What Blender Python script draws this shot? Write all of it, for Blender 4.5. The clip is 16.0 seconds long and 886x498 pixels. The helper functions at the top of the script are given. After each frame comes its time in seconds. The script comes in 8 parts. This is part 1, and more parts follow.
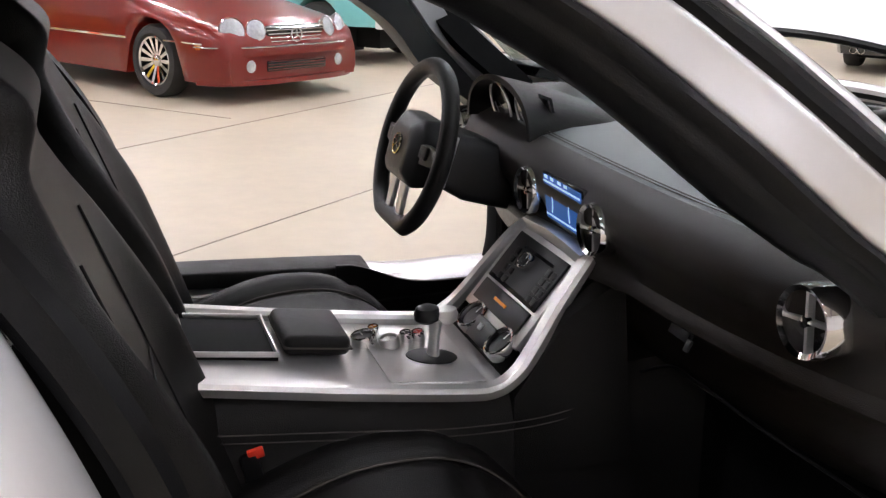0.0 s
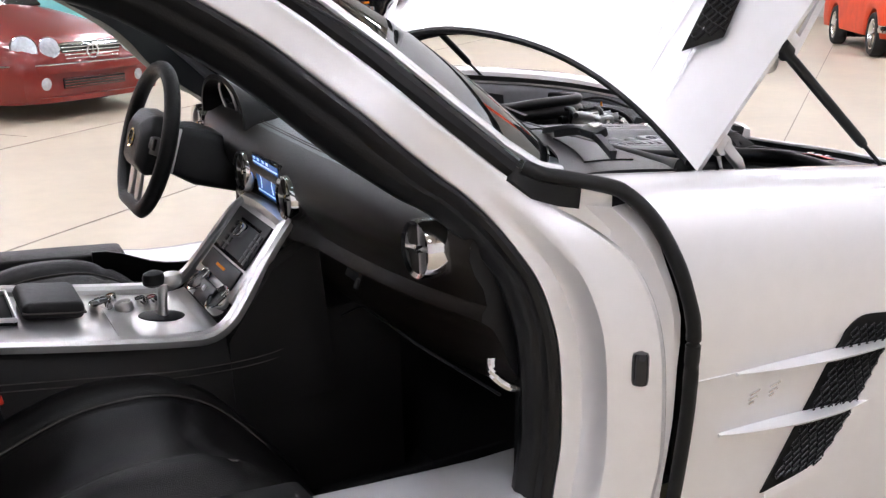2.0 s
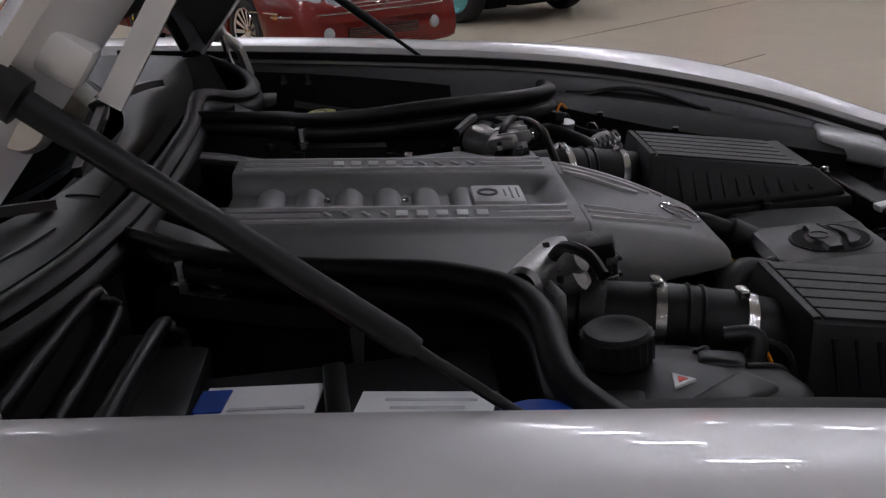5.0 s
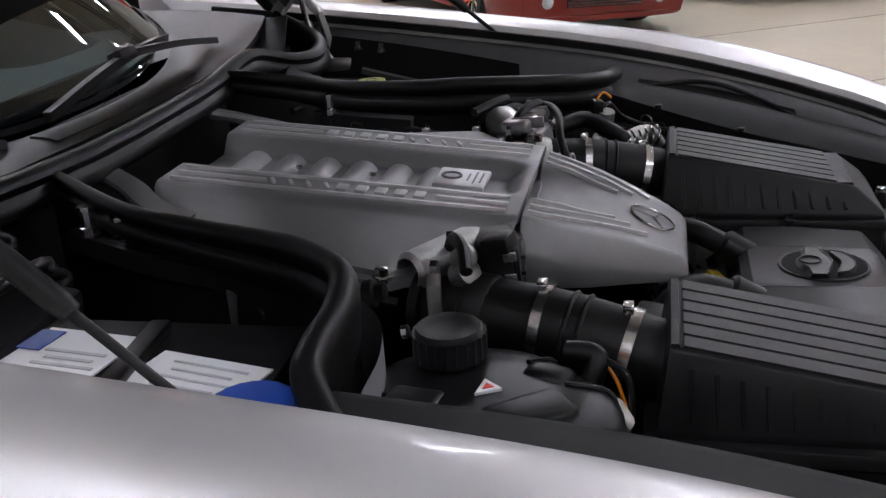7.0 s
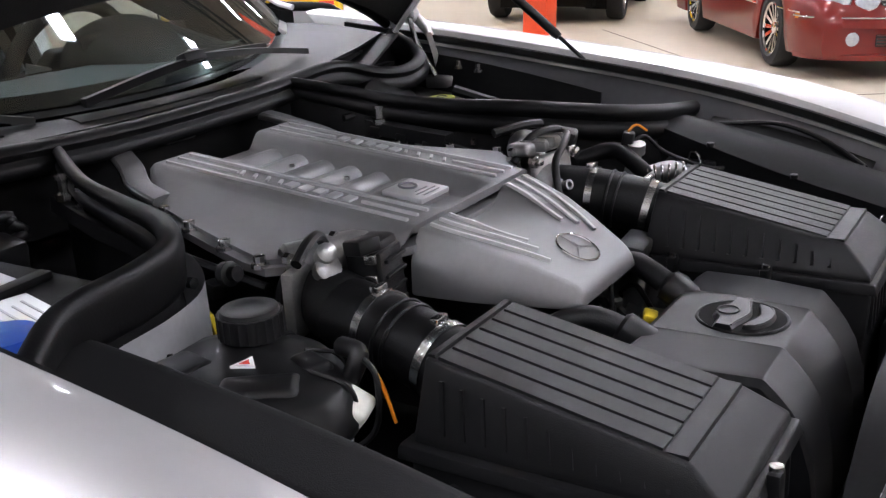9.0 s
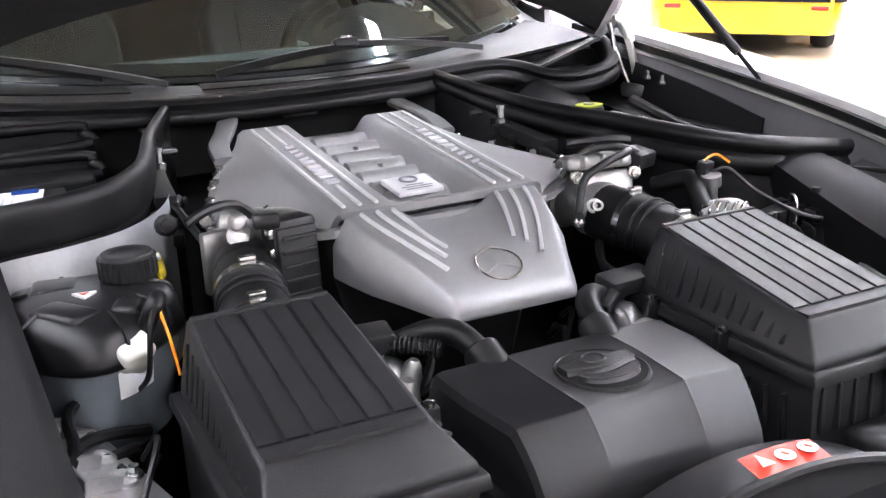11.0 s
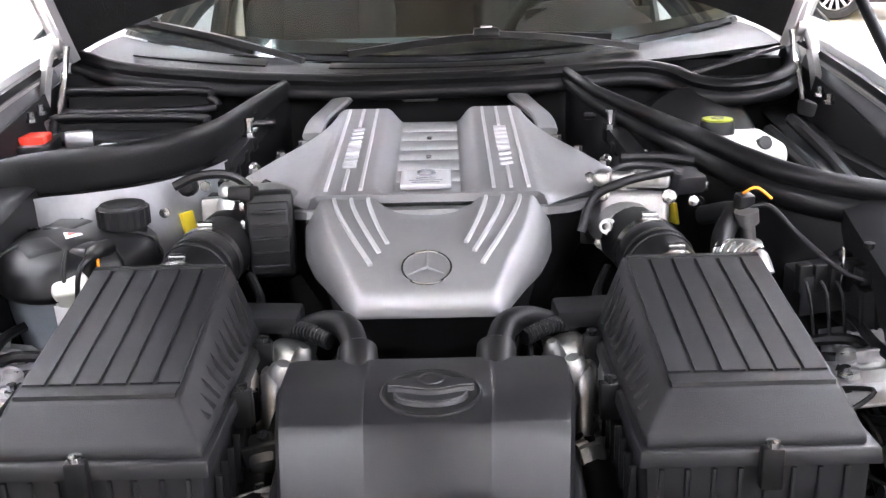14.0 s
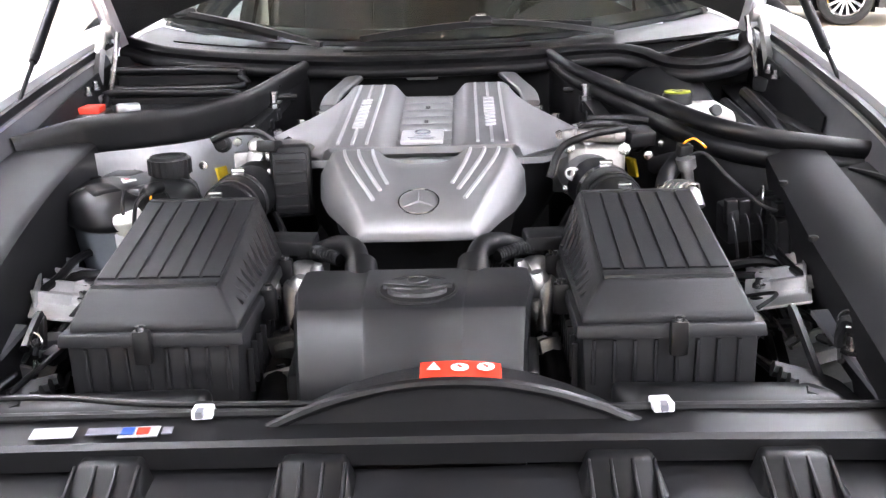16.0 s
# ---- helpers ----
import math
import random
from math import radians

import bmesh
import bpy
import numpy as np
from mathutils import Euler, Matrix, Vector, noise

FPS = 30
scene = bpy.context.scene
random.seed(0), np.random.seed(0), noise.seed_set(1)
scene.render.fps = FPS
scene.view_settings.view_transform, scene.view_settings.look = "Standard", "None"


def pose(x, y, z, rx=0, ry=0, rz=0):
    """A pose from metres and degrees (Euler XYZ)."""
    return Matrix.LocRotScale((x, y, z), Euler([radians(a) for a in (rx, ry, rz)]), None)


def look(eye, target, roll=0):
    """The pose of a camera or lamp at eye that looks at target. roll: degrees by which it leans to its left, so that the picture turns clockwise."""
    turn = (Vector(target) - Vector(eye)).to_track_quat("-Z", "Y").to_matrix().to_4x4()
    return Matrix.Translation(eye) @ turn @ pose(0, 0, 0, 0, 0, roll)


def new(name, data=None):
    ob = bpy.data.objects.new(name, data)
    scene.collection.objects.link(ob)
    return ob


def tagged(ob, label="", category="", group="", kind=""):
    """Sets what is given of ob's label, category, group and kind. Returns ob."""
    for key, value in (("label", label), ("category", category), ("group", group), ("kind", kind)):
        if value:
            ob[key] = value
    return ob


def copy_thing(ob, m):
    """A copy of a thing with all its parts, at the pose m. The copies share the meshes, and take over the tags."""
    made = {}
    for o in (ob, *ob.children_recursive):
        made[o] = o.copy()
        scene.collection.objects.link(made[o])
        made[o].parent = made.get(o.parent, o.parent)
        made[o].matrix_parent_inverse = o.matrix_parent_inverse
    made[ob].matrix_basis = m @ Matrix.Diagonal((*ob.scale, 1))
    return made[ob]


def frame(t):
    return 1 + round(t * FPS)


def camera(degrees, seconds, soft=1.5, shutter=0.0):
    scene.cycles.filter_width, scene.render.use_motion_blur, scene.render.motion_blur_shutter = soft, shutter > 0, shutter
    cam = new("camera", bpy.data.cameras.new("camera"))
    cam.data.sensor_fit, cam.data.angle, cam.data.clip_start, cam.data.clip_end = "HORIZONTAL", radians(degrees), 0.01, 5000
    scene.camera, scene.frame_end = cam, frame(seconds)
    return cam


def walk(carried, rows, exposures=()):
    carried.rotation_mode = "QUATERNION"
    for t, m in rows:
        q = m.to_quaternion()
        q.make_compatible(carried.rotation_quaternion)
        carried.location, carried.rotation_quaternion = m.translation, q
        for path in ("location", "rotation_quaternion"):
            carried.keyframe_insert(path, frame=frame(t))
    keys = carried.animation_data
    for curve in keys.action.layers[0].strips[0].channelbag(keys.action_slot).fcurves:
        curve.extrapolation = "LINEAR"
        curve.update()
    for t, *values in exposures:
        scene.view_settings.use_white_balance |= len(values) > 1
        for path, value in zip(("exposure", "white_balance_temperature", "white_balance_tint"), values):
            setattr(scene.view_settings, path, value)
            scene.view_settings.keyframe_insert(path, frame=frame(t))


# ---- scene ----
cam = camera(47.7, 16.0, soft=1.35)
PATH = [
    (0, (-2.170, -1.605, 1.240), (-1.515, 0.195, 0.667), 1.5),
    (0.5, (-2.305, -1.696, 1.230), (-1.463, 0.029, 0.671), 1.4),
    (1, (-2.356, -1.804, 1.232), (-1.364, -0.158, 0.682), 1.1),
    (1.5, (-2.295, -1.930, 1.239), (-1.304, -0.281, 0.693), 1.0),
    (2, (-2.074, -2.040, 1.251), (-1.128, -0.365, 0.704), 0.5),
    (2.5, (-1.667, -2.027, 1.277), (-0.814, -0.312, 0.702), -0.3),
    (3, (-1.290, -1.950, 1.243), (-0.534, -0.186, 0.678), -1.2),
    (3.5, (-0.992, -1.835, 1.223), (-0.413, 0.001, 0.682), -2.2),
    (4, (-0.739, -1.645, 1.212), (-0.334, 0.240, 0.679), -2.6),
    (4.5, (-0.557, -1.486, 1.201), (-0.347, 0.406, 0.588), -3.7),
    (5, (-0.434, -1.383, 1.202), (-0.354, 0.507, 0.553), -3.3),
    (7.5, (0.089, -1.334, 1.203), (-0.422, 0.469, 0.506), -1.6),
    (8, (0.230, -1.304, 1.210), (-0.401, 0.465, 0.521), -1.9),
    (8.5, (0.354, -1.265, 1.198), (-0.452, 0.443, 0.540), -1.2),
    (9, (0.507, -1.224, 1.202), (-0.504, 0.380, 0.565), -0.7),
    (11.5, (1.125, -0.455, 1.204), (-0.689, 0.088, 0.560), -0.0),
    (12, (1.155, -0.272, 1.211), (-0.721, -0.042, 0.556), 0.2),
    (12.5, (1.171, -0.102, 1.209), (-0.717, -0.020, 0.553), 0.3),
    (13, (1.171, 0.003, 1.209), (-0.717, 0.046, 0.550), 0.2),
    (13.5, (1.173, 0.001, 1.208), (-0.715, 0.032, 0.549), 0.3),
    (14, (1.172, -0.005, 1.209), (-0.717, 0.002, 0.551), 0.3),
    (14.5, (1.171, -0.004, 1.208), (-0.719, 0.002, 0.552), 0.3),
    (15, (1.180, 0.002, 1.208), (-0.710, 0.010, 0.554), 0.2),
    (15.5, (1.250, 0.032, 1.205), (-0.642, 0.023, 0.557), 0.3),
    (16, (1.476, 0.046, 1.194), (-0.419, 0.009, 0.556), 0.0),
]
EXPOSURES = [(0, -0.38, 6500, 10), (1.5, -0.26, 6350, 10), (2.0, -0.22, 6250, 10), (3.0, -0.40, 6180, 10), (3.5, -0.52, 6180, 10), (4.0, -0.98, 6250, 10), (4.5, -1.60, 6300, 10),
             (5.2, -2.00, 6300, 10), (7.3, -0.84, 6250, 10), (9.2, -0.10, 6250, 10), (11.3, 1.28, 6240, 10), (14.5, 1.50, 6240, 10), (16, 1.58, 6240, 10)]
walk(cam, [(t, look(eye, target, roll)) for t, eye, target, roll in PATH], EXPOSURES)

# ---- light: a closed hall lit by rows of ceiling lamps ----
CEILING = 5.6
LAMP_POWER = 200.0
world = bpy.data.worlds.new("hall_air")
scene.world = world
world.use_nodes = True
world.node_tree.nodes["Background"].inputs[0].default_value = (0.9, 0.95, 1.0, 1)
world.node_tree.nodes["Background"].inputs[1].default_value = 0.02


# ---- materials ----
def material(name, colour, rough=0.5, metal=0.0, coat=0.0, vary=0.0, scale=8.0, bump=0.0, bump_scale=300.0, emit=0.0,
             second=None, spec=0.5, rough_vary=0.0, coords="Object"):
    """A principled surface: two sizes of variation in colour, variation in gloss, fine relief."""
    m = bpy.data.materials.new(name)
    m.use_nodes = True
    nt = m.node_tree
    p = nt.nodes["Principled BSDF"]
    p.inputs["Base Color"].default_value = (*colour, 1)
    p.inputs["Roughness"].default_value = rough
    p.inputs["Metallic"].default_value = metal
    p.inputs["Coat Weight"].default_value = coat
    p.inputs["Coat Roughness"].default_value = 0.04
    p.inputs["Specular IOR Level"].default_value = spec
    if emit:
        p.inputs["Emission Color"].default_value = (*colour, 1)
        p.inputs["Emission Strength"].default_value = emit
    tc = nt.nodes.new("ShaderNodeTexCoord")
    if vary or rough_vary:
        n1 = nt.nodes.new("ShaderNodeTexNoise")
        n1.inputs["Scale"].default_value, n1.inputs["Detail"].default_value = scale, 6
        n2 = nt.nodes.new("ShaderNodeTexNoise")
        n2.inputs["Scale"].default_value, n2.inputs["Detail"].default_value = scale * 9, 4
        nt.links.new(tc.outputs[coords], n1.inputs["Vector"])
        nt.links.new(tc.outputs[coords], n2.inputs["Vector"])
        mid = nt.nodes.new("ShaderNodeMath")
        mid.operation = "MULTIPLY_ADD"
        mid.inputs[1].default_value = 0.35
        half = nt.nodes.new("ShaderNodeMath")
        half.operation = "MULTIPLY"
        half.inputs[1].default_value = 0.65
        nt.links.new(n1.outputs["Fac"], half.inputs[0])
        nt.links.new(n2.outputs["Fac"], mid.inputs[0])
        nt.links.new(half.outputs[0], mid.inputs[2])
        if vary:
            ramp = nt.nodes.new("ShaderNodeValToRGB")
            low = [c * (1 - vary) for c in colour]
            high = second or [min(1, c * (1 + vary)) for c in colour]
            ramp.color_ramp.elements[0].position, ramp.color_ramp.elements[0].color = 0.32, (*low, 1)
            ramp.color_ramp.elements[1].position, ramp.color_ramp.elements[1].color = 0.68, (*high, 1)
            nt.links.new(mid.outputs[0], ramp.inputs["Fac"])
            nt.links.new(ramp.outputs["Color"], p.inputs["Base Color"])
        if rough_vary:
            rr = nt.nodes.new("ShaderNodeMapRange")
            rr.inputs["To Min"].default_value = max(0.02, rough - rough_vary)
            rr.inputs["To Max"].default_value = min(1, rough + rough_vary)
            nt.links.new(mid.outputs[0], rr.inputs["Value"])
            nt.links.new(rr.outputs["Result"], p.inputs["Roughness"])
    if bump:
        nb = nt.nodes.new("ShaderNodeTexNoise")
        nb.inputs["Scale"].default_value, nb.inputs["Detail"].default_value = bump_scale, 3
        nt.links.new(tc.outputs[coords], nb.inputs["Vector"])
        b = nt.nodes.new("ShaderNodeBump")
        b.inputs["Strength"].default_value, b.inputs["Distance"].default_value = bump, 0.002
        nt.links.new(nb.outputs["Fac"], b.inputs["Height"])
        nt.links.new(b.outputs["Normal"], p.inputs["Normal"])
    return m


def glass_material(name, colour, rough=0.0):
    m = bpy.data.materials.new(name)
    m.use_nodes = True
    p = m.node_tree.nodes["Principled BSDF"]
    p.inputs["Base Color"].default_value = (*colour, 1)
    p.inputs["Roughness"].default_value = rough
    p.inputs["Transmission Weight"].default_value = 1.0
    p.inputs["IOR"].default_value = 1.45
    return m


SILVER = material("silver_paint", (0.87, 0.865, 0.875), 0.46, 0.72, 1.0, vary=0.03, scale=3, bump=0.03, bump_scale=2500)
SATIN_SILVER = material("satin_silver_trim", (0.66, 0.65, 0.64), 0.31, 0.85, vary=0.05, scale=30, rough_vary=0.06)
CHROME = material("chrome", (0.85, 0.85, 0.86), 0.08, 1.0)
ALU = material("cast_aluminium", (0.40, 0.40, 0.395), 0.36, 0.95, vary=0.18, scale=25, bump=0.3, bump_scale=250)
RIB_PAINT = material("bare_rib_metal", (0.52, 0.52, 0.53), 0.40, 0.55, vary=0.05, scale=40)
COVER_GREY = material("satin_grey_casting", (0.235, 0.235, 0.24), 0.40, 0.66, vary=0.07, scale=12, bump=0.35, bump_scale=1100)
PLASTIC = material("black_grained_plastic", (0.0098, 0.0098, 0.0104), 0.38, spec=0.25, vary=0.25, scale=14, bump=0.25, bump_scale=900, rough_vary=0.08)
PLASTIC_SMOOTH = material("black_satin_plastic", (0.005, 0.005, 0.0053), 0.36, spec=0.27, vary=0.2, scale=10, rough_vary=0.08)
GLOSS_BLACK = material("gloss_black", (0.01, 0.01, 0.011), 0.1, coat=0.3)
RUBBER = material("black_rubber", (0.0045, 0.0045, 0.0048), 0.42, spec=0.25, vary=0.3, scale=20, bump=0.2, bump_scale=400, rough_vary=0.1)
LEATHER = material("black_leather", (0.0054, 0.0048, 0.0045), 0.43, spec=0.23, vary=0.25, scale=9, bump=0.55, bump_scale=520, rough_vary=0.07)
# warm black leather, with the floor's brown reflection mixed into the colour
DASH_LEATHER = material("warm_leather_floor_tint", (0.0085, 0.0060, 0.0042), 0.36, spec=0.36, vary=0.2, scale=9, bump=0.5, bump_scale=600, rough_vary=0.06)
# same leather painted paler and bluer for light falling through the windscreen
DASH_TOP_LIT = material("leather_lit_through_glass", (0.042, 0.054, 0.055), 0.42, spec=0.90, vary=0.15, scale=9, bump=0.5, bump_scale=600, rough_vary=0.05)
SEAL_RUBBER = material("glossy_black_seal_rubber", (0.0040, 0.0040, 0.0043), 0.42, spec=0.24, vary=0.25, scale=18, bump=0.12, bump_scale=300, rough_vary=0.06)
LAMP_GLASS = material("pale_lamp_glass", (0.40, 0.42, 0.44), 0.10, coat=1.0, vary=0.25, scale=40)
CARPET = material("black_carpet", (0.0042, 0.0042, 0.0042), 0.95, spec=0.1, vary=0.4, scale=60, bump=1.0, bump_scale=900)
HEADLINER = material("dark_headliner", (0.0045, 0.0048, 0.0048), 0.9, spec=0.12, vary=0.2, scale=40)
STITCH = material("grey_thread", (0.05, 0.044, 0.038), 0.7)
# near-black: shade of hollows and slots as colour, also some plain dark parts
DARK = material("cavity_shade_and_dark_parts", (0.004, 0.004, 0.004), 0.8, spec=0.2, vary=0.3, scale=12)
GREY_METAL = material("painted_inner_panel", (0.125, 0.125, 0.132), 0.40, 0.5, vary=0.12, scale=8)
STEEL = material("bright_steel", (0.6, 0.6, 0.6), 0.22, 1.0, vary=0.1, scale=40)
GLASS = glass_material("windscreen_glass", (0.33, 0.40, 0.39))
CLEAR = glass_material("clear_lens", (0.95, 0.96, 0.97), 0.02)
RED_PLASTIC = material("red_plastic", (0.62, 0.035, 0.015), 0.35, vary=0.1)
ORANGE_RED = material("orange_red_paint", (0.72, 0.075, 0.02), 0.5, vary=0.12, scale=6)
BLUE_PLASTIC = material("blue_plastic", (0.008, 0.05, 0.30), 0.35, vary=0.1)
YELLOW_PLASTIC = material("yellow_plastic", (0.75, 0.55, 0.03), 0.4, vary=0.1)
YELLOW_GREEN = material("yellow_green_cap", (0.30, 0.33, 0.025), 0.4, vary=0.1)
WHITE_LABEL = material("white_label", (0.78, 0.79, 0.80), 0.45, vary=0.03)
TANK_GREY = material("smoky_grey_plastic", (0.15, 0.17, 0.185), 0.25, vary=0.08, scale=20)
SHIELD = material("matt_black_shield", (0.006, 0.006, 0.0065), 0.50, spec=0.18, vary=0.3, scale=9, bump=0.3, bump_scale=700, rough_vary=0.08)
COWL_MAT = material("grey_black_cowl", (0.013, 0.013, 0.0138), 0.38, spec=0.34, vary=0.25, scale=14, bump=0.25, bump_scale=800)
HOUSING = material("satin_black_housing", (0.0090, 0.0090, 0.0098), 0.35, spec=0.38, vary=0.2, scale=10, bump=0.12, bump_scale=900, rough_vary=0.06)
BRACE_METAL = material("bare_sheet_aluminium", (0.62, 0.62, 0.63), 0.30, 0.85, vary=0.14, scale=20, bump=0.15, bump_scale=200)
TOWER_METAL = material("bare_tower_metal", (0.60, 0.61, 0.63), 0.38, 0.7, vary=0.10, scale=14, rough_vary=0.08)
FELT = material("black_insulation_felt", (0.012, 0.012, 0.012), 0.85, spec=0.2, vary=0.25, scale=18, bump=0.8, bump_scale=300)
CREAM_PLASTIC = material("milky_plastic", (0.62, 0.62, 0.56), 0.4, vary=0.08)
TANK_LABEL = material("faded_grey_label", (0.30, 0.30, 0.31), 0.5, vary=0.15, scale=40)
PALE_PRINT = material("pale_grey_print", (0.52, 0.53, 0.56), 0.5, vary=0.1, scale=60)
INK = material("grey_print", (0.12, 0.12, 0.14), 0.5)
RED_PAINT = material("dark_red_paint", (0.150, 0.006, 0.003), 0.32, 0.0, 0.7, spec=0.25, vary=0.08, scale=2)
TURQUOISE = material("turquoise_paint", (0.22, 0.60, 0.60), 0.25, 0.0, 1.0, vary=0.04, scale=2)
WHITE_PAINT = material("white_paint", (0.75, 0.76, 0.75), 0.3, 0.0, 0.8, vary=0.03)
BLACK_PAINT = material("black_paint", (0.012, 0.012, 0.013), 0.15, 0.0, 1.0)
YELLOW_PAINT = material("yellow_paint", (0.80, 0.52, 0.015), 0.25, 0.0, 1.0, vary=0.03)
AMBER = material("amber_lens", (0.75, 0.25, 0.02), 0.2)
TYRE = material("tyre_rubber", (0.02, 0.02, 0.02), 0.75, vary=0.3, scale=15)
CEILING_MAT = material("brown_grey_ceiling", (0.32, 0.29, 0.25), 0.9, vary=0.15, scale=0.6)
WALL_MAT = material("pale_hall_wall", (0.70, 0.69, 0.67), 0.85, vary=0.08, scale=0.5)
BEAM_MAT = material("dark_steel_truss", (0.05, 0.05, 0.05), 0.6, vary=0.2)
LAMP_GLOW = material("lamp_diffuser", (0.955, 0.932, 1.01), 0.5, emit=LAMP_POWER)
LAMP_BODY = material("white_lamp_housing", (0.7, 0.7, 0.7), 0.5)
SCREEN_GLOW = material("lit_display", (0.02, 0.07, 0.22), 0.2, emit=1.2)
SCREEN_LINE = material("lit_display_print", (0.35, 0.55, 0.9), 0.2, emit=1.0)
HONEYCOMB = material("black_mesh_grille", (0.010, 0.010, 0.010), 0.55, spec=0.3, bump=0.6, bump_scale=120)


def concrete():
    m = material("polished_concrete", (0.45, 0.392, 0.295), 0.42, vary=0.13, scale=0.9, bump=0.08, bump_scale=60, rough_vary=0.12)
    return m


CONCRETE = concrete()
JOINT = material("concrete_joint", (0.27, 0.24, 0.20), 0.8, vary=0.2)


# ---- mesh helpers ----
def link(bm, name, mat, parent=None, label="", sharp=38):
    """One mesh object from a bmesh, smooth but for its sharp edges."""
    bmesh.ops.recalc_face_normals(bm, faces=bm.faces)
    lim = math.radians(sharp)
    for f in bm.faces:
        f.smooth = True
    for e in bm.edges:
        e.smooth = len(e.link_faces) == 2 and e.calc_face_angle(0) < lim
    me = bpy.data.meshes.new(name)
    bm.to_mesh(me)
    bm.free()
    me.materials.append(mat)
    ob = new(name, me)
    if parent is not None:
        ob.parent = parent
        ob.matrix_parent_inverse = WORLD_OF[parent.name].inverted()
        WORLD_OF[ob.name] = Matrix.Identity(4)
    else:
        WORLD_OF[ob.name] = Matrix.Identity(4)
    if label:
        tagged(ob, label)
    return ob


WORLD_OF = {}


def part(name, bm, mat, parent, label="", sharp=38):
    return link(bm, name, mat, parent, label, sharp)


def thing(name, base, label, category, group="", kind=""):
    """An Empty at a thing's base that takes its parts."""
    ob = new(name)
    ob.location = base
    ob.empty_display_size = 0.1
    WORLD_OF[ob.name] = Matrix.Translation(base)
    return tagged(ob, label, category, group, kind)


def rounded(bm, width, segments=2, limit=25, only=None):
    lim = math.radians(limit)
    edges = [e for e in (only or bm.edges) if len(e.link_faces) == 2 and e.calc_face_angle(0) > lim]
    if edges and width > 0:
        bmesh.ops.bevel(bm, geom=edges, offset=width, segments=segments, profile=0.5, affect="EDGES", clamp_overlap=True)
    return bm


def box(centre, size, turn=(0, 0, 0), bevel=0.0, bm=None, seg=2):
    """A block, turned by degrees, with rounded edges."""
    one = bmesh.new()
    bmesh.ops.create_cube(one, size=1)
    bmesh.ops.scale(one, vec=size, verts=one.verts)
    rounded(one, bevel, seg)
    bmesh.ops.transform(one, matrix=pose(*centre, *turn), verts=one.verts)
    return merge(bm, one)


def merge(bm, one):
    if bm is None:
        return one
    me = bpy.data.meshes.new("t")
    one.to_mesh(me)
    one.free()
    bm.from_mesh(me)
    bpy.data.meshes.remove(me)
    return bm


def frustum(rects, bevel=0.0, bm=None, seg=2, xform=None):
    """A body through level rectangles (z, x0, x1, y0, y1), one above the other."""
    one = bmesh.new()
    rings = []
    for z, x0, x1, y0, y1 in rects:
        rings.append([one.verts.new(c) for c in ((x0, y0, z), (x1, y0, z), (x1, y1, z), (x0, y1, z))])
    for a, b in zip(rings, rings[1:]):
        for i in range(4):
            one.faces.new((a[i], a[(i + 1) % 4], b[(i + 1) % 4], b[i]))
    one.faces.new(rings[0][::-1])
    one.faces.new(rings[-1])
    bmesh.ops.recalc_face_normals(one, faces=one.faces)
    rounded(one, bevel, seg)
    if xform is not None:
        bmesh.ops.transform(one, matrix=xform, verts=one.verts)
    return merge(bm, one)


def loft(rings, bm=None, closed=True, caps=True, bevel=0.0, seg=2):
    """A skin over rings of points, each with the same number of points."""
    one = bmesh.new()
    vs = [[one.verts.new(p) for p in r] for r in rings]
    n = len(vs[0])
    for a, b in zip(vs, vs[1:]):
        for i in range(n if closed else n - 1):
            j = (i + 1) % n
            one.faces.new((a[i], a[j], b[j], b[i]))
    if caps and closed:
        one.faces.new(vs[0][::-1])
        one.faces.new(vs[-1])
    bmesh.ops.recalc_face_normals(one, faces=one.faces)
    rounded(one, bevel, seg)
    return merge(bm, one)


def prism(outline, low, high, axis="z", bevel=0.0, bm=None, seg=2, xform=None):
    """An outline pushed from low to high along an axis. Outline points are the other two coordinates, in order x, y, z."""
    def at(p, h):
        return {"z": (p[0], p[1], h), "y": (p[0], h, p[1]), "x": (h, p[0], p[1])}[axis]
    one = loft([[at(p, low) for p in outline], [at(p, high) for p in outline]])
    rounded(one, bevel, seg)
    if xform is not None:
        bmesh.ops.transform(one, matrix=xform, verts=one.verts)
    return merge(bm, one)


def smooth_path(points, steps=6, closed=False):
    """A Catmull-Rom line through points."""
    pts = [Vector(p) for p in points]
    n = len(pts)
    out = []
    for i in range(n if closed else n - 1):
        a, b, c, d = (pts[(i + k) % n] if closed else pts[min(max(i + k, 0), n - 1)] for k in (-1, 0, 1, 2))
        for s in range(steps):
            t = s / steps
            out.append(0.5 * ((2 * b) + (c - a) * t + (2 * a - 5 * b + 4 * c - d) * t * t + (3 * b - a - 3 * c + d) * t ** 3))
    if not closed:
        out.append(pts[-1])
    return out


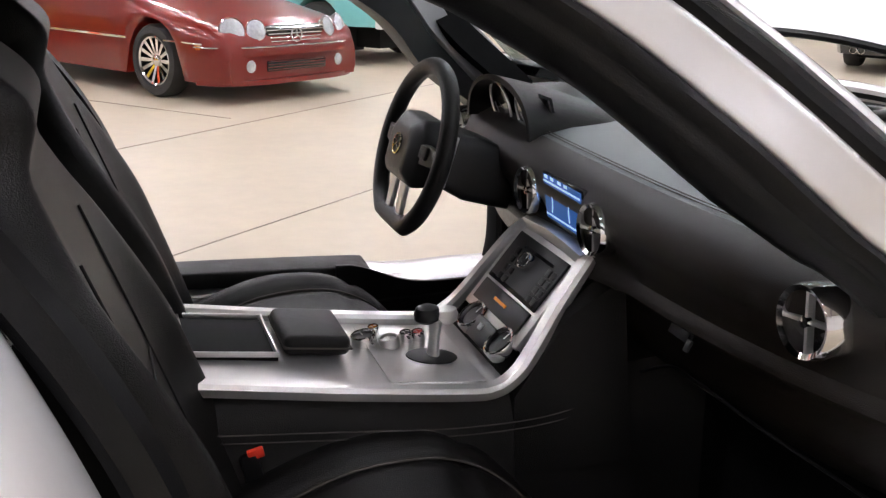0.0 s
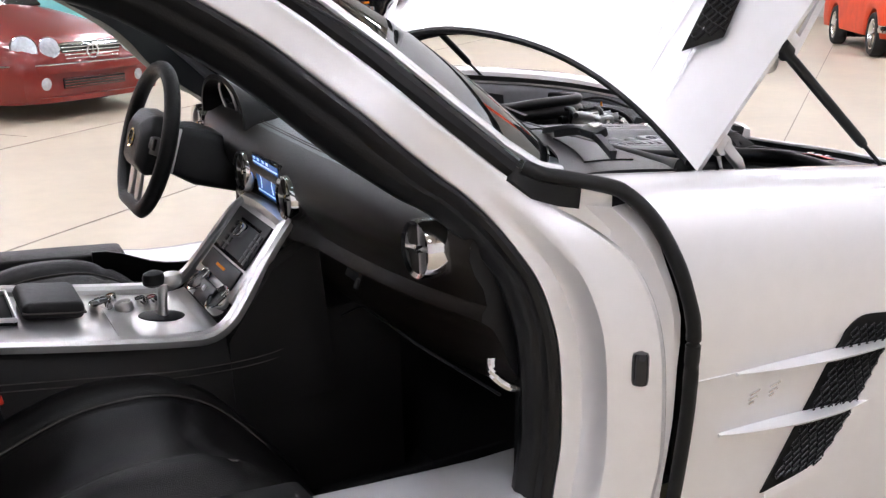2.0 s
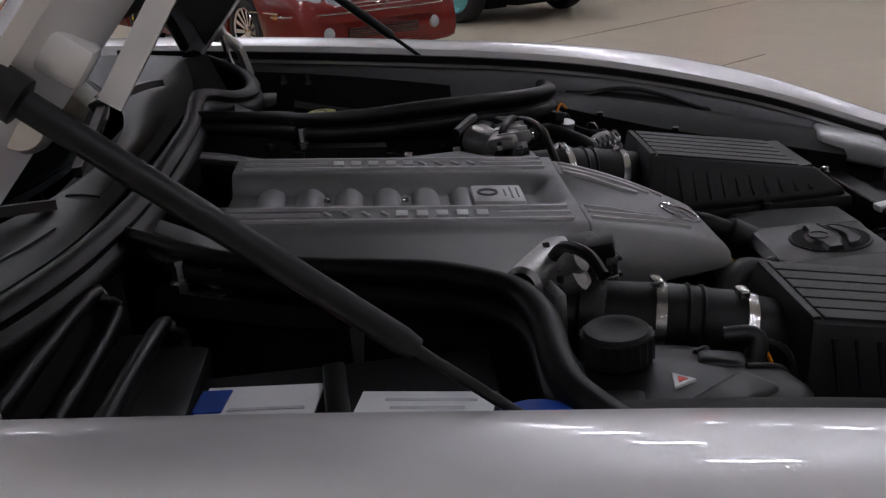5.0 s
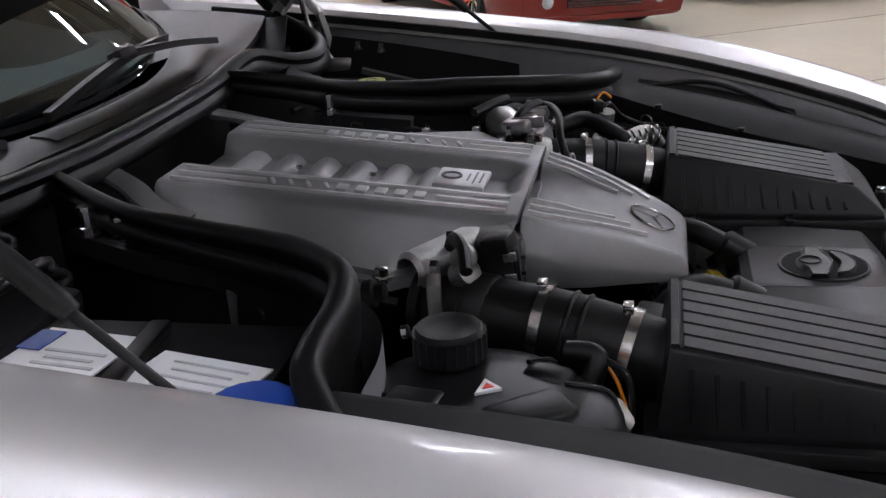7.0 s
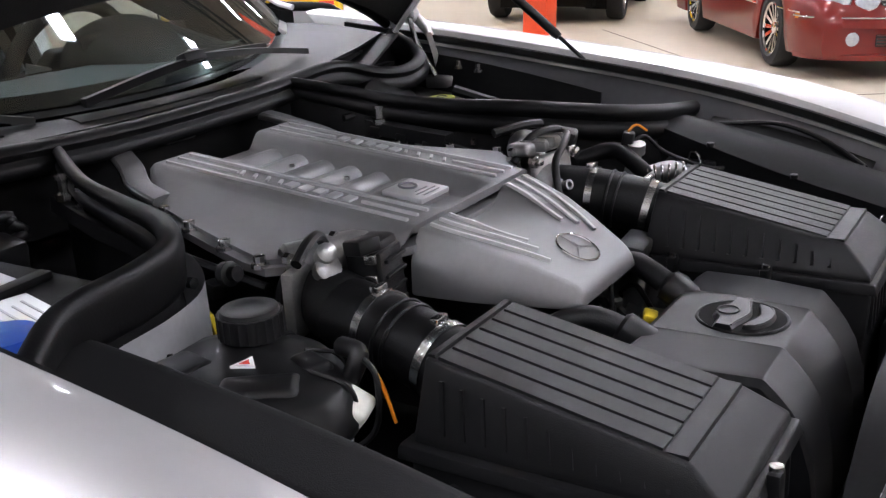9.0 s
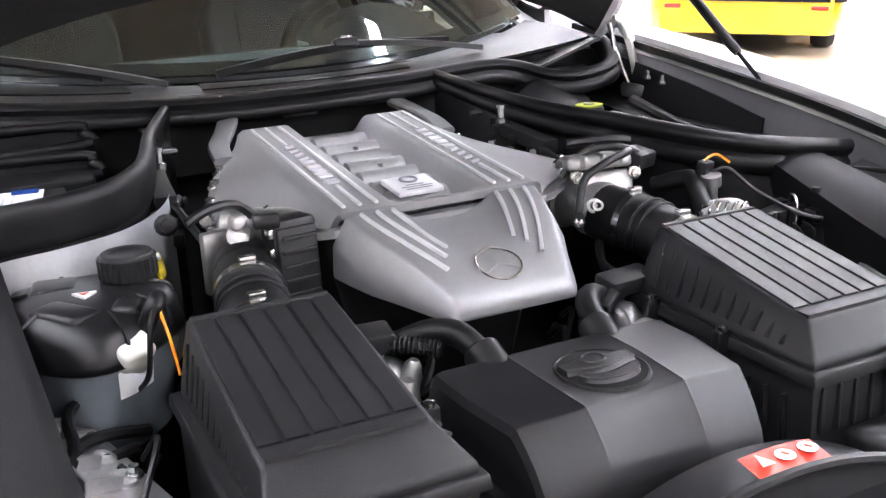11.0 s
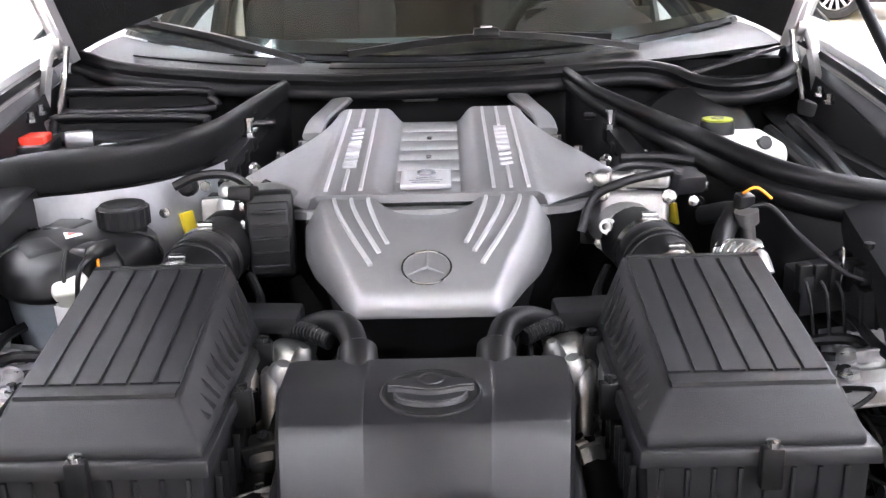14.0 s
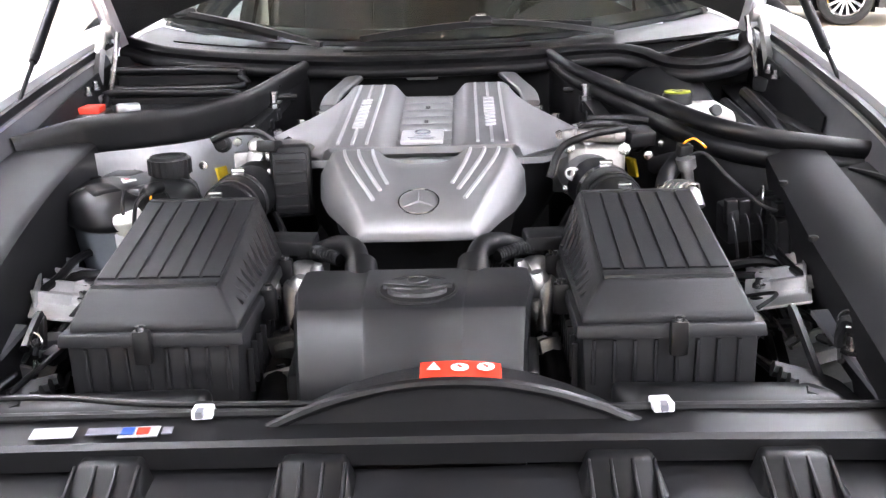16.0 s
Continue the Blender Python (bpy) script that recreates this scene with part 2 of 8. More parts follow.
def sweep(points, profile, up=(0, 0, 1), bm=None, closed=False, steps=6, scale=None, caps=True):
    """A profile of (across, above) points carried along a smooth line."""
    path = smooth_path(points, steps, closed) if steps else [Vector(p) for p in points]
    n = len(path)
    rings = []
    for i, p in enumerate(path):
        a = path[(i - 1) % n] if closed or i else p
        b = path[(i + 1) % n] if closed or i < n - 1 else p
        t = (b - a).normalized()
        side = t.cross(Vector(up))
        side = side.normalized() if side.length > 1e-4 else Vector((1, 0, 0))
        over = side.cross(t).normalized()
        k = scale(i / max(1, n - 1)) if scale else 1.0
        rings.append([p + (side * u + over * v) * k for u, v in profile])
    if closed:
        rings.append(rings[0])
    one = loft(rings, caps=caps and not closed)
    if closed:
        bmesh.ops.remove_doubles(one, verts=one.verts, dist=1e-5)
    return merge(bm, one)


def ring_profile(r, n=10, squash=1.0):
    return [(r * math.cos(2 * math.pi * i / n), r * squash * math.sin(2 * math.pi * i / n)) for i in range(n)]


def tube(points, r, n=10, bm=None, closed=False, steps=6, scale=None, up=(0, 0, 1)):
    return sweep(points, ring_profile(r, n), up, bm, closed, steps, scale)


def lathe(profile, at=None, n=24, bm=None, caps=True):
    """A profile of (radius, height) turned about the z axis, then placed by the matrix at."""
    rings = [[(r * math.cos(2 * math.pi * i / n), r * math.sin(2 * math.pi * i / n), h) for i in range(n)] for r, h in profile]
    one = loft(rings, caps=caps)
    if at is not None:
        bmesh.ops.transform(one, matrix=at, verts=one.verts)
    return merge(bm, one)


def torus(R, r, at=None, n=32, m=8, bm=None, squash=1.0):
    one = bmesh.new()
    vs = []
    for i in range(n):
        a = 2 * math.pi * i / n
        vs.append([one.verts.new(((R + r * math.cos(b)) * math.cos(a), (R + r * math.cos(b)) * math.sin(a), r * squash * math.sin(b)))
                   for b in (2 * math.pi * j / m for j in range(m))])
    for i in range(n):
        for j in range(m):
            one.faces.new((vs[i][j], vs[(i + 1) % n][j], vs[(i + 1) % n][(j + 1) % m], vs[i][(j + 1) % m]))
    if at is not None:
        bmesh.ops.transform(one, matrix=at, verts=one.verts)
    return merge(bm, one)


def along(a, b):
    """A pose at a whose z axis points to b, and the distance."""
    a, b = Vector(a), Vector(b)
    q = (b - a).to_track_quat("Z", "Y")
    return Matrix.Translation(a) @ q.to_matrix().to_4x4(), (b - a).length


def rod(a, b, r, n=12, bm=None, r2=None):
    m, d = along(a, b)
    return lathe([(r, 0), (r2 or r, d)], m, n, bm)


def sheet(f, nu, nv, thick=0.0, bm=None):
    """A skin f(u, v) for u, v in 0..1, with thickness."""
    one = bmesh.new()
    vs = [[one.verts.new(f(i / nu, j / nv)) for j in range(nv + 1)] for i in range(nu + 1)]
    for i in range(nu):
        for j in range(nv):
            one.faces.new((vs[i][j], vs[i + 1][j], vs[i + 1][j + 1], vs[i][j + 1]))
    bmesh.ops.recalc_face_normals(one, faces=one.faces)
    if thick:
        bmesh.ops.solidify(one, geom=one.faces[:], thickness=thick)
    return merge(bm, one)


def spline(x, xs, ys):
    """A smooth line through (xs, ys) at x."""
    if x <= xs[0]:
        return ys[0]
    if x >= xs[-1]:
        return ys[-1]
    i = max(k for k in range(len(xs)) if xs[k] <= x)
    i = min(i, len(xs) - 2)
    h = xs[i + 1] - xs[i]
    t = (x - xs[i]) / h

    def slope(k):
        a, b = max(k - 1, 0), min(k + 1, len(xs) - 1)
        return (ys[b] - ys[a]) / (xs[b] - xs[a])
    m0, m1 = slope(i) * h, slope(i + 1) * h
    return (2 * t**3 - 3 * t * t + 1) * ys[i] + (t**3 - 2 * t * t + t) * m0 + (3 * t * t - 2 * t**3) * ys[i + 1] + (t**3 - t * t) * m1


# ---- the hall ----
HALL = (-18.0, 20.0, -9.0, 22.0)


def hall():
    x0, x1, y0, y1 = HALL
    floor = link(box(((x0 + x1) / 2, (y0 + y1) / 2, -0.1), (x1 - x0, y1 - y0, 0.2)), "floor", CONCRETE)
    tagged(floor, "pale polished concrete hall floor with joints", "floor", kind="structure")
    ceiling = link(box(((x0 + x1) / 2, (y0 + y1) / 2, CEILING + 0.1), (x1 - x0, y1 - y0, 0.2)), "ceiling", CEILING_MAT)
    tagged(ceiling, "brown-grey hall ceiling", "ceiling", kind="structure")
    h = CEILING
    for name, c, s in (("wall_north", ((x0 + x1) / 2, y1 + 0.1, h / 2), (x1 - x0, 0.2, h)),
                       ("wall_south", ((x0 + x1) / 2, y0 - 0.1, h / 2), (x1 - x0, 0.2, h)),
                       ("wall_east", (x1 + 0.1, (y0 + y1) / 2, h / 2), (0.2, y1 - y0, h)),
                       ("wall_west", (x0 - 0.1, (y0 + y1) / 2, h / 2), (0.2, y1 - y0, h))):
        tagged(link(box(c, s), name, WALL_MAT), "pale painted hall wall", "wall", kind="structure")
    # added white wall, never in view, as a bright surface for light and reflections
    tagged(link(box((6.6, -3.6, 2.2), (0.15, 10.6, 4.4)), "wall_bounce_unseen", WALL_MAT), "unseen white wall added to throw light back at the silver car", "wall", kind="structure")
    # saw-cut joints
    for a, b in (((-6.0, 1.25), (8.5, 14.2)), ((-3.8, 8.85), (-1.15, 5.86)), ((-2.2, 2.2), (2.4, 6.1)), ((1.6, 1.45), (12.0, 9.65))):
        a, b = Vector((*a, 0.0)), Vector((*b, 0.0))
        if (b - a).length < 0.5:
            continue
        m = (a + b) / 2
        ang = math.degrees(math.atan2(b.y - a.y, b.x - a.x))
        tagged(link(box((m.x, m.y, 0.0015), ((b - a).length, 0.008, 0.003), (0, 0, ang)), "floor_joint", JOINT),
               "dark saw-cut joint in the concrete floor", "joint", kind="structure")


def ceiling_lamps():
    lamp = thing("ceiling_light", (0, 0, CEILING - 0.35), "long white strip lamp hung under the ceiling", "lamp", "ceiling lamps")
    part("housing", box((0, 0, CEILING - 0.30), (0.70, 0.28, 0.10), bevel=0.01), LAMP_BODY, lamp)
    part("diffuser", box((0, 0, CEILING - 0.365), (0.64, 0.22, 0.02), bevel=0.004), LAMP_GLOW, lamp, "glowing white diffuser")
    for s in (-0.3, 0.3):
        part("hanger", rod((s, 0, CEILING - 0.25), (s, 0, CEILING), 0.006, 6), STEEL, lamp)
    spots = [(x, y) for x in (-14.0, -9.6, -5.4, -1.5, 2.4, 6.4, 10.6, 15.0) for y in (-5.8, -2.7, 2.7, 5.4, 8.0, 10.6, 13.4, 16.8)]
    first = True
    for x, y in spots:
        if first:
            lamp.location = (x, y, CEILING - 0.35)
            first = False
        else:
            copy_thing(lamp, Matrix.Translation((x, y, CEILING - 0.35)))


def trusses():
    x0, x1, y0, y1 = HALL
    for x in (-11.0, -7.2, -3.4, 0.6, 4.4, 8.6):
        t = thing("roof_truss", (x, y0, CEILING - 0.75), "dark steel roof truss under the ceiling", "truss", "roof trusses")
        part("top_chord", box((x, (y0 + y1) / 2, CEILING - 0.08), (0.12, y1 - y0, 0.12)), BEAM_MAT, t)
        part("bottom_chord", box((x, (y0 + y1) / 2, CEILING - 0.8), (0.12, y1 - y0, 0.12)), BEAM_MAT, t)
        n = 18
        for i in range(n):
            a = y0 + (y1 - y0) * i / n
            b = y0 + (y1 - y0) * (i + 1) / n
            za, zb = (CEILING - 0.8, CEILING - 0.08) if i % 2 else (CEILING - 0.08, CEILING - 0.8)
            part("web_bar", rod((x, a, za), (x, b, zb), 0.035, 6), BEAM_MAT, t)


hall()
ceiling_lamps()
trusses()

# ---- the silver sports car: body ----
car = thing("sports_car", (-0.7, 0, 0), "silver sports coupe with raised bonnet and open doors", "car")

# top edge of the wing beside the bonnet opening, from the windscreen to the nose
EDGE_X = (-1.13, -0.85, -0.40, 0.0, 0.36, 0.65, 0.85)
EDGE_Y = (0.745, 0.765, 0.760, 0.745, 0.715, 0.640, 0.520)
EDGE_Z = (1.030, 0.998, 0.945, 0.886, 0.793, 0.685, 0.610)


def wing_section(x):
    """Points (y, z) of the wing from the bonnet gap outwards and down."""
    y, z = spline(x, EDGE_X, EDGE_Y), spline(x, EDGE_X, EDGE_Z)
    w = spline(x, (-1.1, -0.5, 0.1, 0.5, 0.85), (0.925, 0.945, 0.955, 0.92, 0.72)) - y
    k = spline(x, (-1.13, -0.7, 0.3, 0.85), (0.1, 1.0, 1.0, 0.4)) + spline(x, (-1.13, -0.2, 0.25, 0.85), (0.0, 0.0, 2.4, 2.0))
    return [(y - 0.004, z - 0.035), (y, z - 0.004), (y + 0.006, z), (y + 0.20 * w, z + 0.005 * k), (y + 0.38 * w, z + 0.005 * k), (y + 0.52 * w, z - 0.007 + 0.005 * k), (y + 0.63 * w, z - 0.019 + 0.003 * k),
            (y + 0.73 * w, z - 0.040), (y + 0.83 * w, z - 0.080), (y + 0.90 * w, z - 0.120), (y + 0.94 * w, z - 0.165), (y + 0.99 * w, z - 0.23),
            (y + w, 0.5 * z + 0.21), (y + 0.985 * w, 0.5 * z + 0.195),
            (y + 0.99 * w, 0.50), (y + 0.98 * w, 0.35), (y + 0.94 * w, 0.22)]


def door_gap(z):
    """Where the wing ends at the door opening."""
    return spline(z, (0.22, 0.50, 0.617, 0.705, 0.761, 0.796, 0.831, 0.888, 0.925, 0.967, 0.999, 1.015, 1.028), (-1.03, -1.0, -0.985, -0.984, -0.982, -0.983, -0.989, -1.003, -1.012, -1.030, -1.056, -1.078, -1.115))


def wing(side):
    rings = []
    for x in np.linspace(-1.0, 0.72, 48):
        u = (x + 1.0) / 1.88
        arch = 0.36 + math.sqrt(max(0, 0.365 ** 2 - (x - 0.12) ** 2)) if abs(x - 0.12) < 0.365 else 0.0
        rings.append([(x + (door_gap(z) + 1.0) * max(0, 1 - 2 * u) ** 2, side * y, max(z, arch + 0.0004 * i)) for i, (y, z) in enumerate(reversed(wing_section(x)))])
    bm = loft(rings, closed=False, caps=False)
    bmesh.ops.recalc_face_normals(bm, faces=bm.faces)
    bmesh.ops.solidify(bm, geom=bm.faces[:], thickness=0.004)
    ob = part("front_wing", bm, SILVER, car, "silver metallic front wing panel")
    # rubber at the bonnet gap
    lip = [(x, side * (spline(x, EDGE_X, EDGE_Y) - 0.012), spline(x, EDGE_X, EDGE_Z) - 0.022) for x in np.linspace(-0.95, 0.62, 16)]
    part("bonnet_gap_rubber", sweep(lip, [(-0.006, -0.007), (0.006, -0.007), (0.006, 0.006), (-0.006, 0.006)], steps=2), RUBBER, ob)
    flange = [(x, side * (spline(x, EDGE_X, EDGE_Y) - 0.022), spline(x, EDGE_X, EDGE_Z) - 0.034) for x in np.linspace(-0.75, 0.58, 14)]
    part("weld_flange", sweep(flange, [(-0.003, -0.003), (0.003, -0.003), (0.003, 0.003), (-0.003, 0.003)], steps=2), SATIN_SILVER, ob, "thin bright weld flange")
    return ob


wing_right = wing(-1)
wing_left = wing(1)


def zigzag(f, nu, nv, r, lift):
    """Thin crossing wires over a skin, as in an expanded-metal mesh."""
    bm = None
    for j in range(nv):
        line = []
        for i in range(nu + 1):
            v = 0.05 + 0.88 * (j + (0.15 if (i + j) % 2 else 0.95)) / nv
            line.append(Vector(f(0.08 + 0.83 * i / nu, v)) + Vector(lift))
        bm = tube(line, r, 4, bm, steps=0)
    return bm


def side_vents():
    """Three meshed openings behind the wheel, with two bright fins between them."""
    def skin(x, z, lift):
        sec = wing_section(x)
        for (y0, z0), (y1, z1) in zip(sec[3:], sec[4:]):
            if z1 <= z <= z0:
                t = (z0 - z) / max(1e-6, z0 - z1)
                return (x, -(y0 + (y1 - y0) * t) - lift, z)
        return (x, -0.945 - lift, z)
    # one slanting opening, narrowing to a rounded foot
    def f(u, v):
        n = 2 * u - 1
        v += (0.085 if u < 0.5 else 0.04) * abs(n) ** 5 * max(0, 1 - v) ** 10
        left = Vector((-0.620 - 0.180 * v, 0, 0.742 - 0.300 * v))
        right = Vector((-0.478 - 0.165 * v - 0.09 * max(0, v - 0.55) ** 2 / 0.45, 0, 0.724 - 0.262 * v - 0.02 * v ** 4))
        p = left.lerp(right, u)
        return skin(p.x, p.z, 0.0025)
    # sheet laid on the skin, its near-black colour giving the opening's inner shade
    part("side_vent", sheet(f, 16, 40, 0.003), DARK, wing_right, "slanting vent opening, its shaded depth a near-black sheet")
    part("mesh_insert", zigzag(f, 12, 22, 0.0019, (0, -0.0035, 0)), PLASTIC_SMOOTH, wing_right, "black honeycomb mesh")
    # two leaf-shaped fins standing out across it
    for tip, end in (((-0.880, 0.690), (-0.455, 0.672)), ((-0.910, 0.586), (-0.545, 0.566))):
        rings = []
        for k in range(15):
            t = k / 14
            x, z = tip[0] + (end[0] - tip[0]) * t, tip[1] + (end[1] - tip[1]) * t
            w = math.sin(math.pi * min(1, 0.02 + 0.98 * t)) ** 0.8
            rings.append([skin(x, z + 0.001 + 0.006 * w, 0.002), skin(x, z + 0.001 + 0.003 * w, 0.004 + 0.010 * w), skin(x, z + 0.0005, 0.004 + 0.024 * w), skin(x, z - 0.003, 0.004 + 0.023 * w), skin(x, z - 0.006, 0.001)])
        part("vent_fin", loft(rings), SILVER, wing_right, "leaf-shaped silver fin across the vent")
    edge = [skin(-0.466, 0.728, 0.004), skin(-0.500, 0.670, 0.004), skin(-0.548, 0.592, 0.004), skin(-0.600, 0.515, 0.004), skin(-0.668, 0.455, 0.004), skin(-0.790, 0.434, 0.003)]
    part("vent_rim", sweep(edge, [(-0.010, -0.004), (0.020, -0.004), (0.020, 0.0), (0.004, 0.003), (-0.010, 0.004)], up=(0, -1, 0), steps=5, scale=lambda t: min(1.0, 0.35 + 6 * t) - 0.6 * max(0, t - 0.6) / 0.4), SILVER, wing_right)
    for x0, x1 in ((-0.972, -0.875), (-0.46, -0.16)):
        part("panel_crease", tube([skin(x, 0.690 - 0.042 * (x + 0.88) - (0.004 if x > -0.5 else 0.0), 0.0004) for x in np.linspace(x0, x1, 6)], 0.0014, 6, steps=2), SILVER, wing_right, "fine crease in the silver wing")
    for x in (-0.835, -0.790):
        for k, (dx, dz, wide) in enumerate(((0.0, 0.006, 0.024), (-0.004, -0.004, 0.020), (-0.007, -0.012, 0.012))):
            part("badge", box(skin(x + dx, 0.640 + dz + 0.1 * (x + 0.835), 0.002), (wide, 0.004, 0.0035), (0, -14, 0), 0.001), CHROME, wing_right, "small bright badge bar")
    # small added bar in body paint that stands in for a glint on the wing
    p = skin(-0.2, 0.775, 0.004)
    part("wing_glint_bar", box(p, (0.03, 0.003, 0.006), (0, 8, 0), 0.001), SILVER, wing_right)


side_vents()

# ---- pillars and door opening ----
# pairs of places along the pillar, from the roof down to the sill: where the rubber meets the paint, and the outer edge of the painted band
PILLAR = (((-1.90, 0.460, 1.400), (-1.82, 0.480, 1.430)), ((-1.70, 0.475, 1.345), (-1.62, 0.495, 1.375)), ((-1.60, 0.500, 1.292), (-1.54, 0.515, 1.330)),
          ((-1.522, 0.530, 1.239), (-1.471, 0.552, 1.280)), ((-1.474, 0.562, 1.197), (-1.425, 0.586, 1.239)), ((-1.432, 0.600, 1.156), (-1.379, 0.619, 1.197)),
          ((-1.392, 0.638, 1.116), (-1.341, 0.656, 1.157)), ((-1.349, 0.666, 1.072), (-1.300, 0.686, 1.115)), ((-1.300, 0.690, 1.025), (-1.250, 0.710, 1.069)),
          ((-1.268, 0.708, 0.997), (-1.195, 0.740, 1.019)), ((-1.229, 0.733, 0.953), (-1.143, 0.779, 0.980)), ((-1.194, 0.760, 0.899), (-1.088, 0.832, 0.934)),
          ((-1.169, 0.777, 0.852), (-1.052, 0.857, 0.896)), ((-1.150, 0.786, 0.793), (-1.027, 0.885, 0.835)), ((-1.138, 0.789, 0.739), (-1.017, 0.906, 0.759)),
          ((-1.133, 0.793, 0.660), (-1.016, 0.917, 0.663)), ((-1.135, 0.797, 0.560), (-1.018, 0.920, 0.560)), ((-1.150, 0.800, 0.470), (-1.030, 0.915, 0.470)), ((-1.155, 0.800, 0.330), (-1.035, 0.915, 0.330)))
# (share of the way across, height in shares of the width): a flat band above, a stepped hinge post below
FLAT_BAND = ((0, -0.40), (0, -0.10), (0.03, -0.01), (0.08, 0.035), (0.15, 0.045), (0.24, 0.040), (0.36, 0.034), (0.50, 0.03), (0.62, 0.03), (0.74, 0.034), (0.84, 0.045), (0.92, 0.045), (0.97, 0.01), (1.0, -0.06), (1.0, -0.40), (0.9, -0.6), (0.1, -0.6))
STEPPED_POST = ((0, -0.30), (0, -0.03), (0.02, 0.0), (0.08, -0.025), (0.15, -0.085), (0.19, -0.105), (0.235, -0.08), (0.43, 0.115), (0.48, 0.155), (0.55, 0.155), (0.72, 0.065), (0.88, 0.03), (0.97, 0.015), (1.0, -0.02), (1.0, -0.30), (0.9, -0.45), (0.1, -0.45))


def pillar(side):
    inner = smooth_path([(p[0][0], side * p[0][1], p[0][2]) for p in PILLAR], 4)
    outer = smooth_path([(p[1][0], side * p[1][1], p[1][2]) for p in PILLAR], 4)
    n = len(inner)
    rings, normals = [], []
    for i in range(n):
        p, q = inner[i], outer[i]
        tangent = (inner[min(i + 1, n - 1)] - inner[max(i - 1, 0)]).normalized()
        across = q - p
        up = tangent.cross(across).normalized()
        if up.y * side < 0:
            up = -up
        normals.append(up)
        k = min(1, max(0, (i / 4 - 8.5) / 3.5))
        k = k * k * (3 - 2 * k)
        rings.append([p.lerp(q, a * (1 - k) + c * k) + up * across.length * (b * (1 - k) + d * k) for (a, b), (c, d) in zip(FLAT_BAND, STEPPED_POST)])
    frame_ob = part("door_frame", loft(rings), SILVER, car, "silver windscreen pillar and stepped hinge post")
    # rubber seal and dark trim inside the painted band
    rings = []
    for i in range(n):
        p, up = inner[i], normals[i]
        k = min(1, max(0, (i / 4 - 6.0) / 6.0))
        inward = Vector((-0.040 - 0.006 * k, -side * (0.040 + 0.006 * k), -0.058 * (1 - k)))
        rings.append([p + inward * t + up * h for t, h in ((-0.02, -0.012), (0.0, 0.003), (0.10, 0.009), (0.26, 0.010), (0.36, 0.005), (0.44, 0.004), (0.54, 0.008), (0.70, 0.007), (0.80, 0.002), (0.98, 0.0), (1.10, -0.012), (1.06, -0.05), (0.1, -0.05))])
    part("door_seal", loft(rings), RUBBER, frame_ob, "thick black rubber door seal")
    slot = tube([(-1.046, side * 0.886, 0.752), (-1.048, side * 0.889, 0.722), (-1.050, side * 0.892, 0.692)], 0.0145, 14, steps=5, scale=lambda t: math.sqrt(max(0.02, 1 - abs(2 * t - 1) ** 6)))
    part("wiring_slot", slot, GLOSS_BLACK, frame_ob, "oval black rubber grommet")
    # recess between the hinge post and the wing
    low = [p for p in outer if p.z < 0.985][::2]
    rec = []
    for p in low:
        xw = door_gap(p.z) - 0.012
        yo = spline(p.z, (0.3, 0.70, 0.815, 0.897, 0.942, 0.971, 1.0), (0.92, 0.922, 0.921, 0.899, 0.883, 0.864, 0.845))
        rec.append([p + Vector((-0.01, -side * 0.012, 0)), Vector((p.x + 0.004, p.y - side * 0.010, p.z)), Vector((p.x * 0.4 + xw * 0.6, side * (yo - 0.010), p.z + 0.004)), Vector((xw, side * (yo - 0.006), p.z + 0.008))])
    part("jamb_panel", loft(rec, closed=False, caps=False), SILVER, frame_ob, "silver recessed jamb panel")
    plate = [[(x, side * y, z0), (x, side * y, z1)] for x, y, z0, z1 in ((-1.142, 0.786, 0.975, 1.020), (-1.120, 0.806, 0.962, 1.014), (-1.098, 0.822, 0.945, 1.014), (-1.078, 0.838, 0.93, 1.004))]
    part("jamb_corner", loft(plate, closed=False, caps=False), SILVER, frame_ob)
    gap = [(door_gap(z) - 0.008, side * spline(z, (0.3, 0.62, 0.80, 0.831, 0.888, 0.925, 0.967, 0.999, 1.02), (0.934, 0.942, 0.942, 0.939, 0.927, 0.909, 0.888, 0.870, 0.846)), z) for z in (0.24, 0.4, 0.55, 0.66, 0.74, 0.785, 0.815, 0.85, 0.89, 0.925, 0.96, 0.985, 1.005, 1.016)]
    gap += [(-1.130, side * 0.800, 1.024), (-1.160, side * 0.772, 1.028), (-1.185, side * 0.752, 1.040)]
    part("wing_edge_rubber", sweep(gap, ring_profile(0.0122, 10), steps=5), RUBBER, frame_ob, "black rubber bead along the wing edge")
    block = [[(x, side * y, z), (x + 0.003, side * (y + 0.010), z - 0.002), (x - w, side * (y + 0.010 + 0.1 * w), z - h), (x - w - 0.004, side * y, z - h)] for x, y, z, w, h in ((-1.195, 0.738, 1.040, 0.008, 0.022), (-1.165, 0.764, 1.030, 0.008, 0.040), (-1.140, 0.786, 1.026, 0.003, 0.046), (-1.121, 0.804, 1.022, 0.001, 0.044))]
    part("corner_block", loft(block), RUBBER, frame_ob, "black rubber corner block")
    # dark rubber and a thin silver strip between the pillar and the windscreen
    line = [q + Vector((0.017, 0, 0.002)) for q in outer if q.z > 1.03]
    part("windscreen_seal", sweep(line, ring_profile(0.0165, 8), steps=0), RUBBER, frame_ob, "broad black rubber beside the windscreen")
    strip = [q + Vector((0.044, side * -0.004, 0.014)) for q in outer if q.z > 1.05] + [Vector((-1.150, side * 0.745, 1.036)), Vector((-1.115, side * 0.755, 1.026))]
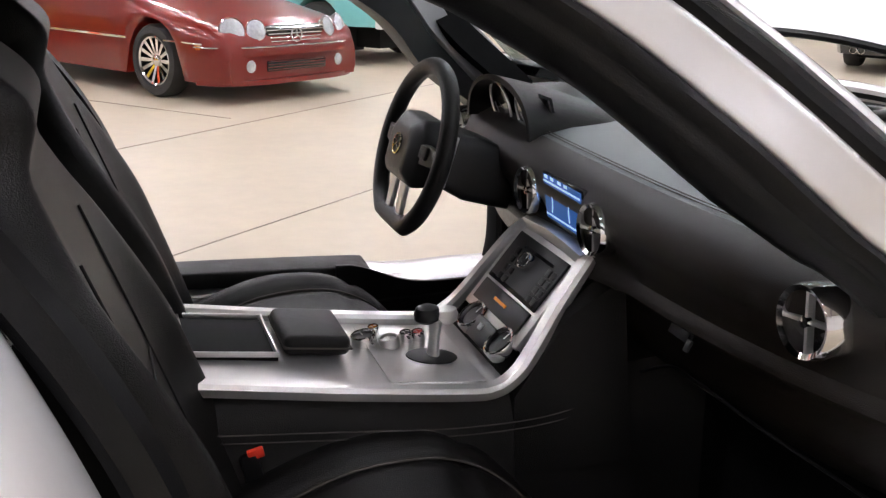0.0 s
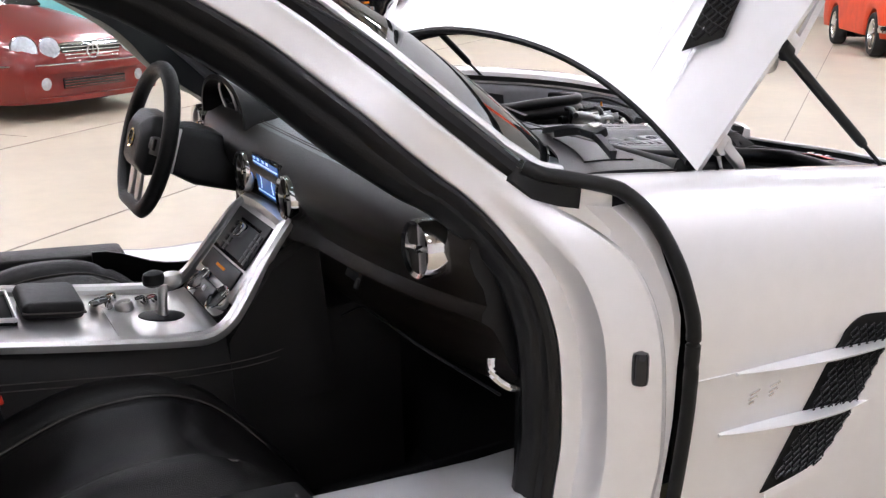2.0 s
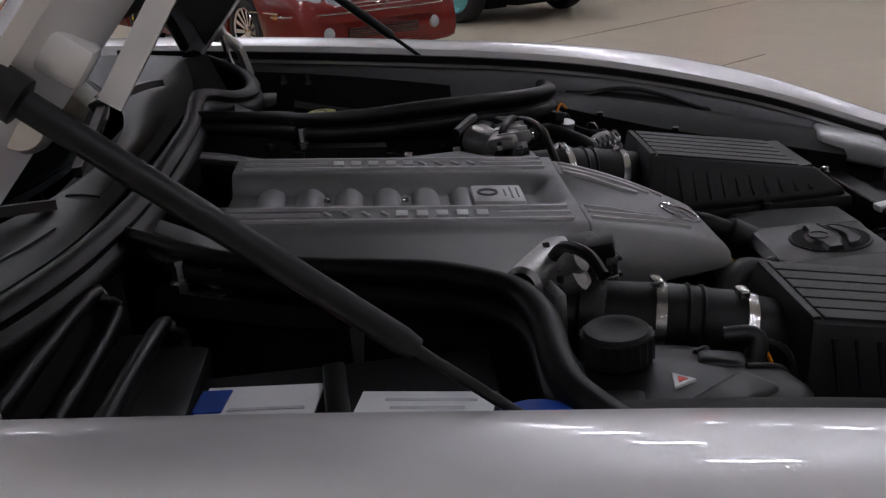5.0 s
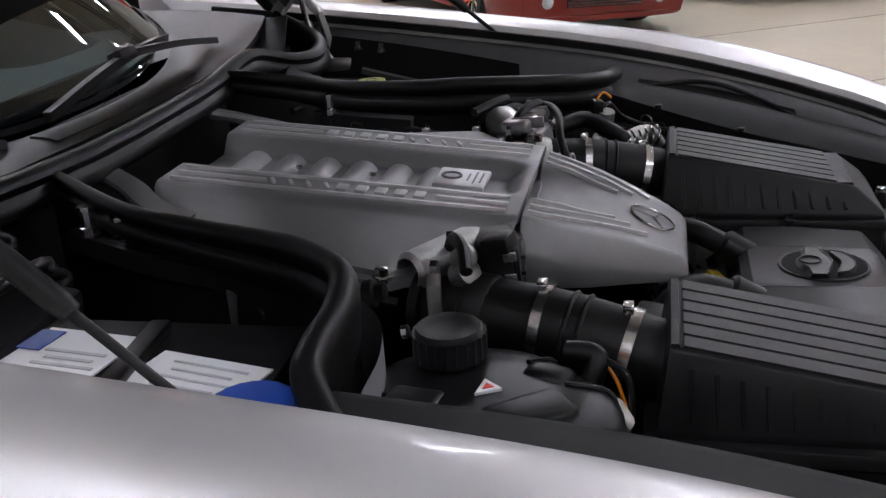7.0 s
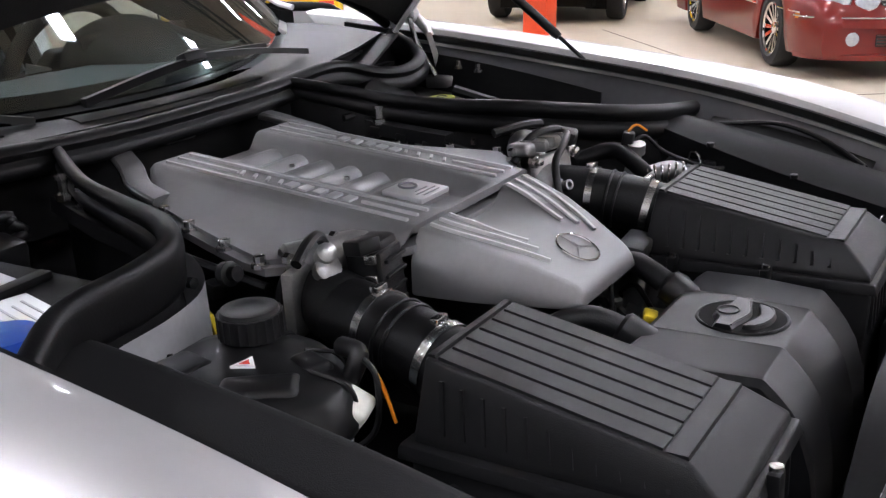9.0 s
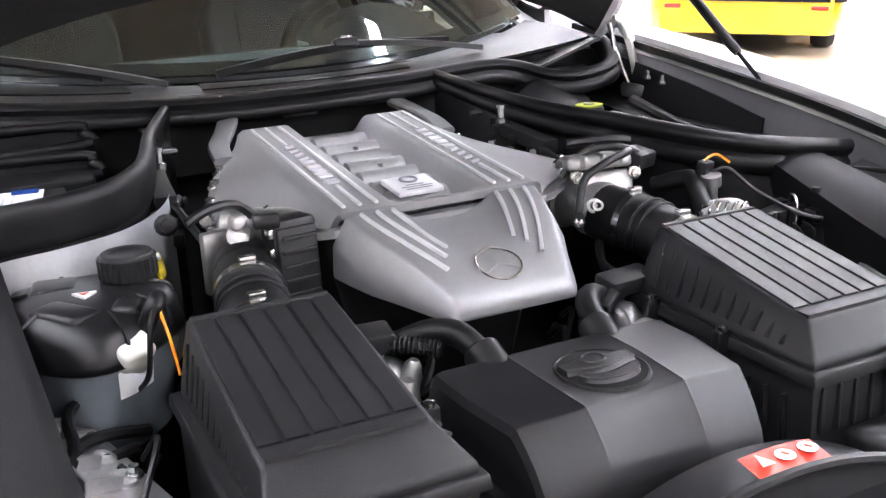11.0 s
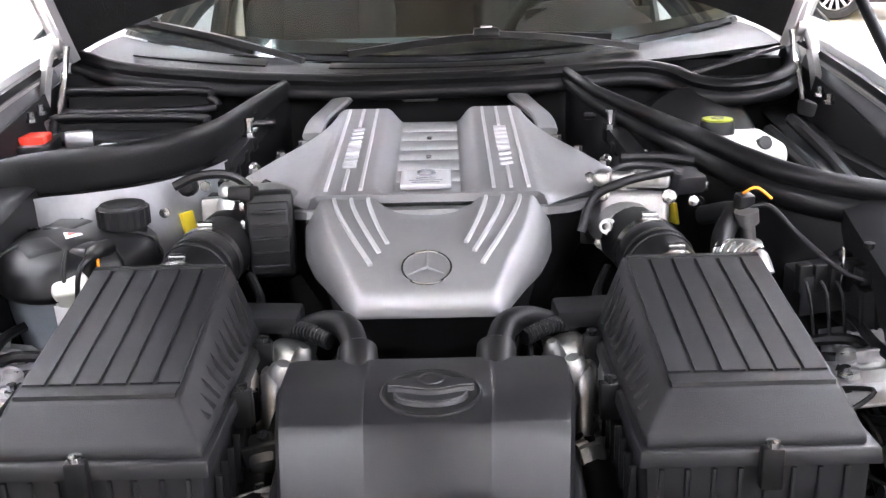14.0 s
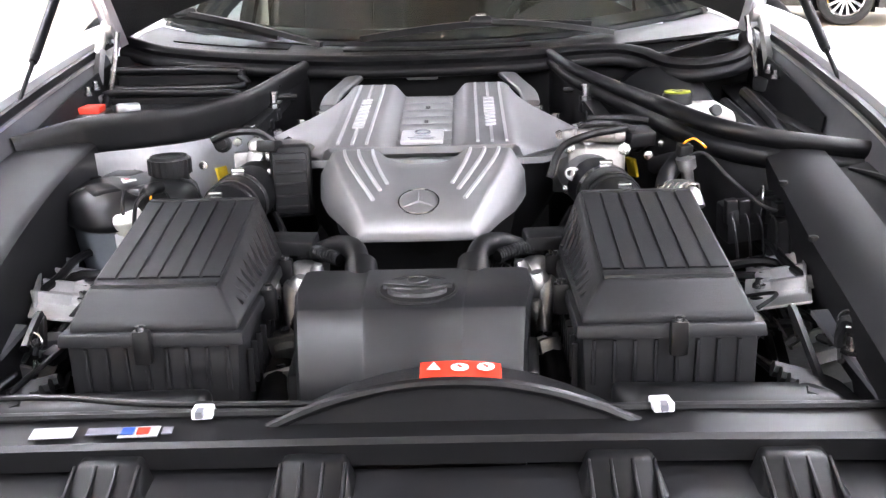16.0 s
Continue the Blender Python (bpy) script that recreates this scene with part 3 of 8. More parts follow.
    part("windscreen_trim", sweep(strip, ring_profile(0.0105, 8, 0.7), steps=0), SILVER, frame_ob, "silver strip beside the windscreen")
    return frame_ob


pillar_right = pillar(-1)
pillar_left = pillar(1)


def sill(side):
    rings = []
    for x in np.linspace(-2.25, -1.10, 14):
        rise = 0.16 * max(0, (-1.95 - x) / 0.3) ** 2
        z = 0.470 + 0.055 * min(1, max(0, (-1.2 - x) / 0.7)) + rise
        inner = 0.10
        if side > 0:
            z += 0.040 - 0.012 * math.exp(-((x + 1.42) / 0.10) ** 2)
            inner = 0.022
        rings.append([(x, side * 0.60, z - inner), (x, side * 0.615, z - 0.008), (x, side * 0.64, z), (x, side * 0.74, z + 0.004), (x, side * 0.79, z - 0.004),
                      (x, side * 0.83, z - 0.03), (x, side * 0.87, z - 0.10), (x, side * 0.89, 0.22), (x, side * 0.62, 0.22)])
    ob = part("sill", loft(rings), SILVER, car, "broad silver door sill")
    return ob


sill_right, sill_left = sill(-1), sill(1)


def rear_quarter(side):
    """The silver edge of the door opening behind the seats."""
    line = ((-2.02, 0.80, 0.42), (-2.08, 0.80, 0.60), (-2.118, 0.80, 0.763), (-2.146, 0.80, 0.88), (-2.19, 0.79, 1.00), (-2.25, 0.75, 1.12), (-2.34, 0.68, 1.25), (-2.40, 0.60, 1.36))
    rings = []
    for x, y, z in smooth_path(line, 5):
        rings.append([(x - 0.01, side * (y - 0.10), z), (x + 0.006, side * (y - 0.03), z), (x, side * y, z), (x - 0.04, side * (y + 0.05), z),
                      (x - 0.12, side * (y + 0.09), z), (x - 0.5, side * (y + 0.12), z), (x - 0.5, side * (y - 0.10), z)])
    return part("rear_quarter", loft(rings), SILVER, car, "silver body edge behind the door opening")


rear_quarter(-1)
rear_quarter(1)


def roof_and_tail():
    def f(u, v):
        y = (2 * u - 1)
        x = -1.72 - 0.95 * v
        return (x, y * (0.50 + 0.08 * v), 1.405 + 0.03 * (1 - y * y) - 0.06 * v * v)
    part("roof", sheet(f, 16, 12, 0.03), SILVER, car, "silver roof panel")
    part("roof_lining", sheet(lambda u, v: (f(u, v)[0], f(u, v)[1] * 0.98, f(u, v)[2] - 0.045), 10, 8, 0.01), HEADLINER, car)

    def g(u, v):
        y = (2 * u - 1)
        return (-2.67 - 0.75 * v, y * (0.60 + 0.28 * v), 1.36 - 0.34 * v + 0.04 * (1 - y * y) * (1 - v))
    part("tail", sheet(g, 16, 12, 0.03), SILVER, car)
    part("rear_bulkhead", box((-2.45, 0, 0.75), (0.04, 1.36, 1.1)), CARPET, car)


roof_and_tail()


def windscreen_at(u, v):
    y = 2 * u - 1
    base = Vector((-0.815 - 0.30 * abs(y) ** 2.2, 0.70 * y, 0.968 + 0.045 * y * y))
    top = Vector((-1.50 - 0.20 * abs(y) ** 2.2, 0.510 * y, 1.415 - 0.01 * y * y))
    bulge = Vector((0.45, 0, 0.75)) * (0.045 * math.sin(math.pi * v))
    return base.lerp(top, v) + bulge


glass = part("windscreen", sheet(windscreen_at, 28, 16, 0.005), GLASS, car, "tinted laminated windscreen")
glass.visible_shadow = False
part("windscreen_band", sheet(lambda u, v: windscreen_at(u, -0.005 + 0.06 * v) + Vector((-0.012, 0, -0.012)), 28, 2, 0.003), GLOSS_BLACK, glass, "black printed band at the foot of the glass")
part("windscreen_header", sheet(lambda u, v: windscreen_at(u, 0.93 + 0.10 * v) + Vector((-0.012, 0, -0.012)), 20, 2, 0.02), HEADLINER, glass)

# ---- bonnet ----
TILT = math.radians(52)
HINGE = Vector((-0.83, 0, 0.992))


def bonnet_at(y, s, lift=0.0):
    """A place on the open bonnet: y across the car, s metres ahead of the hinge line."""
    v = s / 1.62
    half = 0.745 - 0.02 * v - 0.16 * max(0, v - 0.5) ** 2
    n = max(-1, min(1, y / half))
    h = 0.080 * (1 - n * n) - 0.10 * v - 0.10 * v * v - 0.014 * abs(n) ** 8 + lift
    c, d = math.cos(TILT), math.sin(TILT)
    return Vector((HINGE.x + c * s - d * h, y, HINGE.z + d * s + c * h))


def bonnet():
    def at(u, v, lift=0.0):
        n = 2 * u - 1
        v1 = v
        half = 0.745 - 0.02 * v1 - 0.16 * max(0, v1 - 0.5) ** 2
        s = 0.155 * (1 - abs(n) ** 2.4) * (1 - v1) + 1.62 * v1
        return bonnet_at(n * half, s, lift)
    ob = part("bonnet", sheet(at, 44, 40, 0.012), SILVER, car, "silver bonnet raised on two gas struts")
    part("inner_panel", sheet(lambda u, v: at(0.04 + 0.92 * u, 0.012 + 0.96 * v, -0.05), 30, 30, 0.008), FELT, ob, "black insulation on the underside of the bonnet")
    # folded side rims
    for side in (0.0, 1.0):
        bm = sheet(lambda u, v: at(abs(side - 0.006 - 0.035 * v), u, -0.006 - 0.05 * min(1, 1.6 * v)), 30, 4, 0.004)
        part("side_rim", bm, SILVER, ob, "folded silver bonnet rim")
    arch = [at(u, 0.0, -0.012) for u in np.linspace(0.02, 0.98, 30)]
    part("rear_rubber", sweep(arch, ring_profile(0.011, 8), steps=1), RUBBER, ob, "black rubber along the rear edge")
    for side in (-1, 1):
        # meshed outlets and the creases running to them
        for y0, y1, s0, s1 in ((0.585, 0.645, 0.20, 0.47), (0.47, 0.52, 0.33, 0.56)):
            def f(u, v):
                s = s0 + (s1 - s0) * v + 0.05 * u * (1 - v)
                return bonnet_at(side * (y0 + (y1 - y0) * u - 0.05 * v), s, 0.0095)
            part("bonnet_outlet", sheet(f, 4, 8), GLOSS_BLACK, ob, "black meshed air outlet")
            bm = zigzag(lambda u, v: f(v, u), 18, 5, 0.0016, (-0.003, 0, 0.003))
            part("outlet_mesh", bm, HONEYCOMB, ob)
        for y0, s0, y1, s1 in ((0.615, 0.10, 0.595, 0.26), (0.545, 0.14, 0.52, 0.36), (0.51, 0.20, 0.475, 0.36), (0.43, 0.26, 0.40, 0.52)):
            pts = [bonnet_at(side * (y0 + (y1 - y0) * t), s0 + (s1 - s0) * t, 0.001 + 0.006 * t) for t in (0, 0.25, 0.5, 0.75, 1)]
            part("crease", sweep(pts, [(-0.007, -0.002), (0, 0.003), (0.007, -0.002)], steps=2, scale=lambda t: 0.15 + 0.85 * t), SILVER, ob)
        # strut bracket, inner frame strips and hinge casting
        flat = [(-0.008, -0.004), (0.008, -0.004), (0.008, 0.004), (-0.008, 0.004)]
        for a, b in (((-0.500, 1.255), (-0.571, 1.156)), ((-0.640, 1.143), (-0.728, 1.030))):
            part("frame_strip", sweep([(a[0], side * 0.700, a[1]), (b[0], side * 0.705, b[1])], flat, up=(0, side, 0), steps=2), SILVER, ob, "silver strip of the bonnet frame")
        part("strut_bracket", box((-0.590, side * 0.712, 1.190), (0.030, 0.024, 0.034), (0, -52, 0), 0.005), SILVER, ob, "silver strut bracket")
        part("bracket_lobe", lathe([(0.020, -0.010), (0.021, 0.0), (0.016, 0.010), (0.0, 0.011)], pose(-0.628, side * 0.705, 1.150, -90 * side, 0, 0), 18, None, False), SATIN_SILVER, ob)
        # near-black sheet for the shade in the gap behind the bonnet rim
        part("frame_gap_shade", sheet(lambda u, v: bonnet_at(side * (0.685 - 0.03 * v), 0.06 + 0.62 * u, -0.035 - 0.012 * v), 16, 3, 0.004), DARK, ob)
        part("hinge_casting", lathe([(0.010, -0.014), (0.020, -0.012), (0.022, 0.0), (0.018, 0.012), (0.0, 0.014)], pose(-0.741, side * 0.715, 1.016, -90 * side, 0, 0), 20, None, False), SATIN_SILVER, ob, "rounded metal hinge casting")
        part("hinge_arm", loft([[(-0.745, side * (0.712 + d), 1.010 + e), (-0.733, side * (0.712 + d), 1.026 + e), (-0.700, side * (0.718 + d), 0.990 + e), (-0.690, side * (0.718 + d), 0.968 + e), (-0.704, side * (0.718 + d), 0.966 + e)] for d, e in ((0.0, 0.0), (0.018, 0.0))], bevel=0.004), SATIN_SILVER, ob, "cast metal bonnet hinge arm")
        part("hinge_link", sweep([(-0.700, side * 0.722, 0.975), (-0.690, side * 0.730, 0.93), (-0.680, side * 0.735, 0.88)], [(-0.010, -0.006), (0.010, -0.006), (0.010, 0.006), (-0.010, 0.006)], steps=4), ALU, ob)
        part("hinge_link", tube([(-0.725, side * 0.690, 1.01), (-0.715, side * 0.70, 0.95), (-0.675, side * 0.705, 0.882)], 0.006, 8), STEEL, ob, "bright hinge link rod")
        part("hinge_foot", box((-0.675, side * 0.735, 0.866), (0.07, 0.05, 0.03), (0, 0, 12 * side), 0.006), ALU, ob)
        part("hinge_bolt", lathe([(0.013, 0), (0.013, 0.012), (0.008, 0.014), (0.008, 0.024)], Matrix.Translation((-0.66, side * 0.735, 0.88)), 6), STEEL, ob)
    return ob


bonnet_ob = bonnet()


def gas_strut(side):
    top, foot = Vector((-0.624, side * (0.735 if side < 0 else 0.712), 1.176)), Vector((-0.256, side * 0.752, 0.862)) if side < 0 else Vector((-0.246, 0.772, 0.838))
    mid = top.lerp(foot, 0.60)
    bm = rod(top, mid, 0.0098, 14)
    bm = lathe([(0.0098, 0), (0.008, 0.012)], along(mid, foot)[0], 14, bm)
    ob = part("gas_strut", bm, PLASTIC_SMOOTH, car, "black gas strut holding up the bonnet")
    part("piston_rod", rod(mid, foot, 0.0042, 10), PLASTIC_SMOOTH, ob)
    part("ball_joint", lathe([(0.004, -0.016), (0.016, -0.012), (0.016, 0.012), (0.004, 0.016)], along(top, foot)[0], 14), PLASTIC_SMOOTH, ob)
    part("strut_foot", rod(foot - (foot - mid).normalized() * 0.045, foot + Vector((0, 0, -0.004)), 0.010, 12), STEEL, ob, "bright metal strut end")


gas_strut(-1)
gas_strut(1)

# ---- engine bay: walls, seals, cowl ----
def bay_shell():
    # floor and walls coloured near-black for the shade deep in the bay
    shell = part("bay_floor", box((-0.15, 0, 0.36), (1.5, 1.42, 0.03)), DARK, car, "undershield of the engine bay, coloured near-black for deep shade")
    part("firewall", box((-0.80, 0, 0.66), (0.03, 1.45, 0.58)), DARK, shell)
    for s in (-1, 1):
        def inner(u, v):
            x = -0.80 + 1.42 * u
            z = spline(x, EDGE_X, EDGE_Z) - 0.024 - 0.10 * v
            return (x, s * (spline(x, EDGE_X, EDGE_Y) - 0.004 - 0.035 * v ** 0.6), z)
        part("inner_wing", sheet(inner, 24, 5, 0.004), GREY_METAL, shell, "grey painted inner wing")

        def liner(u, v):
            x = -0.80 + 0.52 * u
            return (x, s * (spline(x, EDGE_X, EDGE_Y) - 0.036 - 0.018 * v), spline(x, EDGE_X, EDGE_Z) - 0.052 - 0.13 * v - 0.02 * u * u)
        part("rear_liner", sheet(liner, 14, 5, 0.004), SHIELD, shell, "black plastic liner on the inner wing")

        def ledge(u, v):
            x = -0.80 + 1.42 * u
            z = spline(x, EDGE_X, EDGE_Z) - 0.13
            return (x, s * (spline(x, EDGE_X, EDGE_Y) - 0.04 - 0.07 * v), z - 0.01 * v)
        part("inner_ledge", sheet(ledge, 20, 3, 0.004), PLASTIC, shell)
        for x in (-0.62, -0.57, -0.12, -0.05, 0.12, 0.3):
            y, z = spline(x, EDGE_X, EDGE_Y) - (0.050 if x < -0.28 else 0.035), spline(x, EDGE_X, EDGE_Z) - (0.075 if x < -0.28 else 0.11)
            part("bolt", lathe([(0.010, 0), (0.010, 0.006), (0.006, 0.007), (0.006, 0.018)], Matrix.Translation((x, s * y, z)), 6), STEEL, shell)

        # a sloping plate that falls steeply towards the engine, with an arched opening above it
        def shield(u, v):
            x = -0.10 + 0.60 * u
            yo, zo = 0.650, spline(x, (-0.10, -0.06, 0.10, 0.25, 0.50), (0.840, 0.834, 0.800, 0.762, 0.695))
            yi, zi = 0.560, spline(x, (-0.10, 0.0, 0.15, 0.30, 0.50), (0.832, 0.799, 0.753, 0.716, 0.665))
            if v < 0.55:
                t = v / 0.55
                return (x, s * (yo + (yi - yo) * t), zo + (zi - zo) * t + 0.008 * math.sin(math.pi * t))
            t = (v - 0.55) / 0.45
            return (x, s * (yi + 0.045 * t), zi - 0.012 * math.sin(math.pi * min(1, 2 * t)) - 0.20 * t)

        def near_shield(u, v):
            x = -0.30 + 0.86 * u
            y = spline(x, EDGE_X, EDGE_Y) - 0.036 - 0.115 * min(1, v / 0.55) ** 0.8 - 0.02 * v
            z = spline(x, EDGE_X, EDGE_Z) - 0.066 - 0.012 * v - 0.26 * max(0, (v - 0.52) / 0.48) ** 1.4 - 0.012 * (1 - u) ** 2
            return (x, s * y, z)
        part("side_shield", sheet(shield if s > 0 else near_shield, 20, 22, 0.006), SHIELD, shell, "smooth black plastic side shield")
        if s < 0:
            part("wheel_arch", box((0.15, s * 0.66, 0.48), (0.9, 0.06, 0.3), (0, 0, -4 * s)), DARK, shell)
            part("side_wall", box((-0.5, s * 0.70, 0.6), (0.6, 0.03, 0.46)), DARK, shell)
            continue
        for x in (0.0, 0.15):
            part("shield_clip", lathe([(0.007, -0.004), (0.007, 0.003), (0.0, 0.004)], Matrix.Translation((x, s * 0.563, spline(x, (0.0, 0.15), (0.803, 0.757)))), 10, None, False), PLASTIC_SMOOTH, shell)
        arch = [(-0.03, s * 0.675, 0.815), (0.045, s * 0.70, 0.818), (0.097, s * 0.70, 0.816), (0.149, s * 0.695, 0.802), (0.201, s * 0.685, 0.780), (0.250, s * 0.655, 0.758)]
        part("arch_rim", tube(arch, 0.005, 8), PLASTIC_SMOOTH, shell, "rounded black rim of an arched opening")
        # near-black sheet painted as the shade inside the arched opening
        part("arch_well_shade", sheet(lambda u, v: (-0.04 + 0.30 * u, s * (0.655 + 0.05 * v), spline(-0.04 + 0.30 * u, (-0.04, 0.10, 0.26), (0.815, 0.793, 0.750)) + 0.010 * v), 10, 3, 0.004), DARK, shell)
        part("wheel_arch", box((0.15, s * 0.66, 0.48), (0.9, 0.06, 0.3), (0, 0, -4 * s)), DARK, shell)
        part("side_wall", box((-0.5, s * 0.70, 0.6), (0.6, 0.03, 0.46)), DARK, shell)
    return shell


shell = bay_shell()


def cowl():
    """Panel between windscreen and engine bay, with its rubber seal and the wipers."""
    def f(u, v):
        n = 2 * u - 1
        back = windscreen_at(0.5 + 0.5 * n * 0.985, -0.03)
        front = Vector((-0.735 - 0.075 * max(0, abs(n) - 0.45) ** 1.5 / 0.4, 0.70 * n, 0.944 + 0.032 * n * n))
        p = back.lerp(front, v)
        p.z += 0.006 * math.sin(math.pi * v)
        return p
    ob = part("cowl_panel", sheet(f, 40, 8, 0.006), COWL_MAT, car, "dark plastic cowl under the windscreen")
    # raised pale-reflecting tray in the middle and air slots
    part("cowl_tray", sheet(lambda u, v: f(0.36 + 0.30 * u, 0.30 + 0.5 * v) + Vector((0, 0, 0.003)), 10, 4, 0.006), PLASTIC_SMOOTH, ob)
    part("cowl_tray", sheet(lambda u, v: f(0.07 + 0.20 * u, 0.25 + 0.5 * v) + Vector((0, 0, 0.003)), 10, 4, 0.006), PLASTIC_SMOOTH, ob)
    path = [(-0.815, -0.705, 0.972), (-0.765, -0.60, 0.950), (-0.735, -0.45, 0.936), (-0.722, -0.30, 0.927), (-0.716, -0.15, 0.922), (-0.716, 0.0, 0.922), (-0.718, 0.20, 0.926),
            (-0.735, 0.38, 0.934), (-0.730, 0.46, 0.925), (-0.690, 0.515, 0.906), (-0.668, 0.58, 0.902), (-0.685, 0.66, 0.914), (-0.735, 0.70, 0.935), (-0.80, 0.712, 0.962)]
    prof = [(p.x, p.y) for p in smooth_path([(-0.015, -0.024, 0), (0.015, -0.024, 0), (0.019, -0.008, 0), (0.011, 0.002, 0), (0.016, 0.012, 0), (0.006, 0.023, 0), (-0.009, 0.022, 0), (-0.016, 0.002, 0)], 3, True)]
    part("cowl_seal", sweep(path, prof, steps=6), SEAL_RUBBER, ob, "fat black rubber bulkhead seal")
    part("cowl_corner", sheet(lambda u, v: (-0.80 - 0.06 * v + 0.10 * u, 0.50 + 0.19 * v, 0.925 + 0.04 * v + 0.012 * u), 6, 6, 0.006), PLASTIC, ob)
    part("latch_plate", box((-0.735, -0.02, 0.897), (0.02, 0.07, 0.018), bevel=0.004), ALU, ob, "bare metal plate under the seal")
    part("bulkhead", box((-0.755, 0, 0.86), (0.02, 1.3, 0.12)), DARK, ob)
    # wipers
    for y0, x0, z0, y1, x1, z1, yp in ((-0.16, -0.782, 0.978, 0.37, -0.872, 0.992, 0.114), (-0.74, -1.00, 1.035, -0.355, -0.838, 0.984, -0.59)):
        a, b = Vector((x0, y0, z0)), Vector((x1, y1, z1))
        w = part("wiper", sweep([a, a.lerp(b, 0.35) + Vector((0.012, 0, 0.016)), a.lerp(b, 0.65) + Vector((0.012, 0, 0.016)), b], [(-0.004, -0.009), (0.004, -0.009), (0.006, 0.005), (-0.006, 0.005)], steps=5),
                 RUBBER, car, "black windscreen wiper resting on the glass")
        t = (yp - y0) / (y1 - y0)
        c = a.lerp(b, t) + Vector((0.012, 0, 0.022))
        part("wiper_joint", box(c, (0.026, 0.052, 0.018), (0, -20, 0), 0.004), PLASTIC_SMOOTH, w)
        part("joint_cap", box(c + Vector((0.002, 0, 0.012)), (0.016, 0.024, 0.006), (0, -20, 0), 0.002), STEEL, w)
        pivot = Vector((-0.80, yp + 0.30, 0.975)) if yp > 0 else Vector((-0.79, -0.25, 0.965))
        part("wiper_arm", sweep([c, c.lerp(pivot, 0.5) + Vector((0.01, 0, 0.006)), pivot], [(-0.009, -0.005), (0.009, -0.005), (0.007, 0.006), (-0.007, 0.006)], steps=5), PLASTIC_SMOOTH, w)
    return ob


cowl()


def bulkhead_seals():
    """Rubber-topped partitions left and right of the engine."""
    def rounded_profile(points):
        return [(p.x, p.y) for p in smooth_path([(a, b, 0) for a, b in points], 3, True)]
    prof = rounded_profile([(-0.009, -0.034), (0.010, -0.034), (0.020, -0.022), (0.019, -0.008), (0.010, -0.001), (0.017, 0.007), (0.018, 0.019), (0.007, 0.027), (-0.007, 0.025), (-0.013, 0.012), (-0.012, -0.012)])
    for s in (-1, 1):
        path = [(-0.715, 0.262, 0.935), (-0.61, 0.298, 0.912), (-0.55, 0.360, 0.885), (-0.44, 0.415, 0.867), (-0.32, 0.442, 0.863), (-0.22, 0.472, 0.857), (-0.145, 0.510, 0.850), (-0.102, 0.575, 0.841), (-0.090, 0.670, 0.828), (-0.091, 0.765, 0.815)] if s > 0 else \
               [(-0.715, 0.272, 0.925), (-0.60, 0.325, 0.898), (-0.50, 0.350, 0.884), (-0.42, 0.372, 0.878), (-0.35, 0.405, 0.876), (-0.295, 0.455, 0.874), (-0.275, 0.520, 0.870), (-0.275, 0.590, 0.864), (-0.265, 0.64, 0.856), (-0.21, 0.720, 0.838)]
        pts = [(x, s * y, z) for x, y, z in path]
        k = 1.05
        ob = part("partition_seal", sweep(pts, [(a * 0.95, b * k) for a, b in prof], steps=6, scale=lambda t: 0.55 + 0.45 * min(1, t / 0.40)), SEAL_RUBBER, car, "black double-lipped rubber seal on a partition")
        wall = []
        for p in smooth_path(pts, 4):
            wall.append([(p.x, p.y, p.z - 0.010), (p.x + 0.012, p.y, p.z - 0.10), (p.x + 0.015, p.y, 0.55), (p.x - 0.01, p.y, 0.55), (p.x - 0.008, p.y, p.z - 0.010)])
        part("partition", loft(wall), SHIELD, ob, "black partition wall")
        if s > 0:
            part("seal_end", lathe([(0.014, -0.03), (0.019, -0.022), (0.020, 0.006), (0.014, 0.018), (0.0, 0.020)], Matrix.Translation((-0.091, 0.776, 0.822)), 14, None, False), RUBBER, ob, "black rubber knob ending the seal")
        line = smooth_path(pts, 4)
        plate = []
        for a, p, b in zip(line[10:31], line[11:32], line[12:33]):
            d = (b - a).normalized()
            plate.append((p.x - d.y * 0.030, p.y + d.x * 0.030, p.z))
        bm = loft([[(p[0], p[1], p[2] - 0.035), (p[0], p[1], 0.60)] for p in plate], closed=False, caps=False)
        part("tower_plate", bm, TOWER_METAL, ob, "bare grey strut tower plate") if s < 0 else bm.free()
        for k in (9, 12, 15):
            q = smooth_path(pts, 4)[k]
            part("bolt", lathe([(0.008, 0), (0.008, 0.008), (0.004, 0.009)], Matrix.Translation((q.x + 0.028, q.y, q.z - 0.055)) @ pose(0, 0, 0, 0, 90, 0), 6), STEEL, ob)


bulkhead_seals()


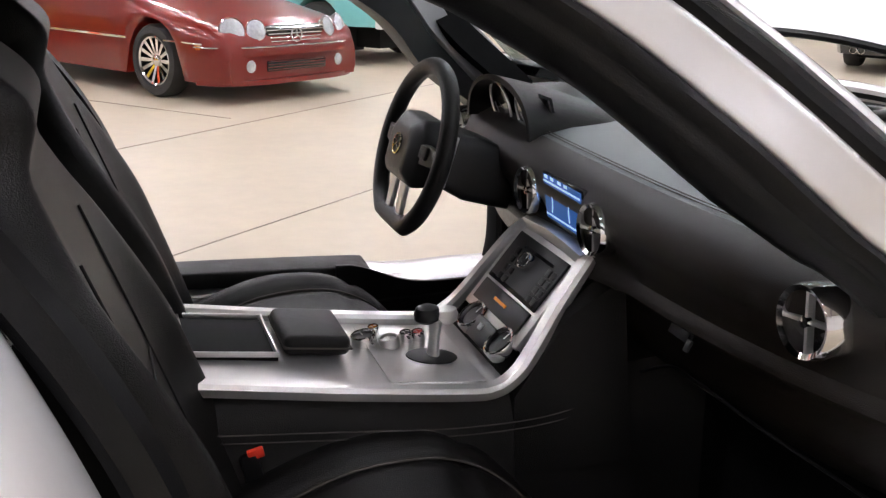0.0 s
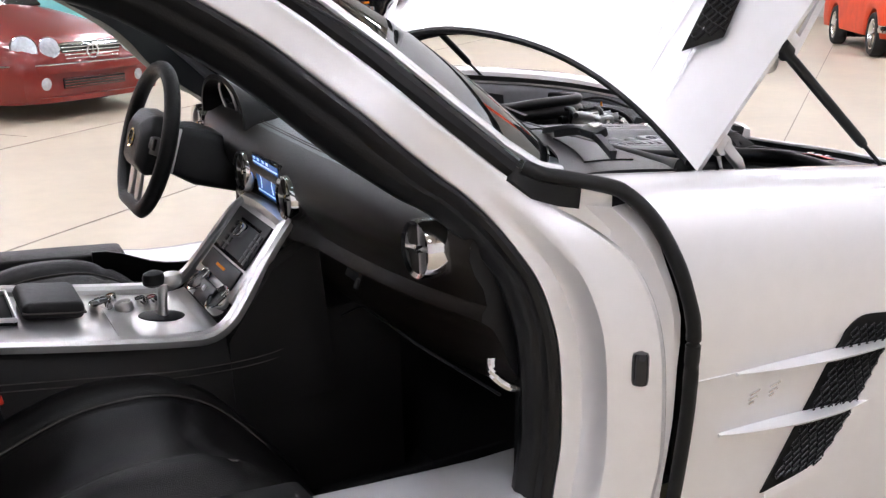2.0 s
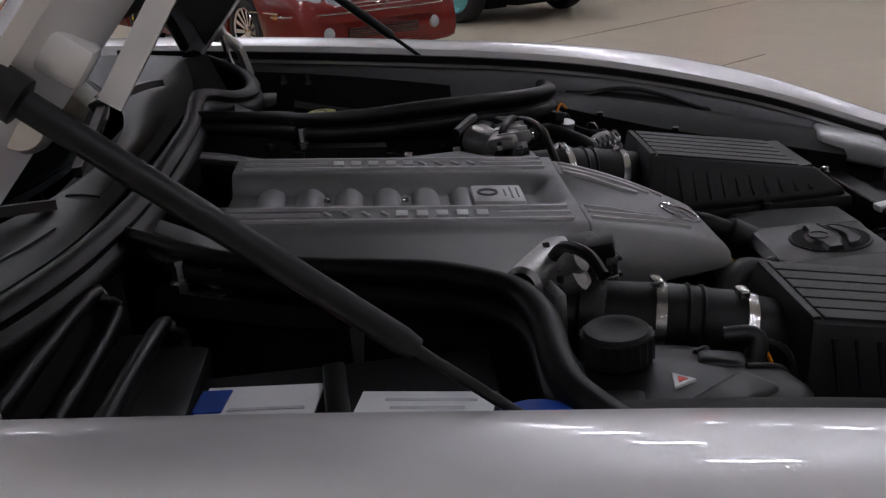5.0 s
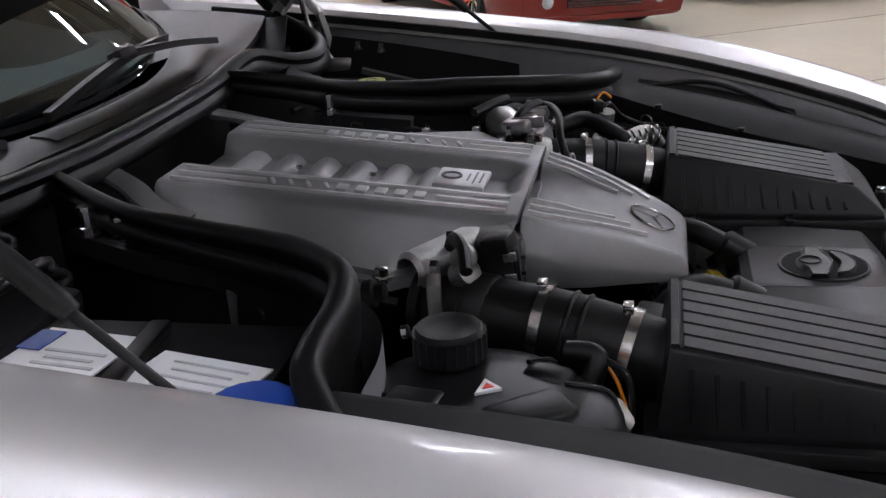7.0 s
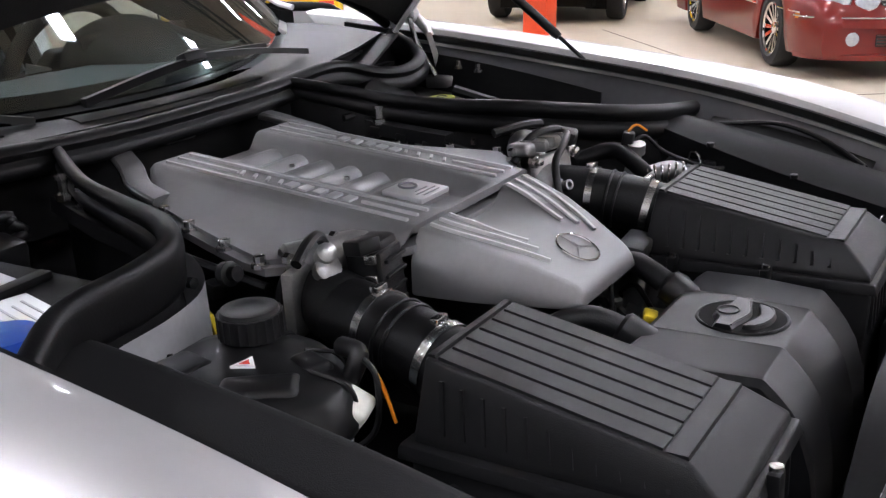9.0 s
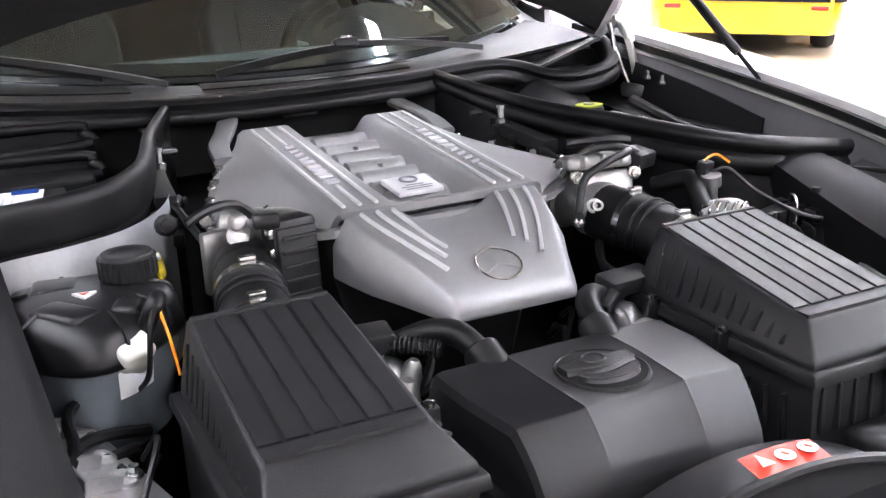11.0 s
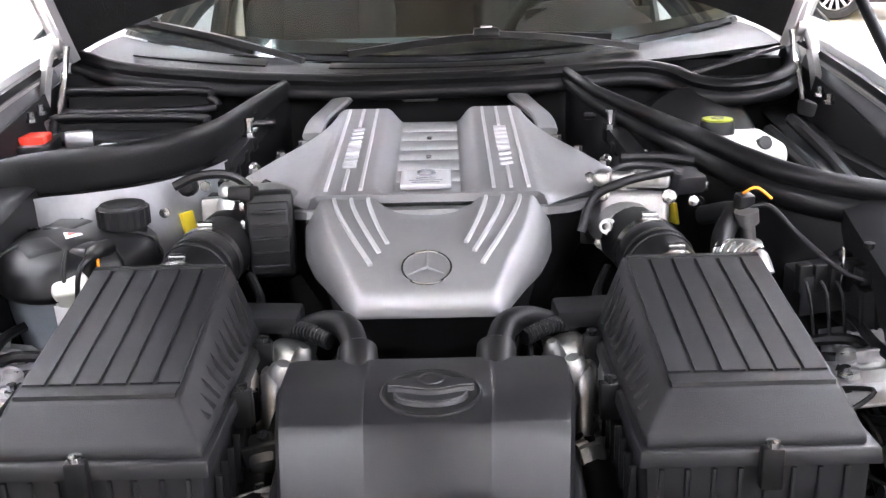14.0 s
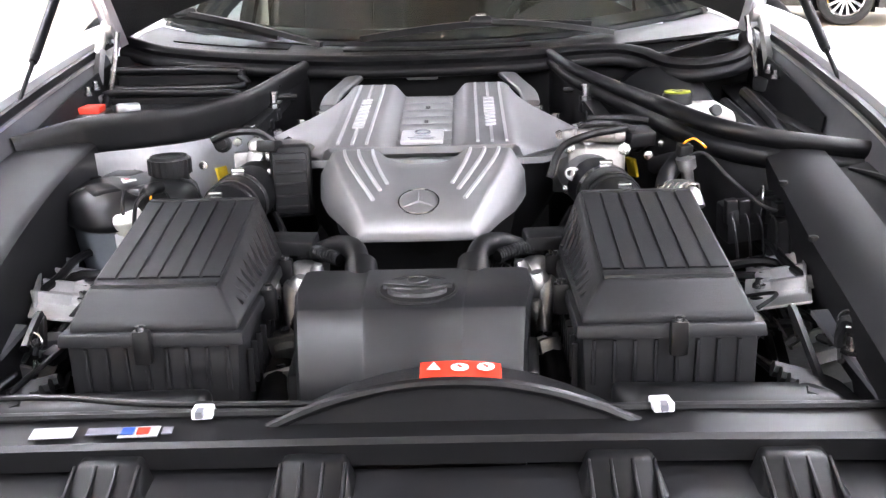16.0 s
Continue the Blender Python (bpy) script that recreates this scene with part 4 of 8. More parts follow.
def battery_side():
    """Battery, fuse post and air intake behind the right-hand partition."""
    ob = part("battery", box((-0.475, -0.59, 0.765), (0.30, 0.24, 0.15), (0, 0, 0), 0.006), SHIELD, car, "black car battery with white labels")
    part("label", box((-0.397, -0.593, 0.843), (0.122, 0.076, 0.002), (0, 0, -13), 0.0), WHITE_LABEL, ob, "white printed label")
    part("label", box((-0.545, -0.560, 0.843), (0.11, 0.10, 0.002), (0, 0, -8)), WHITE_LABEL, ob, "white printed label with blue edge")
    part("label_edge", box((-0.586, -0.532, 0.8445), (0.028, 0.04, 0.002), (0, 0, -8)), BLUE_PLASTIC, ob)
    for i in range(4):
        part("print_bar", box((-0.388 - 0.004 * i, -0.572 - 0.013 * i, 0.8446), (0.082 - 0.016 * (i % 2), 0.0028, 0.0012), (0, 0, -13)), PALE_PRINT, ob)
        part("print_bar", box((-0.535, -0.555 - 0.013 * i, 0.8446), (0.07 - 0.015 * (i % 2), 0.004, 0.0012), (0, 0, -8)), PALE_PRINT, ob)
    for x in (-0.442, -0.424):
        part("label_dot", lathe([(0.007, 0), (0.0, 0.0008)], Matrix.Translation((x, -0.613 - 0.23 * (x + 0.442), 0.8444)), 14, None, False), BLUE_PLASTIC, ob, "blue printed dot")
    part("terminal_clamp", box((-0.59, -0.64, 0.855), (0.03, 0.05, 0.03), (0, 0, 20), 0.006), ALU, ob, "metal battery clamp")
    part("hold_down", box((-0.468, -0.59, 0.846), (0.022, 0.20, 0.012), (0, 0, 5), 0.004), PLASTIC_SMOOTH, ob)
    part("positive_cover", box((-0.545, -0.712, 0.862), (0.06, 0.065, 0.022), (0, 0, 6), 0.003), RED_PLASTIC, ob, "red positive terminal cover")
    part("cover_base", box((-0.55, -0.715, 0.835), (0.11, 0.085, 0.05), (0, 0, 6), 0.006), PLASTIC_SMOOTH, ob)
    part("blue_cap", lathe([(0.045, 0), (0.045, 0.018), (0.036, 0.026), (0.0, 0.028)], Matrix.Translation((-0.308, -0.668, 0.842)), 20, None, False), BLUE_PLASTIC, car, "round blue washer fluid cap")
    part("red_plug", rod((-0.268, -0.662, 0.846), (-0.250, -0.655, 0.846), 0.007, 10), RED_PLASTIC, car, "small red plug beside the cap")
    # intake with two long openings
    for x, z in ((-0.70, 0.903), (-0.640, 0.862)):
        path = [(x - 0.012, -0.705, z + 0.010), (x - 0.016, -0.685, z + 0.022), (x - 0.008, -0.44, z + 0.018), (x, -0.420, z + 0.006), (x + 0.008, -0.425, z - 0.014), (x + 0.004, -0.685, z - 0.016), (x - 0.002, -0.705, z - 0.006)]
        o = part("intake_rim", tube(path, 0.0085, 10, closed=True, steps=5), PLASTIC_SMOOTH, car, "rounded black rim of a cabin air intake")
        # solid near-black block in place of the shaded hollow inside the rim
        part("intake_well_shade", box((x - 0.03, -0.56, z - 0.005), (0.04, 0.27, 0.03)), DARK, o)
    part("intake_body", box((-0.66, -0.565, 0.83), (0.11, 0.29, 0.06), (0, 8, 0), 0.01), PLASTIC, car)
    # fluid tank on the other side
    tank = part("brake_fluid_tank", frustum([(0.78, -0.58, -0.44, 0.475, 0.60), (0.835, -0.585, -0.435, 0.47, 0.605), (0.85, -0.575, -0.445, 0.48, 0.595)], 0.012, seg=3), CREAM_PLASTIC, car, "milky brake fluid tank")
    part("tank_cap", lathe([(0.030, 0), (0.030, 0.020), (0.027, 0.024), (0.0, 0.025)], Matrix.Translation((-0.535, 0.507, 0.848)), 24, None, False), PLASTIC_SMOOTH, tank)
    part("cap_print", lathe([(0.027, 0), (0.027, 0.003), (0.0, 0.0035)], Matrix.Translation((-0.535, 0.507, 0.8725)), 24, None, False), YELLOW_GREEN, tank, "yellow-green cap top")
    part("cap_mark", torus(0.010, 0.0012, Matrix.Translation((-0.535, 0.507, 0.8762)), 16, 5), INK, tank)
    part("level_sensor", rod((-0.46, 0.56, 0.84), (-0.44, 0.565, 0.85), 0.012, 10), PLASTIC_SMOOTH, tank)
    part("servo_dome", lathe([(0.12, -0.05), (0.125, 0.0), (0.11, 0.03), (0.06, 0.05), (0.0, 0.055)], pose(-0.66, 0.50, 0.80, 0, 60, 0), 28, None, False), PLASTIC_SMOOTH, car, "black brake servo dome")
    for k, (a, b, c) in enumerate((((-0.60, 0.66, 0.86), (-0.45, 0.68, 0.82), (-0.25, 0.66, 0.80)), ((-0.60, 0.62, 0.84), (-0.4, 0.64, 0.80), (-0.2, 0.6, 0.76)), ((-0.7, 0.35, 0.88), (-0.55, 0.38, 0.86), (-0.48, 0.47, 0.83)))):
        part("hose", tube([a, b, c], 0.012, 8), RUBBER, car)


battery_side()

# ---- engine ----
def cover_top(x):
    return 0.842 + 0.098 * (-0.165 - x)


def cover_half(x):
    return spline(x, (-0.645, -0.625, -0.58, -0.50, -0.40, -0.31, -0.29, -0.25, -0.20, -0.165), (0.165, 0.190, 0.214, 0.244, 0.277, 0.303, 0.303, 0.258, 0.198, 0.166))


def cover_height(x, y):
    y = abs(y)
    top = cover_top(x)
    edge = 0.826 + 0.018 * (-0.27 - x) / 0.3
    shelf = min(0.158, cover_half(x) - 0.004)
    valley = 0.026 * min(1, max(0, (-0.175 - x) / 0.03))
    if y < 0.048:
        return top - valley
    if y < 0.078:
        t = (y - 0.048) / 0.03
        return top - valley * (1 - t * t * (3 - 2 * t))
    if y < shelf:
        return top + 0.001
    if y < shelf + 0.012:
        return top + 0.001 - 0.008 * (y - shelf) / 0.012
    w = max(1e-3, cover_half(x) - shelf - 0.012)
    t = min(1, (y - shelf - 0.012) / w)
    return top - 0.007 + (min(edge, top - 0.008) - top + 0.007) * t ** 1.15


def engine():
    def f(u, v):
        x = -0.642 + (0.642 - 0.165) * u
        n = 2 * v - 1
        y = n * cover_half(x)
        return (x, y, cover_height(x, y))
    ob = part("engine_cover", sheet(f, 60, 96, 0.012), COVER_GREY, car, "satin grey cast intake cover of a V8 engine", 50)
    # rim flange and skirt
    rim = [(x, cover_half(x) * s, cover_height(x, cover_half(x)) - 0.012) for s, xs in ((1, np.linspace(-0.63, -0.17, 16)), (-1, np.linspace(-0.17, -0.63, 16))) for x in xs]
    part("cover_flange", sweep(rim, [(-0.012, -0.007), (0.010, -0.007), (0.010, 0.004), (-0.012, 0.004)], steps=1), COVER_GREY, ob)
    part("intake_side", loft([[(x, s * (cover_half(x) - 0.008), cover_height(x, cover_half(x)) - 0.015) for s in (-1, 1) for _ in (0,)] + [(x, 0.12, 0.55), (x, -0.12, 0.55)] for x in np.linspace(-0.62, -0.19, 12)]),
         PLASTIC, ob, "dark lower intake body")
    for s in (-1, 1):
        for x in (-0.62, -0.555, -0.477, -0.382, -0.300):
            y = s * (cover_half(x) + 0.004)
            z = cover_height(x, cover_half(x)) - 0.004
            part("bolt", lathe([(0.012, -0.006), (0.012, 0.0), (0.008, 0.001), (0.008, 0.010), (0.005, 0.011)], Matrix.Translation((x, y, z)), 8), STEEL, ob)
        # three raised ribs and the slanted badge bars on each bank
        for y, gaps in ((0.096, ()), (0.121, ((-0.50, -0.285),)), (0.146, ())):
            runs = [(-0.628, -0.182)] if not gaps else [(-0.628, -0.505), (-0.275, -0.182)]
            for x0, x1 in runs:
                pts = [(x, s * y, cover_height(x, y) + 0.0005) for x in np.linspace(x0, x1, 7)]
                part("rib", sweep(pts, [(-0.0032, -0.003), (0.0032, -0.003), (0.0022, 0.0034), (-0.0022, 0.0034)], steps=1), RIB_PAINT, ob, "bright ribs on the cover")
        for i in range(9):
            x = -0.495 + i * 0.0245 if i < 4 else -0.40 + (i - 4) * 0.026
            if s > 0:
                x = -0.285 - (x + 0.50)
            wid = 0.005 if i < 4 else 0.015
            part("badge_bar", box((x, s * 0.121, cover_height(x, 0.121) + 0.002), (wid, 0.021, 0.004), (0, 7, 28 if i < 4 else 0), 0.0008), RIB_PAINT, ob)
        # step at the rear and coolant pipe
        part("rear_bracket", sweep([(-0.575, s * 0.212, 0.852), (-0.625, s * 0.208, 0.868), (-0.665, s * 0.185, 0.886), (-0.71, s * 0.165, 0.900)], [(p.x, p.y) for p in smooth_path([(-0.014, -0.008, 0), (0.014, -0.008, 0), (0.016, 0.006, 0), (-0.016, 0.006, 0)], 3, True)], steps=5), COVER_GREY, ob, "grey curved duct at the rear of the cover")
        rail = part("fuel_rail", sweep([(-0.67, s * 0.315, 0.87), (-0.55, s * 0.335, 0.845), (-0.42, s * 0.345, 0.83)], [(-0.016, -0.012), (0.016, -0.012), (0.016, 0.012), (-0.016, 0.012)], steps=4), PLASTIC, car, "black rail with bright nuts")
        for x, z in ((-0.645, 0.888), (-0.605, 0.876), (-0.562, 0.868)):
            part("nut", lathe([(0.013, 0), (0.013, 0.01), (0.008, 0.012), (0.008, 0.03), (0.011, 0.031), (0.011, 0.036)], Matrix.Translation((x, s * 0.325, z - 0.012)), 8), STEEL, rail)
    # runner humps in the valley
    for i in range(7):
        x = -0.585 + i * 0.0545
        bm = rod((x, -0.049, cover_top(x) - 0.036), (x, 0.049, cover_top(x) - 0.036), 0.0225, 20)
        part("runner_hump", bm, COVER_GREY, ob)
        if i % 2:
            part("screw", lathe([(0.005, 0), (0.005, 0.004), (0.0, 0.0045)], Matrix.Translation((x + 0.027, 0.0, cover_top(x) - 0.021)), 8, None, False), STEEL, ob)
    # maker's plate
    slope = math.degrees(math.atan(0.098))
    plate = part("plate", box((-0.264, -0.003, cover_top(-0.264) - 0.011), (0.072, 0.076, 0.009), (0, slope, 0), 0.003), RIB_PAINT, ob, "bright signature plate")
    part("plate_ring", torus(0.013, 0.0022, pose(-0.278, -0.003, cover_top(-0.278) - 0.0058, 0, slope, 0), 24, 6), INK, plate)
    for i, w in enumerate((0.03, 0.05, 0.042)):
        x = -0.254 + 0.009 * i
        part("print_bar", box((x, -0.003, cover_top(x) - 0.0063), (0.0025, w, 0.001), (0, slope, 0)), INK, plate)
    for y in (-0.027, 0.027):
        part("screw", lathe([(0.007, 0), (0.007, 0.005), (0.0, 0.006)], Matrix.Translation((-0.185, y, cover_top(-0.185) - 0.028)), 10, None, False), STEEL, ob)

    # front cover
    def ring(x, half, top, y2, z2, y3, z3, dip):
        pts = []
        for n in np.linspace(-1, 1, 25):
            y = n * half
            pts.append((x, y, top - dip * max(0, 1 - (abs(y) / 0.075) ** 3)))
        return [(x, -y3, z3), (x, -y2, z2)] + pts + [(x, y2, z2), (x, y3, z3)]
    rings = [ring(-0.163, 0.152, 0.840, 0.176, 0.800, 0.178, 0.752, 0.026), ring(-0.125, 0.144, 0.829, 0.166, 0.790, 0.169, 0.749, 0.018), ring(-0.08, 0.133, 0.815, 0.152, 0.778, 0.155, 0.745, 0.008),
             ring(-0.03, 0.112, 0.796, 0.127, 0.764, 0.130, 0.740, 0.0), ring(0.02, 0.093, 0.772, 0.105, 0.750, 0.108, 0.735, 0.0), ring(0.036, 0.086, 0.763, 0.096, 0.746, 0.099, 0.733, 0.0),
             ring(0.044, 0.083, 0.751, 0.092, 0.742, 0.096, 0.732, 0.0)]
    bm = loft(rings, closed=True)
    rounded(bm, 0.005, 2, 24)
    front = part("engine_front_cover", bm, COVER_GREY, car, "satin grey wedge-shaped front engine cover", 45)

    def front_z(x, y):
        t = spline(x, (-0.163, -0.125, -0.08, -0.03, 0.02, 0.036), (0.840, 0.829, 0.815, 0.796, 0.772, 0.763))
        d = spline(x, (-0.163, -0.125, -0.08, -0.03), (0.026, 0.018, 0.008, 0.0))
        return t - d * max(0, 1 - (abs(y) / 0.075) ** 3)
    for s in (-1, 1):
        for y0, y1, x1 in ((0.083, 0.052, -0.052), (0.107, 0.062, -0.032), (0.131, 0.072, -0.010)):
            pts = []
            for k in range(9):
                t = k / 8
                x = -0.156 + (x1 + 0.156) * t
                y = y0 + (y1 - y0) * t ** 1.35
                pts.append((x, s * y, front_z(x, y) + 0.0005))
            part("rib", sweep(pts, [(-0.0032, -0.003), (0.0032, -0.003), (0.0022, 0.0034), (-0.0022, 0.0034)], steps=2), RIB_PAINT, front, "bright curved ribs")
    tilt = math.degrees(math.atan(0.0225 / 0.05))
    m = pose(-0.003, 0, front_z(-0.003, 0) + 0.002, 0, tilt, 0)
    part("emblem_ring", torus(0.0315, 0.0016, m, 48, 8), CHROME, front, "bright emblem ring")
    for k in range(3):
        a = math.pi + k * 2 * math.pi / 3
        bm = loft([[(0.0024 * math.cos(a + math.pi / 2), 0.0024 * math.sin(a + math.pi / 2), 0), (0, 0, 0.003), (-0.0024 * math.cos(a + math.pi / 2), -0.0024 * math.sin(a + math.pi / 2), 0)],
                   [(0.0305 * math.cos(a) + 0.0006, 0.0305 * math.sin(a), 0), (0.0305 * math.cos(a), 0.0305 * math.sin(a), 0.001), (0.0305 * math.cos(a) - 0.0006, 0.0305 * math.sin(a), 0)]])
        bmesh.ops.transform(bm, matrix=m, verts=bm.verts)
        part("emblem_spoke", bm, COVER_GREY, front)


engine()


def air_box(s):
    """An air filter box with grooved lid, on one side of the bay."""
    def top(x):
        return 0.802 + (0.751 - 0.802) * (x - 0.02) / 0.275
    yi, yo = 0.246, 0.418
    rings = []
    for z_of, grow in ((lambda x: 0.706, 0.030), (lambda x: 0.718, 0.028), (top, 0.0)):
        g = grow
        rings.append([(0.018 - g * 0.4, s * (yi - g), z_of(0.02)), (0.30 + g * 1.4, s * (yi - g), z_of(0.298)), (0.30 + g * 1.4, s * (yo + 0.5 * g), z_of(0.298)), (0.018 - g * 0.4, s * (yo + 0.5 * g), z_of(0.02))])
    bm = loft(rings, bevel=0.0045, seg=2)
    ob = part("air_filter_box", bm, PLASTIC, car, "black plastic air filter box with grooved lid")
    n = 6
    for i in range(n):
        y = yi + 0.016 + (yo - yi - 0.032) * i / (n - 1)
        w = (yo - yi - 0.032) / (n - 1) * 0.89
        x0, x1 = 0.032, 0.272
        pts = [(x, s * y, top(x) + 0.0005) for x in (x0, (x0 + x1) / 2, x1)]
        part("lid_ridge", sweep(pts, [(-w / 2, -0.002), (w / 2, -0.002), (w / 2 - 0.0010, 0.0022), (-w / 2 + 0.0010, 0.0022)], steps=1), PLASTIC, ob)
    for x in (0.024, 0.285):
        w = 0.010 if x < 0.1 else 0.024
        pts = [(x, s * y, top(x) + 0.0003) for y in (yi + 0.004, (yi + yo) / 2, yo - 0.004)]
        part("lid_border", sweep(pts, [(-w / 2, -0.002), (w / 2, -0.002), (w / 2 - 0.001, 0.0022), (-w / 2 + 0.001, 0.0022)], steps=1), PLASTIC, ob)
    for side, y0, y1 in ((-1, yi - 0.004, yi - 0.026), (1, yo + 0.004, yo + 0.026)):
        for i in range(11):
            x = 0.04 + 0.024 * i
            zt = top(x) - 0.018
            a, b = Vector((x, s * y0, zt)), Vector((x + 0.004, s * (y1 if side < 0 else y1 - 0.014), 0.722))
            part("side_rib", sweep([a, b], [(-0.003, -0.003), (0.003, -0.003), (0.002, 0.003), (-0.002, 0.003)], up=(0, side * s, 0.3), steps=0), PLASTIC, ob)
    # flange, clips, lower case
    part("flange", frustum([(0.690, -0.008, 0.352, min(s * 0.208, s * 0.446), max(s * 0.208, s * 0.446)), (0.707, -0.006, 0.348, min(s * 0.210, s * 0.444), max(s * 0.210, s * 0.444))], 0.003), PLASTIC, ob)
    case = part("lower_case", frustum([(0.44, 0.02, 0.33, min(s * 0.235, s * 0.44), max(s * 0.235, s * 0.44)), (0.690, 0.004, 0.342, min(s * 0.216, s * 0.438), max(s * 0.216, s * 0.438))], 0.006), PLASTIC, ob)
    for i in range(8):
        y = 0.232 + 0.026 * i
        part("case_rib", box((0.342, s * y, 0.655), (0.006, 0.005, 0.06), bevel=0.001), PLASTIC, case)
    for i in range(10):
        part("case_rib", box((0.03 + 0.03 * i, s * 0.213, 0.635), (0.005, 0.008, 0.06), bevel=0.001), PLASTIC, case)
    for x, y in ((0.355, 0.335), (0.06, 0.204), (0.20, 0.204)):
        part("clip", box((x, s * y, 0.692), (0.014, 0.022, 0.045), bevel=0.003), PLASTIC_SMOOTH, ob)
        part("clip_screw", lathe([(0.007, 0), (0.007, 0.006), (0.0, 0.007)], Matrix.Translation((x, s * y, 0.714)), 10, None, False), STEEL, ob)
    # intake duct ahead of the case
    duct = part("intake_duct", loft([[(0.352, s * 0.25, 0.636), (0.352, s * 0.25, 0.50), (0.352, s * 0.50, 0.50), (0.352, s * 0.50, 0.632)], [(0.385, s * 0.255, 0.640), (0.385, s * 0.255, 0.50), (0.385, s * 0.53, 0.50), (0.385, s * 0.53, 0.632)],
                                     [(0.412, s * 0.28, 0.622), (0.412, s * 0.28, 0.50), (0.412, s * 0.56, 0.50), (0.412, s * 0.56, 0.612)]], bevel=0.012, seg=3), PLASTIC_SMOOTH, car, "black moulded intake duct")
    for i in range(5):
        part("duct_fold", tube([(0.30 + 0.02 * i, s * (0.47 + 0.004 * i), 0.625), (0.31 + 0.02 * i, s * 0.55, 0.60), (0.31 + 0.02 * i, s * 0.60, 0.54)], 0.011, 8), RUBBER, duct)
    # hose with clamps to the throttle
    a, b, c = (-0.185, s * 0.292, 0.770), (-0.09, s * 0.312, 0.762), (0.03, s * 0.332, 0.735)
    hose = part("intake_hose", tube([a, b, c], 0.046, 20, steps=8), RUBBER, car, "wide black rubber intake hose")
    path = smooth_path([a, b, c], 8)
    for i, k in ((6, 1), (12, 1)):
        mm, d = along(path[i], path[i + 1])
        part("hose_clamp", lathe([(0.0465, -0.006), (0.0488, -0.006), (0.0488, 0.006), (0.0465, 0.006)], mm, 28), STEEL, hose, "bright steel hose clamp")
        part("clamp_screw", box(Vector(path[i]) + Vector((0, 0, 0.050)), (0.012, 0.022, 0.012), (0, 0, 0), 0.002), STEEL, hose)
    for i in (8, 9):
        mm, d = along(path[i], path[i + 1])
        part("hose_fold", torus(0.046, 0.003, mm, 28, 6), RUBBER, hose)
    # throttle body
    tb = part("throttle_body", lathe([(0.043, 0), (0.046, 0.004), (0.046, 0.03), (0.040, 0.034), (0.040, 0.075), (0.048, 0.078), (0.048, 0.09)], along((-0.175, s * 0.294, 0.772), (-0.27, s * 0.27, 0.78))[0], 24), ALU if s > 0 else RUBBER, car, "cast aluminium throttle body" if s > 0 else "black elbow on the throttle")
    part("flange_plate", box((-0.245, s * 0.285, 0.782), (0.016, 0.11, 0.09), (0, 0, -12 * s), 0.004), ALU, tb)
    neck = ((-0.272, -0.300, 0.824), (-0.196, -0.185, 0.822)) if s < 0 else ((-0.212, 0.272, 0.822), (-0.268, 0.348, 0.836))
    part("intake_neck", lathe([(0.018, 0), (0.024, 0.006), (0.026, 0.05), (0.027, 0.10), (0.022, 0.118), (0.0, 0.12)] if s < 0 else [(0.020, 0), (0.026, 0.006), (0.029, 0.04), (0.030, 0.08), (0.024, 0.096), (0.0, 0.098)], along(*neck)[0], 20, None, False), ALU, tb, "shiny cast aluminium neck")
    if s > 0:
        part("neck_plug", box((-0.246, 0.376, 0.836), (0.034, 0.05, 0.036), (0, 8, -30), 0.006), PLASTIC_SMOOTH, tb, "black plug on the neck")
    for dy, dz in ((0.045, 0.045), (-0.045, 0.045), (0.045, -0.045)):
        part("flange_bolt", lathe([(0.008, 0), (0.008, 0.008)], pose(-0.237, s * (0.285 + dy), 0.80 + dz, 0, 90, 0), 6), STEEL, tb)
    if s < 0:
        act = part("actuator", box((-0.180, -0.228, 0.785), (0.045, 0.070, 0.125), (0, -4, 8), 0.010), PLASTIC_SMOOTH, tb, "black throttle actuator housing")
        for z in (0.745, 0.765, 0.785, 0.805, 0.825):
            part("actuator_rib", box((-0.150, -0.224, z), (0.006, 0.050, 0.005), (0, -4, 8), 0.001), PLASTIC, act)
        part("actuator_lid", box((-0.156, -0.226, 0.785), (0.010, 0.058, 0.105), (0, -4, 8), 0.004), PLASTIC, act)
        for z in (0.745, 0.775, 0.805, 0.832):
            part("clip", box((-0.160, -0.263, z), (0.016, 0.007, 0.013), (0, -4, 8), 0.002), STEEL, act)
        part("connector", box((-0.172, -0.262, 0.848), (0.034, 0.036, 0.020), (0, -10, -12), 0.004), PLASTIC_SMOOTH, act)
        for z, r in ((0.815, 0.017), (0.835, 0.013)):
            part("flange_boss", lathe([(r, 0), (r, 0.02), (r * 0.6, 0.024), (0.0, 0.025)], pose(-0.215, -0.286, z, 0, 55, -30), 12, None, False), ALU, tb)
    else:
        part("actuator", box((-0.20, 0.372, 0.845), (0.045, 0.05, 0.028), (0, 10, 20), 0.006), PLASTIC, tb, "black plug housing")
    part("wire_loom", tube([(-0.235, s * 0.25, 0.825), (-0.22, s * 0.285, 0.862), (-0.20, s * 0.33, 0.868), (-0.19, s * 0.365, 0.855)], 0.007, 8), PLASTIC_SMOOTH, tb)
    part("wire_loom", tube([(-0.14, s * 0.255, 0.735), (-0.10, s * 0.235, 0.715), (-0.05, s * 0.225, 0.71), (-0.01, s * 0.20, 0.69)], 0.007, 8), RUBBER, tb)
    part("tag", box((-0.322, s * 0.384, 0.765), (0.028, 0.006, 0.036), (12, 0, 25 * s), 0.001), YELLOW_PLASTIC, car, "yellow warning tag")
    return ob


air_box(-1)
air_box(1)


